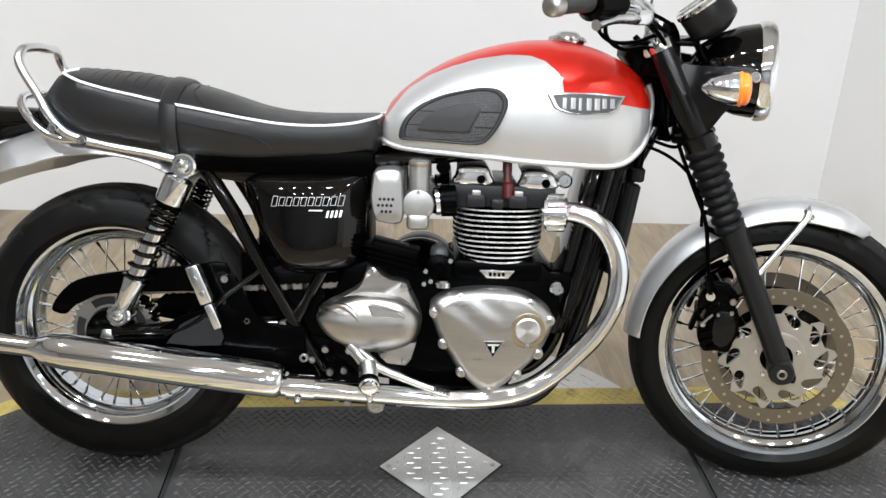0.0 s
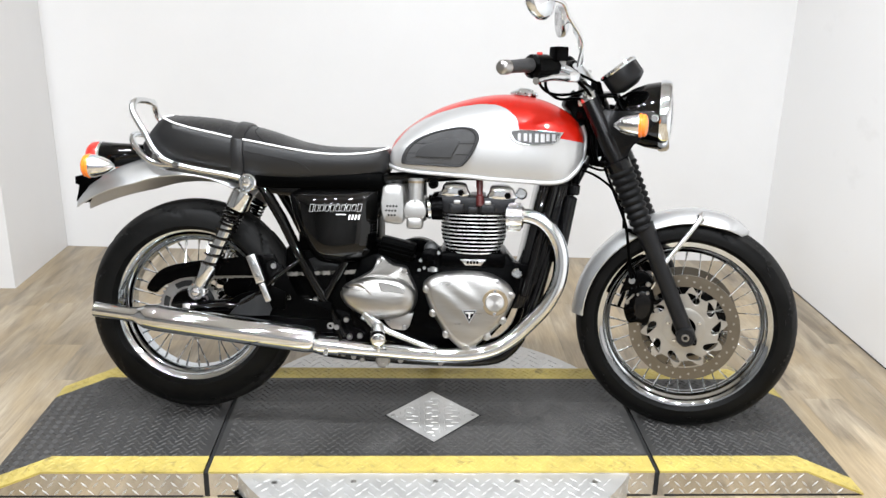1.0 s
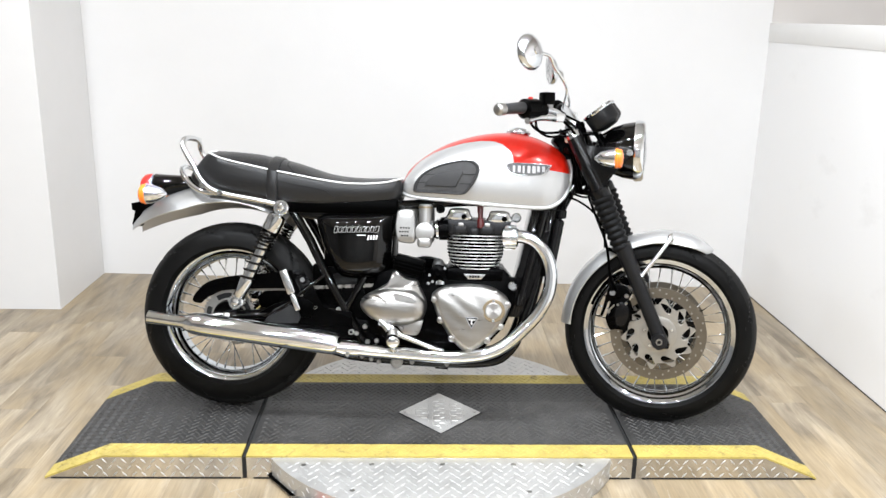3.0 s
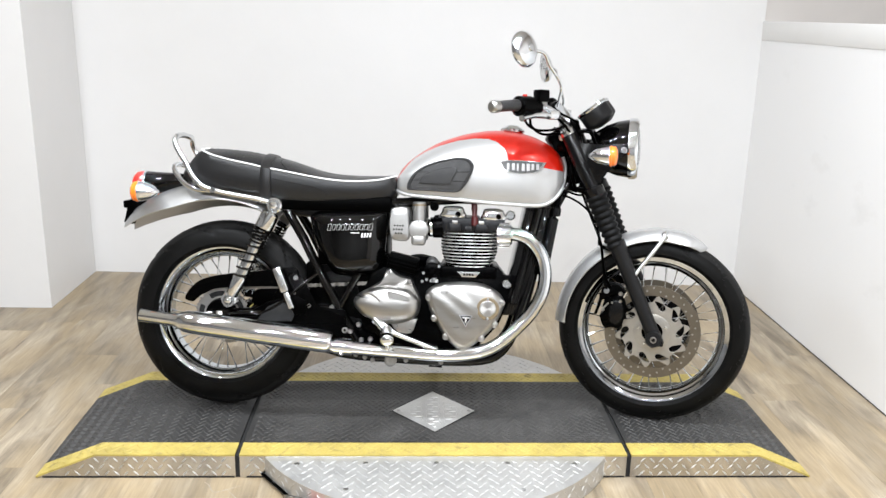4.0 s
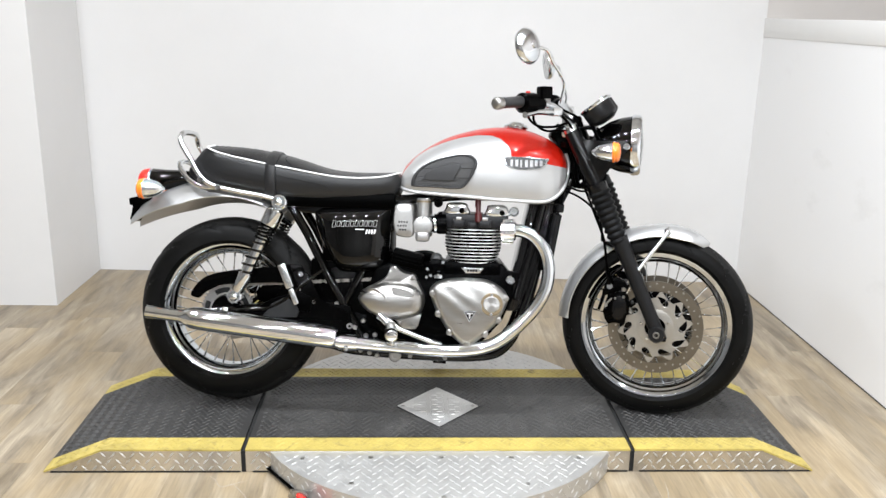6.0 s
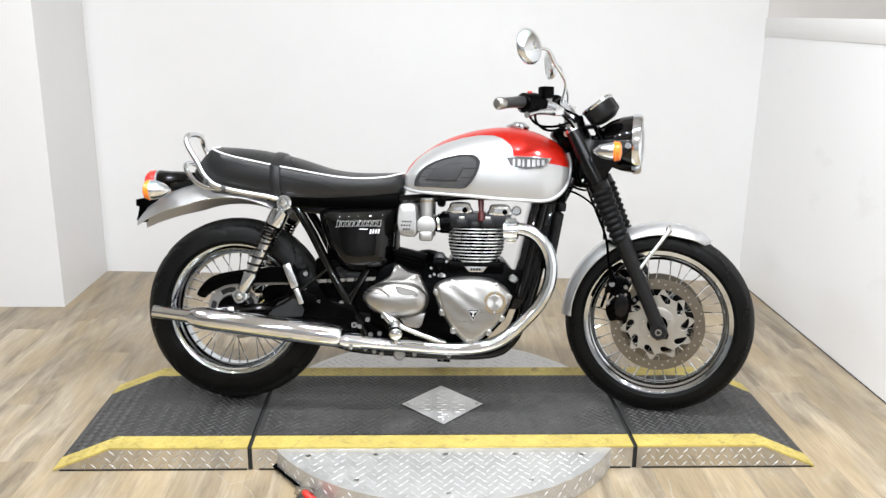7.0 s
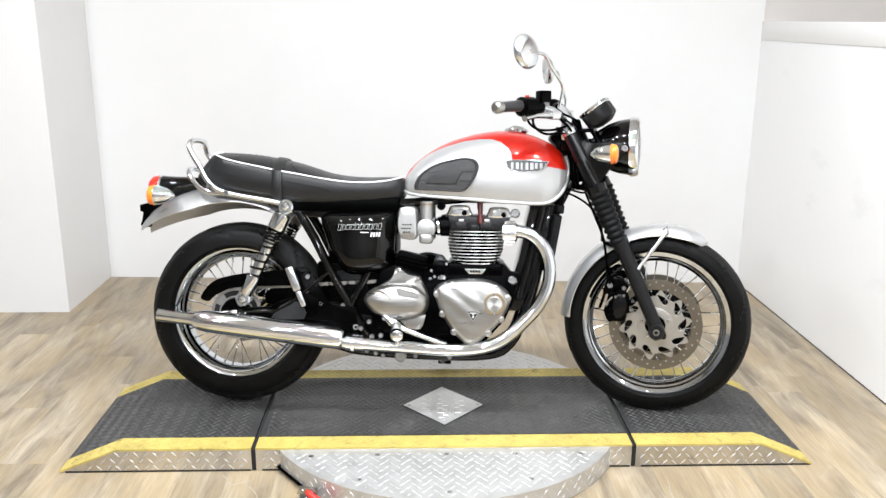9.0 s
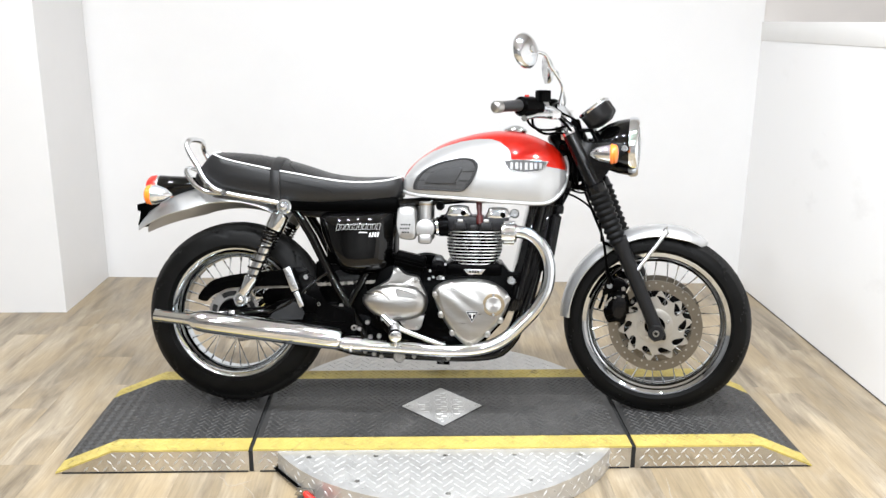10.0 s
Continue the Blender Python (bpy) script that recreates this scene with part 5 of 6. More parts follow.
# Rear mudguard, tail lamp, grab rail
part("rear_mudguard", mudguard(RW, lambda t: 0.430 + 0.050 * t, 60, 140.5, lambda t: 0.094 - 0.050 * max(0, (t - 0.55) / 0.45) ** 2.6, lambda t: 0.066 + 0.022 * max(0.0, (t - 0.25) / 0.75) ** 1.3 - 0.054 * max(0.0, (t - 0.66) / 0.34) ** 1.3, 72, 0.003, 7.0), M_SILVER, bike, "silver painted rear mudguard", 60)
guard = bpy.data.objects["rear_mudguard"]
guard.matrix_basis = Matrix.Translation((0, -0.09, 0.72)) @ Matrix.Rotation(radians(-5), 4, "X") @ Matrix.Translation((0, 0.09, -0.72))
housing = part("tail_lamp_housing", loft([[(x, w * math.sin(a), zc + h * math.cos(a)) for a in (2 * math.pi * k / 28 for k in range(28))] for x, w, h, zc in ((-0.80, 0.02, 0.012, 0.775), (-0.84, 0.036, 0.020, 0.778), (-0.90, 0.040, 0.028, 0.775), (-0.96, 0.041, 0.036, 0.768), (-1.000, 0.042, 0.042, 0.765), (-1.004, 0.040, 0.040, 0.765))]), M_BLACKGLOSS, bike, "gloss black tail lamp housing")
part("bezel", moved(lathe([(0.042, -0.002), (0.0435, 0.0), (0.0435, 0.005), (0.041, 0.006)], 40, "X"), Matrix.Translation((-1.003, 0, 0.765)) @ Matrix.Rotation(math.pi, 4, "Z")), M_CHROME, housing, "chrome tail lamp ring")
part("lens", moved(lathe([(0.041, 0.004), (0.042, 0.014), (0.040, 0.030), (0.030, 0.042), (0.014, 0.047), (0, 0.048)], 40, "X"), Matrix.Translation((-1.003, 0, 0.765)) @ Matrix.Rotation(math.pi, 4, "Z")), M_REDLENS, housing, "red round tail lamp lens")
part("plate_bracket", slab([(-1.020, 0.716), (-1.070, 0.704), (-1.068, 0.682), (-1.052, 0.682), (-1.066, 0.634), (-1.056, 0.624), (-1.03, 0.68), (-0.99, 0.705)], -0.045, 0.045, 0.003), M_DARK, bike, "black number plate bracket")
RAIL = [(-0.545, -0.130, 0.714), (-0.60, -0.131, 0.726), (-0.68, -0.130, 0.738), (-0.738, -0.128, 0.750), (-0.780, -0.124, 0.766), (-0.813, -0.116, 0.798), (-0.837, -0.108, 0.838), (-0.858, -0.103, 0.868), (-0.877, -0.097, 0.902), (-0.878, -0.078, 0.927), (-0.868, -0.040, 0.934), (-0.862, -0.012, 0.933)]
rail = part("grab_rail", tube(RAIL + [(x, -y, z) for x, y, z in RAIL[::-1]], 0.0094, 16, 5), M_SATIN, bike, "chrome passenger grab rail")
LOW = [(-0.750, -0.115, 0.748), (-0.800, -0.112, 0.752), (-0.845, -0.106, 0.775), (-0.880, -0.090, 0.815), (-0.888, -0.05, 0.835)]
part("lower_loop", tube(LOW + [(x, -y, z) for x, y, z in LOW[::-1]], 0.009, 14, 5), M_CHROME, rail, "chrome lower rail loop")
for s in (-1, 1):
    for x, z in ((-0.738, 0.750), (-0.795, 0.772)):
        part("rail_bolt", bolt((x, 0.138 * s, z), 0.010, 0.009, (0, s, 0)), M_CHROME, rail)

# Shock absorbers
def shock(s):
    up, lo = Vector((-0.535, 0.132 * s, 0.705)), Vector((-0.678, 0.132 * s, 0.392))
    d = (lo - up).normalized()
    body = part("shock_absorber", tube([up + d * q for q in (0.022, 0.026, 0.030, 0.078, 0.082, 0.084)], [0.014, 0.024, 0.030, 0.0315, 0.030, 0.018], 28, 1), M_CHROME, bike, "chrome shock absorber with a black spring")
    part("damper", tube([up + d * 0.08, up + d * 0.12, up + d * 0.1201, lo - d * 0.085, lo - d * 0.0849, lo - d * 0.078, lo - d * 0.02, lo - d * 0.012], [0.012, 0.012, 0.0195, 0.0195, 0.0245, 0.0245, 0.021, 0.014], 22, 1), M_CHROME, body, "chrome damper body")
    part("spring_cap", tube([up + d * 0.083, up + d * 0.090], 0.029, 22, 1), M_BLACKSATIN, body)
    a = d.orthogonal().normalized()
    b = d.cross(a)
    n = 300
    pts = []
    for k in range(n + 1):
        t = k / n
        ang = 2 * math.pi * (4.5 * t / 0.28 if t < 0.28 else 4.5 + 4.8 * (t - 0.28) / 0.72)
        pts.append(up + d * (0.090 + 0.175 * t) + 0.0255 * (math.cos(ang) * a + math.sin(ang) * b))
    part("spring", tube(pts, 0.0034, 8, 1), M_BLACKGLOSS, body, "gloss black coil spring")
    for p in (up, lo):
        part("mount_eye", moved(lathe([(0.025, 0.022), (0.025, -0.012), (0.021, -0.016), (0.017, -0.016), (0.015, -0.014), (0.014, -0.020), (0.008, -0.026), (0.0, -0.027)], 32), Matrix.Translation(p) @ Matrix.Rotation(0 if s < 0 else math.pi, 4, "Z")), M_CHROME, body, "chrome mounting eye with a domed nut")
    return body


shock(-1)
shock(1)

# Exhaust
HEAD = [(0.205, -0.122, 0.630), (0.250, -0.132, 0.632), (0.290, -0.141, 0.620), (0.322, -0.145, 0.590), (0.344, -0.145, 0.545), (0.350, -0.145, 0.495), (0.340, -0.145, 0.440), (0.310, -0.145, 0.382), (0.268, -0.145, 0.333), (0.222, -0.145, 0.289), (0.170, -0.146, 0.256), (0.10, -0.147, 0.238), (0.0, -0.150, 0.235), (-0.16, -0.155, 0.244), (-0.345, -0.161, 0.256)]
ex = part("exhaust_header", tube(HEAD, 0.0215, 26, 8), M_CHROME, bike, "polished chrome exhaust header")
cl_ = part("port_clamp", tube([(0.196, -0.118, 0.628), (0.198, -0.1185, 0.628), (0.230, -0.126, 0.629), (0.240, -0.128, 0.629), (0.241, -0.128, 0.629)], [0.028, 0.034, 0.034, 0.030, 0.022], 28, 1), M_CHROME, ex, "chrome exhaust port clamp")
for k in range(8):
    a = 2 * math.pi * k / 8 + 0.2
    part("clamp_lug", moved(box(-0.019, 0.019, -0.0055, 0.0055, 0.028, 0.0415, 0.004), Matrix.Translation((0.216, -0.122, 0.628)) @ Matrix.Rotation(a, 4, "X")), M_CHROME, ex)
mu0, mu1 = Vector((-0.338, -0.166, 0.268)), Vector((-0.832, -0.166, 0.324))
d = (mu1 - mu0).normalized()
L = (mu1 - mu0).length
sil = part("silencer", tube([mu0 - d * 0.006, mu0 - d * 0.004, mu0 + d * 0.004, mu0 + d * 0.018, mu0 + d * 0.06, mu0 + d * 0.2, mu0 + d * (L - 0.075), mu0 + d * (L - 0.045), mu0 + d * (L - 0.020), mu0 + d * (L + 0.004), mu0 + d * (L + 0.02)], [0.022, 0.029, 0.0345, 0.0365, 0.0372, 0.0385, 0.0378, 0.0370, 0.0345, 0.0235, 0.0215], 44, 3), M_CHROME, bike, "polished chrome tapered silencer")
part("tailpipe", join(tube([mu0 + d * (L + 0.01), mu0 + d * (L + 0.127)], 0.0212, 32, 1, False), tube([mu0 + d * (L + 0.02), mu0 + d * (L + 0.1268)], 0.0195, 32, 1, False)), M_CHROME, sil, "chrome exhaust tailpipe")
part("collar", tube([(-0.325, -0.161, 0.2555), (-0.3249, -0.161, 0.2555), (-0.268, -0.1585, 0.252), (-0.2679, -0.1585, 0.252)], [0.02, 0.0265, 0.0265, 0.02], 28, 1), M_CHROME, sil, "chrome silencer clamp")
part("bolt", bolt((-0.300, -0.185, 0.240), 0.007, 0.012, (0, -0.6, -0.8)), M_CHROME, sil)

# Frame
TUBE = [(-0.522, -0.085, 0.720), (-0.4470, -0.088, 0.5995), (-0.4460, -0.088, 0.597), (-0.361, -0.090, 0.435), (-0.271, -0.092, 0.285), (-0.260, -0.092, 0.262)]
fr = part("frame", tube(TUBE, 0.0155, 16, 4), M_BLACKGLOSS, bike, "gloss black tubular frame")
part("frame_tube", tube([(x, -y, z) for x, y, z in TUBE], 0.0155, 16, 4), M_BLACKGLOSS, fr)
for s in (-1, 1):
    part("frame_tube", tube([(-0.60, 0.10 * s, 0.722), (-0.40, 0.095 * s, 0.716), (-0.13, 0.085 * s, 0.722), (0.28, 0.05 * s, 0.765), (0.40, 0.02 * s, 0.83)], 0.014, 14, 5), M_BLACKGLOSS, fr)
    part("frame_tube", tube([(0.425, 0.045 * s, 0.80), (0.368, 0.06 * s, 0.68), (0.285, 0.075 * s, 0.40), (0.228, 0.085 * s, 0.252), (0.11, 0.09 * s, 0.206), (-0.25, 0.09 * s, 0.215), (-0.36, 0.09 * s, 0.235)], 0.017, 16, 5), M_BLACKGLOSS, fr)
    part("frame_tube", tube([(-0.125, 0.085 * s, 0.715), (-0.165, 0.085 * s, 0.640), (-0.261, 0.088 * s, 0.485), (-0.330, 0.090 * s, 0.355)], 0.0135, 14, 4), M_BLACKGLOSS, fr)
    part("swingarm", tube([(-0.36, 0.080 * s, 0.358), (-0.45, 0.090 * s, 0.358), (-0.60, 0.098 * s, 0.348), (-0.76, 0.100 * s, 0.337)], [0.024, 0.021, 0.019, 0.016], 16, 4), M_BLACKGLOSS, bike, "black swingarm")
    part("swingarm_gusset", slab([(-0.615, 0.352), (-0.560, 0.385), (-0.470, 0.412), (-0.430, 0.395), (-0.430, 0.345)], 0.112 * s - 0.003, 0.112 * s + 0.003, 0.002), M_DARK, bike)
    part("swingarm_brace", slab([(-0.715, 0.328), (-0.688, 0.344), (-0.585, 0.356), (-0.430, 0.381), (-0.298, 0.366), (-0.292, 0.280), (-0.430, 0.276), (-0.587, 0.298), (-0.706, 0.317)], 0.107 * s - 0.004, 0.107 * s + 0.003, 0.003), M_DARK, bike, "black swingarm side brace")
    part("axle_plate", box(-0.765, -0.665, 0.098 * s - 0.006, 0.098 * s + 0.006, 0.317, 0.357, 0.006), M_BLACKSATIN, bike)
    part("axle_nut", moved(lathe([(0.017, 0), (0.017, -0.010), (0.012, -0.013), (0, -0.013)], 6), Matrix.Translation((-0.716, 0.104 * s, 0.337)) @ Matrix.Rotation(0 if s < 0 else math.pi, 4, "Z")), M_STEEL, bike)
    part("pivot_plate", slab([(-0.420, 0.470), (-0.335, 0.500), (-0.270, 0.470), (-0.225, 0.300), (-0.290, 0.245), (-0.370, 0.262), (-0.430, 0.370)], 0.075 * s - 0.007, 0.075 * s + 0.007, 0.004), M_BLACKSATIN, bike, "black swingarm pivot plate")
    # passenger foot rest
    y = 0.150 * s
    rod = part("foot_rest_bracket", tube([(-0.394, 0.098 * s, 0.484), (-0.462, 0.115 * s, 0.432), (-0.520, 0.118 * s, 0.380), (-0.590, 0.115 * s, 0.342)], 0.0065, 10, 3), M_BLACKGLOSS, bike)
    part("bracket_plate", slab([(-0.500, 0.470), (-0.470, 0.485), (-0.440, 0.470), (-0.395, 0.380), (-0.300, 0.345), (-0.300, 0.318), (-0.420, 0.318), (-0.580, 0.335)], 0.108 * s - 0.004, 0.108 * s + 0.004, 0.002), M_BLACKSATIN, rod)
    ax = Vector((-0.482, y, 0.405)) - Vector((-0.520, y, 0.500))
    peg = part("passenger_peg", moved(box(-0.013, 0.013, -0.013, 0.013, -0.042, 0.042, 0.004, 3), turn_to(ax, (-0.506, y, 0.465))), M_SATIN, bike, "folded silver passenger foot rest")
    part("peg_tip", moved(box(-0.009, 0.009, -0.009, 0.009, -0.028, 0.028, 0.004, 3), turn_to(ax, (-0.479, y, 0.398))), M_SATIN, peg)
    for x, z in ((-0.512, 0.478), (-0.498, 0.448)):
        part("bolt", bolt((x, y + 0.014 * s, z), 0.005, 0.004, (0, s, 0)), M_CHROME, peg)
    part("bolt", bolt((-0.463, 0.112 * s, 0.470), 0.010, 0.012, (0, s, 0)), M_CHROME, rod)

part("battery_box", box(-0.44, -0.19, -0.080, 0.080, 0.40, 0.52, 0.012), M_DARK, bike)

# Black plates round the swingarm pivot and behind the foot rest
part("pivot_plate", slab([(-0.330, 0.350), (-0.262, 0.338), (-0.185, 0.322), (-0.165, 0.285), (-0.172, 0.232), (-0.300, 0.232), (-0.345, 0.262)], -0.088, -0.078, 0.003), M_ENGINE, bike, "black swingarm pivot plate")
# Added plate, no known part: darkens the view through the wheel below the chain.
part("chain_slider", slab([(-0.625, 0.402), (-0.600, 0.424), (-0.500, 0.426), (-0.470, 0.395), (-0.480, 0.352), (-0.560, 0.350), (-0.618, 0.372)], -0.066, -0.060, 0.002), M_DARK, bike, "added black plate filling the dark area below the chain")
part("heel_plate", slab([(-0.589, 0.327), (-0.556, 0.370), (-0.512, 0.393), (-0.478, 0.372), (-0.466, 0.346), (-0.474, 0.326), (-0.530, 0.324)], -0.122, -0.117, 0.002), M_HEELPLATE, bike, "dark grey plastic heel plate")
for x, z, r in ((-0.420, 0.378, 0.008), (-0.468, 0.418, 0.006), (-0.300, 0.300, 0.011), (-0.282, 0.296, 0.008), (-0.452, 0.440, 0.005)):
    part("frame_bolt", bolt((x, -0.104, z), r, 0.008), M_STEEL, bike)

# Chain guard and chain
part("chain_guard", slab(smooth_outline([(-0.834, 0.390), (-0.815, 0.424), (-0.778, 0.455), (-0.695, 0.475), (-0.555, 0.491), (-0.465, 0.500), (-0.465, 0.440), (-0.550, 0.438), (-0.690, 0.430), (-0.755, 0.418), (-0.790, 0.394), (-0.806, 0.380)], 3), -0.108, -0.098, 0.003), M_BLACKSATIN, bike, "black chain guard")
chain = part("chain", box(-0.60, -0.59, -0.082, -0.074, 0.426, 0.430), M_CHAIN, bike, "greasy steel drive chain")
link = to_mesh("link", slab(smooth_outline([(-0.0100, 0.0), (-0.007, 0.0065), (0, 0.0042), (0.007, 0.0065), (0.0100, 0.0), (0.007, -0.0065), (0, -0.0042), (-0.007, -0.0065)], 2), -0.006, 0.006, 0.0), M_CHAIN)
for (xa, za), (xb, zb), n in (((-0.700, 0.426), (-0.200, 0.458), 32), ((-0.700, 0.248), (-0.200, 0.330), 32)):
    for k in range(n):
        t = (k + 0.5) / n
        part("link", link, None, chain, at=Matrix.Translation((xa + (xb - xa) * t, -0.078 + (0.002 if k % 2 else -0.002), za + (zb - za) * t)) @ Matrix.Rotation(-math.atan2(zb - za, xb - xa), 4, "Y"))

# Radiator
rad = part("radiator", slab([(0.288, 0.722), (0.385, 0.722), (0.300, 0.360), (0.215, 0.360)], -0.085, 0.100, 0.006), M_BLACKGLOSS, bike, "narrow black radiator")
part("side_tank", tube([(0.3285, -0.098, 0.722), (0.328, -0.098, 0.717), (0.2955, -0.098, 0.575), (0.2516, -0.098, 0.404), (0.251, -0.098, 0.400)], [0.009, 0.0145, 0.0145, 0.0145, 0.009], 16, 1), M_BLACKGLOSS, rad)
part("side_tank", tube([(0.3775, -0.097, 0.690), (0.3765, -0.097, 0.685), (0.362, -0.097, 0.600), (0.345, -0.097, 0.500), (0.344, -0.097, 0.496)], [0.011, 0.0175, 0.0175, 0.0175, 0.010], 18, 1), M_SHROUD, rad)
part("filler_cap", tube([(0.3855, -0.097, 0.722), (0.3855, -0.097, 0.719), (0.3835, -0.097, 0.697), (0.3832, -0.097, 0.693)], [0.011, 0.0155, 0.0155, 0.012], 18, 1), M_SHROUD, rad, "black filler cap")
part("filler_neck", tube([(0.386, -0.092, 0.722), (0.392, -0.082, 0.752), (0.400, -0.070, 0.766)], [0.010, 0.009, 0.008], 14, 3), M_DARK, rad)
for k in range(9):
    part("fin", slab([(0.292 + 0.0085 * k, 0.716), (0.295 + 0.0085 * k, 0.716), (0.221 + 0.0085 * k, 0.366), (0.218 + 0.0085 * k, 0.366)], -0.0875, -0.084), M_SHROUD, rad)

# Side cover with its print
sp = smooth_outline([(-0.4243, 0.667), (-0.415, 0.681), (-0.391, 0.690), (-0.3215, 0.6935), (-0.2285, 0.696), (-0.182, 0.696), (-0.1726, 0.686), (-0.170, 0.651), (-0.1714, 0.586), (-0.1767, 0.526), (-0.192, 0.4955), (-0.227, 0.4835), (-0.275, 0.480), (-0.328, 0.483), (-0.352, 0.497), (-0.375, 0.532), (-0.398, 0.579), (-0.4155, 0.626)], 5)
PROFILE = [(1, -0.012), (1.0, 0.004), (0.985, 0.010)] + [(q, 0.008 + 0.024 * (1 - q ** 5)) for q in (0.96, 0.93, 0.89, 0.84, 0.78, 0.71, 0.63, 0.54, 0.45, 0.35, 0.25, 0.12, 0.02)]


def crown(dx, s):
    """The cover's cross bulge at dx from its middle."""
    return 0.030 * (1 - (dx / 0.140) ** 2) * (1 - s ** 8)


def pillow(outline, y0, profile, centre, half):
    """A cushion-like panel: its outline at the edge, an oval towards the middle."""
    rings = []
    for s, lift in profile:
        ring = []
        blend = s ** 1.6
        for x, z in outline:
            dx, dz = x - centre[0], z - centre[1]
            oval = 1.0 / math.hypot(dx / half[0], dz / half[1])
            k = s * (blend + oval * (1.0 - blend))
            ring.append((centre[0] + dx * k, y0 - lift - crown(dx * k, s), centre[1] + dz * k))
        rings.append(ring)
    return loft(rings)


COVER_AT, COVER_HALF = (-0.292, 0.592), (0.122, 0.104)
cover = part("side_cover", pillow(sp, -0.090, PROFILE, COVER_AT, COVER_HALF), M_BLACKGLOSS, bike, "gloss black side cover with white print", 60)
part("side_cover", moved(pillow(sp, -0.090, PROFILE, COVER_AT, COVER_HALF), Matrix.Scale(-1, 4, (0, 1, 0))), M_BLACKGLOSS, bike, "gloss black side cover", 60)


RIM_ANGLES = sorted((math.atan2(z - COVER_AT[1], x - COVER_AT[0]), math.hypot(x - COVER_AT[0], z - COVER_AT[1])) for x, z in sp)


def cover_y(x, z):
    """The side cover's surface at x, z."""
    dx, dz = x - COVER_AT[0], z - COVER_AT[1]
    angle, far = math.atan2(dz, dx), math.hypot(dx, dz)
    rim = float(np.interp(angle, [a for a, _ in RIM_ANGLES], [r for _, r in RIM_ANGLES], period=2 * math.pi))
    oval = 1.0 / math.hypot(math.cos(angle) / COVER_HALF[0], math.sin(angle) / COVER_HALF[1])
    low, high = 0.0, 1.0
    for _ in range(24):
        q = (low + high) / 2
        low, high = (q, high) if q * (rim * q ** 1.6 + oval * (1 - q ** 1.6)) < far else (low, q)
    return -0.090 - crown(dx, low) - float(np.interp(low, [q for q, _ in PROFILE[::-1]], [q for _, q in PROFILE[::-1]]))


def print_bar(x, z, w, h, slant):
    """One slanted bar of the cover's print, an outline with a dark middle."""
    k = 0.0014
    layers = [(0.0, 0.0009, M_GREYPRINT if h > 0.017 else M_WHITEPRINT)] + ([(k, 0.0014, M_BLACKGLOSS)] if h > 0.017 else [])
    for inset, lift, m in layers:
        shape = [(x + inset, z + inset), (x + w - inset, z + inset), (x + w + slant - inset, z + h - inset), (x + slant + inset, z + h - inset)]
        bm = loft([[(px, cover_y(px, pz) - d, pz) for px, pz in shape] for d in (-0.002, lift)])
        part("print_bar" if not inset else "print_core", bm, m, cover)


for k in range(10):
    big = k in (0, 9)
    print_bar(-0.3600 + k * 0.0149, 0.6300 + 0.00045 * k - (0.0015 if big else 0), 0.0112, 0.0215 if big else 0.0182, 0.004)
for k in range(4):
    print_bar(-0.2490 + k * 0.0086, 0.609 + 0.0003 * k, 0.0048, 0.0140, 0.003)
print_bar(-0.283, 0.622, 0.0280, 0.0026, 0.001)
part("frame_panel", slab([(-0.515, 0.722), (-0.385, 0.722), (-0.392, 0.672), (-0.420, 0.668), (-0.478, 0.674)], -0.096, -0.088, 0.003), M_BLACKGLOSS, bike, "gloss black panel under the seat")
part("seat_base", box(-0.56, -0.155, -0.112, 0.10, 0.690, 0.742, 0.010), M_DARK, bike, "black seat base")
part("airbox", box(-0.40, -0.166, -0.088, 0.088, 0.51, 0.71, 0.01), M_DARK, bike)

# Engine
eng = part("engine", slab([(-0.215, 0.500), (-0.160, 0.520), (-0.02, 0.485), (0.02, 0.520), (0.200, 0.520), (0.240, 0.470), (0.236, 0.40), (0.205, 0.33), (0.13, 0.245), (0.02, 0.235), (-0.16, 0.262), (-0.24, 0.30), (-0.255, 0.40)], -0.112, 0.112, 0.012), M_ENGINE, bike, "parallel-twin engine with black cases and finned barrels")
part("sump", box(-0.12, 0.14, -0.10, 0.10, 0.205, 0.26, 0.015, 3), M_ENGINE, eng)
part("barrel", box(0.038, 0.168, -0.100, 0.100, 0.47, 0.65, 0.022, 3), M_ENGINE, eng)
n_fin = 11
for k in range(n_fin):
    z = 0.5225 + 0.01075 * k
    t = k / (n_fin - 1)
    wide = 0.074 + 0.021 * (1 - (1 - min(1.0, t / 0.55)) ** 2.0)
    x0, x1 = 0.104 - wide, 0.104 + wide
    plan = [(x0, -0.040), (x0 + 0.003, -0.078), (x0 + 0.016, -0.106), (x0 + 0.045, -0.126), (0.104, -0.133), (x1 - 0.045, -0.126), (x1 - 0.016, -0.106), (x1 - 0.003, -0.078), (x1, -0.040)]
    fin = prism(smooth_outline(plan + [(x, -y) for x, y in plan[::-1]], 4), z - 0.0017, z + 0.0017)
    fob = part("fin", fin, [M_ENGINE, M_EDGE], eng, "black cooling fin with a bright machined edge")
    for pl in fob.data.polygons:
        pl.material_index = 1 if abs(pl.normal.z) < 0.5 else 0
        pl.use_smooth = abs(pl.normal.z) < 0.5
part("cylinder_head", slab([(0.006, 0.634), (-0.001, 0.660), (-0.001, 0.682), (0.217, 0.678), (0.217, 0.662), (0.200, 0.636)], -0.120, 0.120, 0.005), M_HEAD, eng, "dark grey cylinder head")
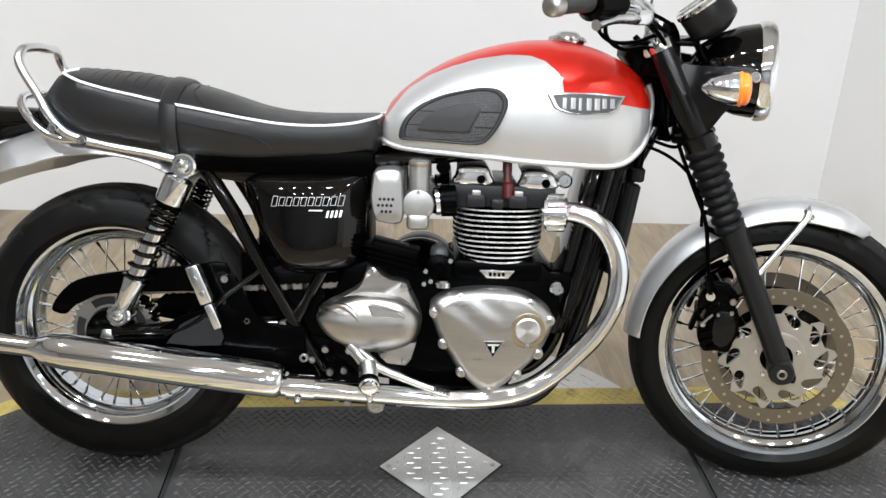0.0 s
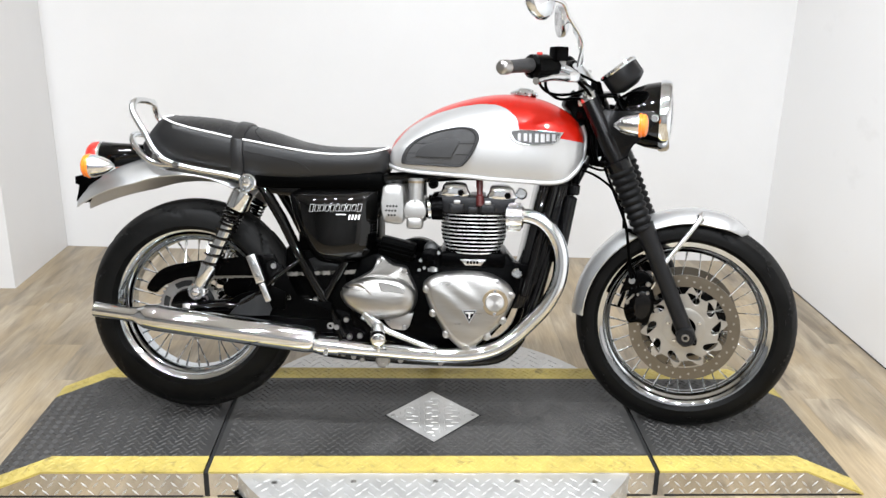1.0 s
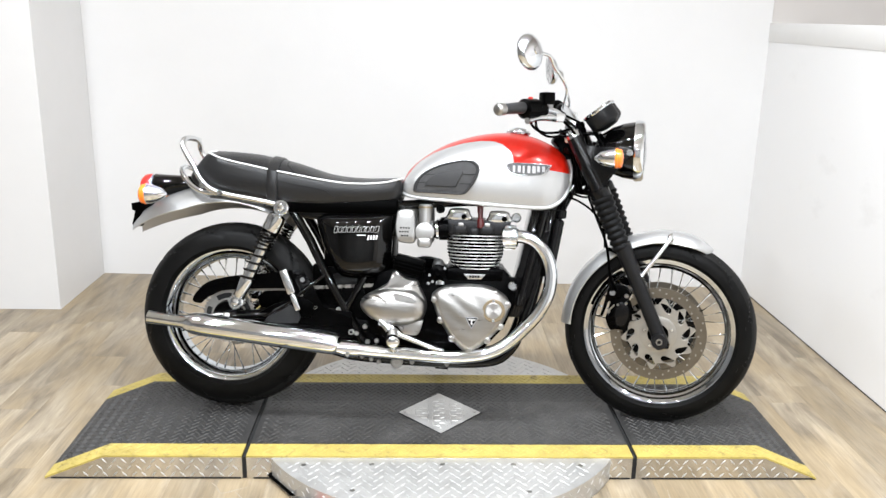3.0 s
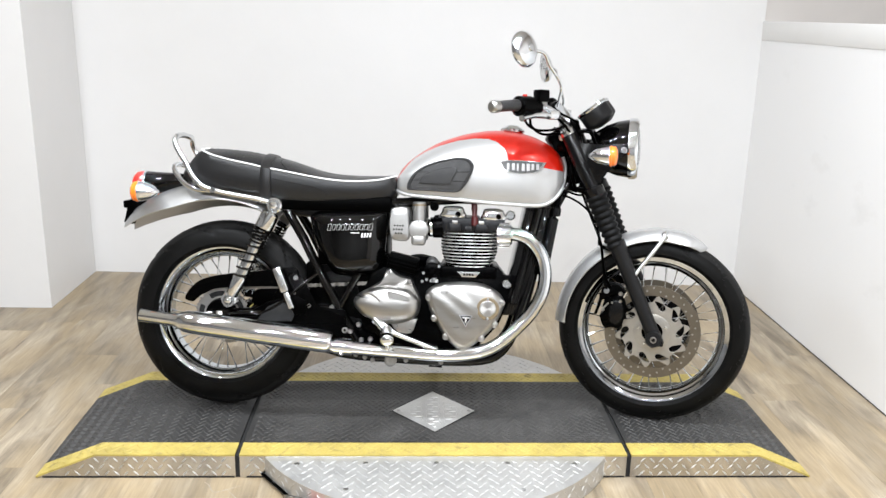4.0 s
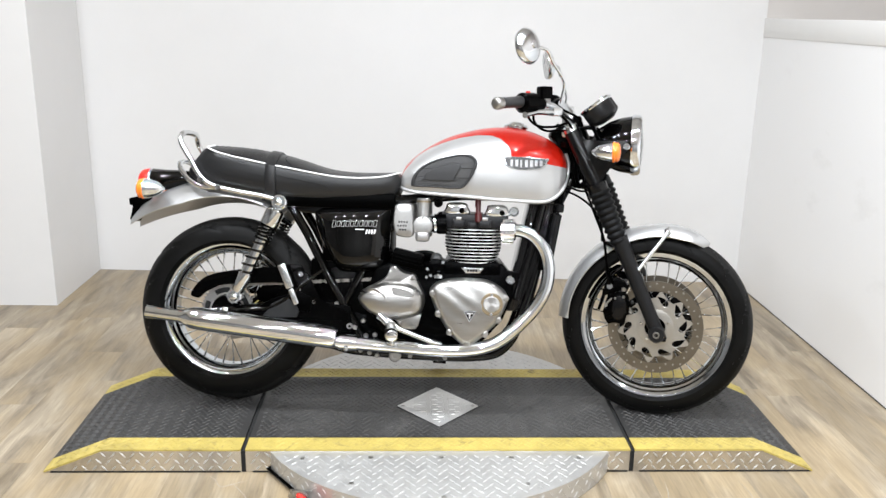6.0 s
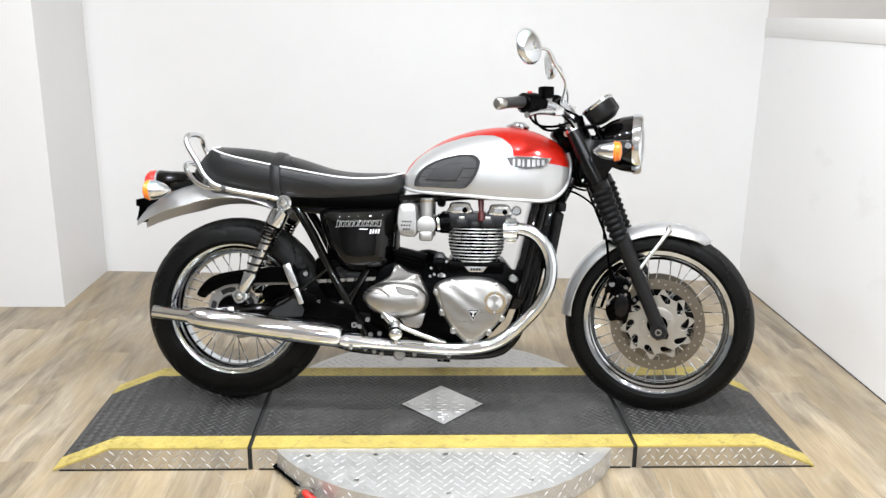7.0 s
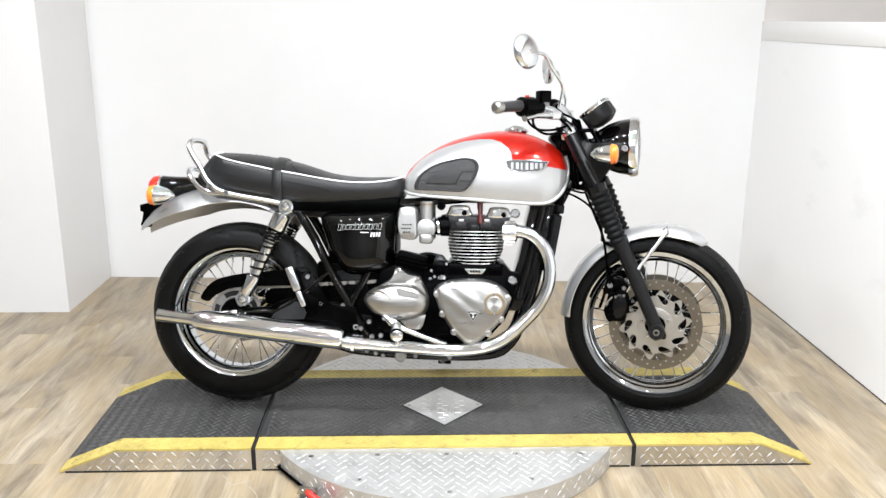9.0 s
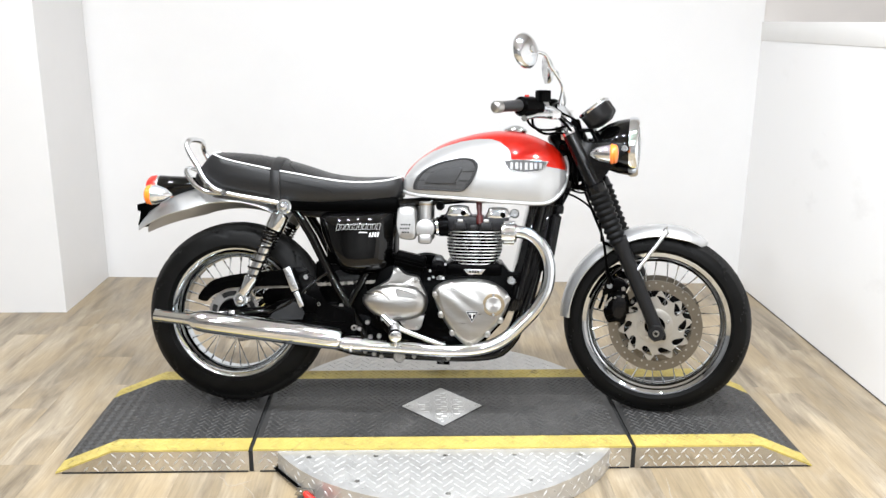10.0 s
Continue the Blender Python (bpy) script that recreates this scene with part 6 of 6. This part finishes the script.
for cx in (0.054, 0.140):
    part("head_lug", box(cx - 0.020, cx + 0.020, -0.134, -0.10, 0.636, 0.664, 0.006), M_HEAD, eng)
    part("lug_cap", box(cx - 0.009, cx + 0.009, -0.137, -0.128, 0.661, 0.672, 0.002), M_CAST, eng)
part("head_lug", box(0.084, 0.112, -0.137, -0.10, 0.634, 0.656, 0.007), M_HEAD, eng)
for x0, x1, drop in ((0.008, 0.087, 0.006), (0.141, 0.218, 0.011)):
    shape = smooth_outline([(x0, 0.686 - drop), (x0 + 0.002, 0.706 - drop), (x0 + 0.012, 0.720 - drop), (x1 - 0.014, 0.721 - drop), (x1 - 0.002, 0.707 - drop), (x1, 0.686 - drop)], 4)
    part("cam_cover", dome(shape, 0.118, [(1, 0), (1, 0.222), (0.975, 0.229), (0.92, 0.234), (0.8, 0.237), (0.4, 0.238), (0.02, 0.238)]), M_CHROME, eng, "chrome cam cover", 60)
    part("cover_bolt", bolt(((x0 + x1) / 2 + 0.016, -0.118, 0.698 - drop), 0.009, 0.006), M_DARK, eng)
part("spark_cap", tube([(0.119, -0.124, 0.655), (0.119, -0.124, 0.658), (0.118, -0.121, 0.683), (0.1175, -0.118, 0.686), (0.117, -0.114, 0.704), (0.1165, -0.112, 0.707), (0.116, -0.108, 0.735)], [0.008, 0.0115, 0.0115, 0.0085, 0.0085, 0.010, 0.010], 16, 1), M_REDBOOT, eng, "dark red spark plug boot")
part("head_bolt", moved(lathe([(0.016, 0.03), (0.016, -0.008), (0.012, -0.012), (0.006, -0.012), (0.005, -0.008), (0, -0.008)], 24), Matrix.Translation((0.235, -0.10, 0.692))), M_CHROME, eng, "chrome engine mount bolt")
part("head_bolt", moved(lathe([(0.015, 0.03), (0.015, -0.008), (0.011, -0.012), (0.006, -0.012), (0.005, -0.008), (0, -0.008)], 24), Matrix.Translation((0.229, -0.112, 0.468))), M_CHROME, eng, "chrome engine mount bolt")
part("engine_mount", slab([(0.205, 0.500), (0.262, 0.492), (0.252, 0.455), (0.205, 0.440)], -0.108, -0.09, 0.004), M_ENGINE, eng)
part("base_flange", box(0.010, 0.195, -0.120, 0.120, 0.482, 0.524, 0.008), M_ENGINE, eng)
part("base_badge", slab([(0.066, 0.505), (0.140, 0.505), (0.126, 0.488), (0.082, 0.488)], -0.1235, -0.118, 0.001), M_SATIN, eng, "small silver engine badge")
for k in range(4):
    part("lettering_bar", box(0.086 + 0.009 * k, 0.092 + 0.009 * k, -0.1245, -0.123, 0.4925, 0.5005), M_DARK, eng)

CL = smooth_outline([(-0.0336, 0.4245), (-0.0316, 0.440), (-0.0123, 0.456), (0.0106, 0.465), (0.051, 0.471), (0.097, 0.4725), (0.149, 0.468), (0.185, 0.4525), (0.211, 0.432), (0.2205, 0.4115), (0.219, 0.3935), (0.2065, 0.363), (0.185, 0.326), (0.151, 0.292), (0.123, 0.2665), (0.099, 0.2515), (0.084, 0.2510), (0.064, 0.261), (0.0335, 0.2905), (0.009, 0.3265), (-0.0095, 0.3565), (-0.0245, 0.3925)], 4)


def flutes(x, z):
    """Soft diagonal flutes over the cover's upper half."""
    u = (x - 0.085) * 0.62 + (z - 0.40) * 0.78
    return 0.0008 * math.sin(2 * math.pi * u / 0.046) * math.exp(-((x - 0.065) ** 2 + (z - 0.405) ** 2) / 0.0052)


cc = part("clutch_cover", dome(CL, -0.112, [(1, 0), (1.0, 0.030), (0.99, 0.038), (0.97, 0.0435), (0.94, 0.0480), (0.90, 0.0520)] + [(0.85 - 0.05 * q, 0.063 - 0.009 * (0.85 - 0.05 * q) ** 2) for q in range(17)], (0.093, 0.385), flutes), M_BRUSHED, eng, "brushed aluminium clutch cover", 60)
part("cover_band", dome(CL, -0.111, [(1.012, 0), (1.012, 0.010), (0.9, 0.012)], (0.093, 0.385)), M_ENGINE, eng)
for x, z in ((0.028, 0.453), (0.0995, 0.455), (0.170, 0.445), (0.2115, 0.4105), (-0.0235, 0.4215), (-0.004, 0.3555), (0.0345, 0.2965), (0.0915, 0.2600), (0.148, 0.2935), (0.190, 0.3400)):
    part("bolt_boss", moved(lathe([(0.0120, 0.010), (0.0115, -0.002), (0.0100, -0.0040), (0, -0.0040)], 20), Matrix.Translation((x, -0.159, z))), M_BRUSHED, cc, "", 60)
    part("cover_bolt", bolt((x, -0.1628, z), 0.0066, 0.0045), M_STEEL, cc)
part("cap_ring", moved(lathe([(0.037, 0.006), (0.037, -0.006), (0.035, -0.008), (0.027, -0.008), (0.026, -0.004)], 40), Matrix.Translation((0.1668, -0.166, 0.3915))), M_BRASS, cc, "bronze ring")
part("clutch_cap", moved(lathe([(0.0265, 0.004), (0.0265, -0.009), (0.024, -0.011), (0, -0.011)], 40), Matrix.Translation((0.1668, -0.166, 0.3915))), M_TURNED, cc, "turned aluminium cap")
for a in (90, 270):
    part("cap_screw", bolt((0.1668 + 0.0315 * math.cos(radians(a)), -0.173, 0.3915 + 0.0315 * math.sin(radians(a))), 0.0045, 0.003), M_CHROME, cc)
EM = Vector((0.0974, 0.3560))
for name, k, y, m, label in (("emblem", 1.0, -0.1775, M_CHROME, "silver edged emblem"), ("emblem_field", 0.80, -0.1785, M_DARK, "black triangular emblem field")):
    part(name, slab([(EM.x - 0.0205 * k, EM.y + 0.0125 * k), (EM.x + 0.0205 * k, EM.y + 0.0132 * k), (EM.x, EM.y - 0.0235 * k)], y, -0.160, 0.0), m, cc, label)
part("emblem_bar", slab([(EM.x + 0.70 * a, EM.y + 0.70 * b) for a, b in ((-0.0190, 0.0110), (0.0190, 0.0110), (0.0150, 0.0050), (0.0040, 0.0050), (0.0040, -0.0160), (-0.0040, -0.0160), (-0.0040, 0.0050), (-0.0150, 0.0050))], -0.1792, -0.160, 0.0), M_EDGE, cc)

SC = smooth_outline([(-0.270, 0.3985), (-0.2665, 0.413), (-0.2465, 0.4295), (-0.2115, 0.4485), (-0.1825, 0.4675), (-0.171, 0.488), (-0.1655, 0.505), (-0.1515, 0.510), (-0.1395, 0.501), (-0.1185, 0.487), (-0.095, 0.483), (-0.081, 0.476), (-0.0735, 0.4585), (-0.0587, 0.429), (-0.051, 0.405), (-0.052, 0.3805), (-0.063, 0.356), (-0.0865, 0.3405), (-0.116, 0.331), (-0.163, 0.3285), (-0.199, 0.3345), (-0.2285, 0.3475), (-0.252, 0.365), (-0.2665, 0.384)], 4)
sc = part("sprocket_cover", dome(SC, -0.105, [(1, 0), (1.0, 0.020), (0.985, 0.028), (0.95, 0.034)], (-0.155, 0.405)), M_BRUSHED, eng, "brushed aluminium oval engine cover", 60)
OV = smooth_outline([(-0.270, 0.399), (-0.250, 0.424), (-0.215, 0.444), (-0.170, 0.456), (-0.115, 0.453), (-0.078, 0.438), (-0.054, 0.409), (-0.053, 0.378), (-0.068, 0.351), (-0.112, 0.333), (-0.165, 0.330), (-0.215, 0.343), (-0.252, 0.368)], 5)
part("cover_bulge", dome(OV, -0.112, [(0.995, 0.010), (0.985, 0.028), (0.955, 0.042), (0.90, 0.052), (0.80, 0.060), (0.6, 0.067), (0.35, 0.071), (0.02, 0.072)], (-0.150, 0.392)), M_BRUSHED, sc, "", 60)
RC = smooth_outline([(-0.157, 0.4385), (-0.1457, 0.440), (-0.1023, 0.4284), (-0.085, 0.4183), (-0.086, 0.4124), (-0.1134, 0.414), (-0.1454, 0.4166), (-0.1535, 0.428)], 4)
part("cover_recess", dome(RC, -0.1765, [(1.0, 0.0), (1.0, 0.0115), (0.93, 0.0125), (0.88, 0.0105), (0.5, 0.0105), (0.02, 0.0105)]), M_CAST, sc, "matte raised panel with a bright edge")
part("cover_rib", tube([(-0.258, -0.140, 0.410), (-0.232, -0.158, 0.428), (-0.205, -0.172, 0.430), (-0.186, -0.180, 0.417), (-0.177, -0.1835, 0.405)], [0.002, 0.006, 0.007, 0.005, 0.002], 12, 5), M_BRUSHED, sc)
part("cover_rib", tube([(-0.255, -0.143, 0.380), (-0.232, -0.155, 0.371), (-0.205, -0.165, 0.370)], [0.002, 0.005, 0.002], 12, 5), M_BRUSHED, sc)
part("lower_flange", slab([(-0.150, 0.335), (-0.060, 0.350), (-0.0705, 0.312), (-0.079, 0.301), (-0.092, 0.2985), (-0.121, 0.3015), (-0.1366, 0.3155)], -0.135, -0.10, 0.004), M_BRUSHED, sc, "brushed lower flange")
for x, z, y in ((-0.1575, 0.499, -0.136), (-0.0885, 0.472, -0.138), (-0.130, 0.3215, -0.135), (-0.0843, 0.3075, -0.135)):
    part("cover_bolt", bolt((x, y, z), 0.0070, 0.007), M_STEEL, sc)
part("breather_box", moved(box(-0.050, 0.050, -0.030, 0.030, -0.026, 0.026, 0.006), Matrix.Translation((-0.112, -0.105, 0.528)) @ Matrix.Rotation(radians(13), 4, "Y")), M_DARK, eng, "black ribbed breather box")
for k in range(3):
    part("rib", moved(box(-0.054, 0.054, -0.034, 0.030, -0.002, 0.002, 0.001), Matrix.Translation((-0.112 - 0.004 * k, -0.105, 0.517 + 0.012 * k)) @ Matrix.Rotation(radians(13), 4, "Y")), M_DARK, eng)
part("starter_motor", moved(lathe([(0.0, -0.05), (0.010, -0.05), (0.012, -0.044), (0.026, -0.040), (0.028, -0.03), (0.028, 0.05)], 28), Matrix.Translation((-0.018, -0.075, 0.505))), M_ENGINE, eng)
part("starter_cap", moved(lathe([(0.0, -0.034), (0.010, -0.033), (0.017, -0.027), (0.0195, -0.015), (0.0195, 0.02)], 24), Matrix.Translation((-0.018, -0.075, 0.527))), M_BADGE, eng, "grey starter motor end")
part("oil_filler", moved(lathe([(0.016, 0.0), (0.016, 0.010), (0.012, 0.014), (0.0, 0.014)], 18, "Z"), Matrix.Translation((-0.008, -0.135, 0.470))), M_CHROME, eng)
for x, z in ((-0.045, 0.497), (-0.034, 0.476), (0.006, 0.520), (-0.048, 0.470)):
    part("case_bolt", bolt((x, -0.112, z), 0.006, 0.006), M_CHROME, eng)
part("gearbox_dome", moved(lathe([(0.0, 0.09), (0.06, 0.09), (0.085, 0.06), (0.09, 0.0), (0.085, -0.06), (0.06, -0.09), (0, -0.09)], 40), Matrix.Translation((-0.060, 0.02, 0.456))), M_ENGINE, eng)
part("dome_rim", moved(lathe([(0.094, -0.070), (0.097, -0.074), (0.097, -0.062), (0.090, -0.060)], 48, close=True), Matrix.Translation((-0.060, 0.02, 0.456))), M_CAST, eng, "cast grey casing rim")

# Throttle bodies and manifold
for s in (-1, 1):
    off = 0.0 if s < 0 else 0.22
    tb = part("throttle_body", dome(smooth_outline([(-0.155, 0.690), (-0.150, 0.706), (-0.125, 0.712), (-0.100, 0.708), (-0.095, 0.690), (-0.093, 0.650), (-0.093, 0.612), (-0.104, 0.601), (-0.135, 0.603), (-0.150, 0.612), (-0.158, 0.650)], 3), -0.085 + off, [(1, 0), (1, 0.062), (0.97, 0.068), (0.90, 0.071), (0.5, 0.072), (0.02, 0.072)]), M_CAST, eng, "cast aluminium throttle body cover")
    part("bowl", moved(lathe([(0.033, 0.05), (0.033, -0.002), (0.031, -0.006), (0.028, -0.007), (0, -0.007)], 36), Matrix.Translation((-0.063, -0.140 + off, 0.639))), M_CAST, tb, "round cast float bowl cover")
    part("top_cap", tube([(-0.062, -0.125 + off, 0.668), (-0.062, -0.125 + off, 0.716), (-0.062, -0.125 + off, 0.7161), (-0.062, -0.125 + off, 0.726), (-0.062, -0.125 + off, 0.729)], [0.021, 0.021, 0.0225, 0.0225, 0.018], 28, 1), M_CAST, tb, "cast carburettor-style top")
    part("cap_band", tube([(-0.062, -0.125 + off, 0.716), (-0.062, -0.125 + off, 0.722)], 0.0229, 28, 1), M_BRASS, tb)
    part("lower_bowl", box(-0.086, -0.040, -0.150 + off, -0.095 + off, 0.588, 0.622, 0.010, 3), M_CAST, tb)
    for x, z in ((-0.063, 0.666), (-0.086, 0.622), (-0.040, 0.622)):
        part("screw", bolt((x, -0.147 + off, z), 0.0035, 0.003), M_STEEL, tb)
    if s < 0:
        for r in range(3):
            for c in range(4 if r < 2 else 3):
                part("vent_hole", moved(lathe([(0.0032, 0), (0.0032, -0.0008), (0, -0.0008)], 8), Matrix.Translation((-0.139 + 0.0085 * c - (0.003 if r == 1 else 0) + (0.004 if r == 2 else 0), -0.1570, 0.651 - 0.0125 * r))), M_GAP, tb)
    part("manifold", tube([(-0.035, -0.115 + off, 0.644), (-0.028, -0.115 + off, 0.644), (-0.018, -0.113 + off, 0.645), (-0.0179, -0.113 + off, 0.645), (0.012, -0.110 + off, 0.647)], [0.024, 0.027, 0.027, 0.032, 0.034], 24, 1), M_ENGINE, tb, "dark intake rubber")
    part("manifold_clamp", tube([(-0.030, -0.115 + off, 0.644), (-0.022, -0.114 + off, 0.645)], 0.029, 24, 1), M_CHROME, tb)
part("idle_knob", moved(lathe([(0.013, 0.01), (0.015, 0.0), (0.013, -0.010), (0.009, -0.010), (0.008, -0.006), (0, -0.006)], 24), Matrix.Translation((-0.014, -0.118, 0.715))), M_DARK, eng)
part("coil_cover", box(-0.03, 0.23, -0.06, 0.06, 0.724, 0.745, 0.006), M_DARK, eng)

# Foot controls
pg = part("rider_peg", tube([(-0.165, -0.150, 0.326), (-0.160, -0.190, 0.313), (-0.156, -0.191, 0.3125), (-0.148, -0.250, 0.291), (-0.147, -0.254, 0.2895)], [0.011, 0.013, 0.0190, 0.0200, 0.014], 20, 1), M_SATIN, bike, "silver rider foot peg")
part("peg_end", tube([(-0.147, -0.252, 0.290), (-0.1465, -0.258, 0.288), (-0.146, -0.262, 0.2865)], [0.0175, 0.0165, 0.010], 20, 1), M_CHROME, pg, "chrome peg end")
part("peg_feeler", tube([(-0.147, -0.250, 0.276), (-0.146, -0.252, 0.264), (-0.146, -0.252, 0.260)], [0.0065, 0.0065, 0.004], 10, 1), M_CHROME, pg)
part("rubber_ring", tube([(-0.1505, -0.236, 0.2958), (-0.1485, -0.248, 0.2915)], 0.0212, 20, 1), M_DARK, pg, "black rubber ring")
part("peg_hanger", slab([(-0.225, 0.352), (-0.195, 0.368), (-0.150, 0.318), (-0.145, 0.290), (-0.175, 0.282), (-0.205, 0.315)], -0.162, -0.148, 0.004), M_BLACKSATIN, pg, "black peg hanger")
part("peg_bracket", tube([(-0.198, -0.168, 0.348), (-0.184, -0.174, 0.336), (-0.162, -0.187, 0.316), (-0.158, -0.190, 0.313)], [0.010, 0.012, 0.013, 0.013], 16, 3), M_CHROME, pg, "chrome peg bracket")
part("bolt", bolt((-0.196, -0.166, 0.340), 0.009, 0.014), M_CHROME, pg)
pd = part("brake_pedal", tube([(-0.178, -0.170, 0.338), (-0.152, -0.178, 0.322), (-0.1285, -0.186, 0.306), (-0.065, -0.192, 0.283), (-0.016, -0.195, 0.266)], [0.009, 0.009, 0.0085, 0.0075, 0.008], 16, 5), M_SATIN, bike, "silver rear brake pedal")
part("pedal_pad", moved(box(-0.018, 0.018, -0.020, 0.020, -0.005, 0.005, 0.003), Matrix.Translation((-0.006, -0.203, 0.266)) @ Matrix.Rotation(radians(16), 4, "Y")), M_SATIN, pd, "ribbed silver pedal pad")
for k in range(5):
    part("pad_rib", moved(box(-0.0014, 0.0014, -0.021, 0.020, 0.004, 0.0085, 0.001, 1), Matrix.Translation((-0.006, -0.203, 0.266)) @ Matrix.Rotation(radians(16), 4, "Y") @ Matrix.Translation((-0.014 + 0.007 * k, 0, 0))), M_SATIN, pd)
for x, z in ((-0.255, 0.318), (-0.215, 0.272), (-0.245, 0.268), (-0.200, 0.350), (-0.345, 0.372)):
    part("frame_bolt", bolt((x, -0.098, z), 0.0085, 0.010), M_STEEL, bike)
part("bracket", moved(lathe([(0.020, 0.01), (0.020, -0.004), (0.016, -0.008), (0.009, -0.008), (0.008, -0.004), (0, -0.004)], 24), Matrix.Translation((-0.145, -0.125, 0.208))), M_STEEL, bike)
for x, z in ((-0.205, 0.206), (-0.230, 0.214), (-0.095, 0.208), (-0.260, 0.222), (0.02, 0.205)):
    part("frame_bolt", bolt((x, -0.112, z), 0.008, 0.010), M_STEEL, bike)
part("side_stand", tube([(-0.060, 0.10, 0.225), (-0.050, 0.14, 0.185), (-0.030, 0.24, 0.135), (-0.012, 0.335, 0.098)], 0.011, 12, 3), M_BLACKSATIN, bike, "black side stand leg")
part("stand_foot", tube([(-0.035, 0.338, 0.098), (0.015, 0.338, 0.096)], 0.012, 10, 1), M_BLACKSATIN, bike)

SKEW = 0.05
KEEP = ("grab_rail", "front_mudguard", "rear_mudguard", "rear_wheel", "front_wheel")


def reshape(ob, dx=0.0, dz=0.0):
    """Set the far side of a part a little higher, as the bike stands."""
    low = ob == seat
    for o in (ob, *ob.children_recursive):
        if o.matrix_basis == Matrix.Identity(4) and o.data.users == 1:
            for v in o.data.vertices:
                v.co.z += SKEW * max(0.0, min(v.co.y + 0.13, 0.13 if low else 9.0)) + dz
                v.co.x += dx


for ob in bike.children:
    if not ob.name.startswith(KEEP):
        if ob == bar:
            reshape(ob, 0.022, -0.014)
        else:
            reshape(ob)
HEADSET = ("headlamp", "bracket_screw", "indicator", "gauge", "fork_cap", "fork_shroud", "gaiter", "triple_clamp", "ignition")
for ob in steered:
    if ob.name.startswith(HEADSET):
        ob.matrix_basis = Matrix.Translation((0, 0, -0.012)) @ ob.matrix_basis
for ob in steered:
    ob.matrix_basis = STEER @ ob.matrix_basis
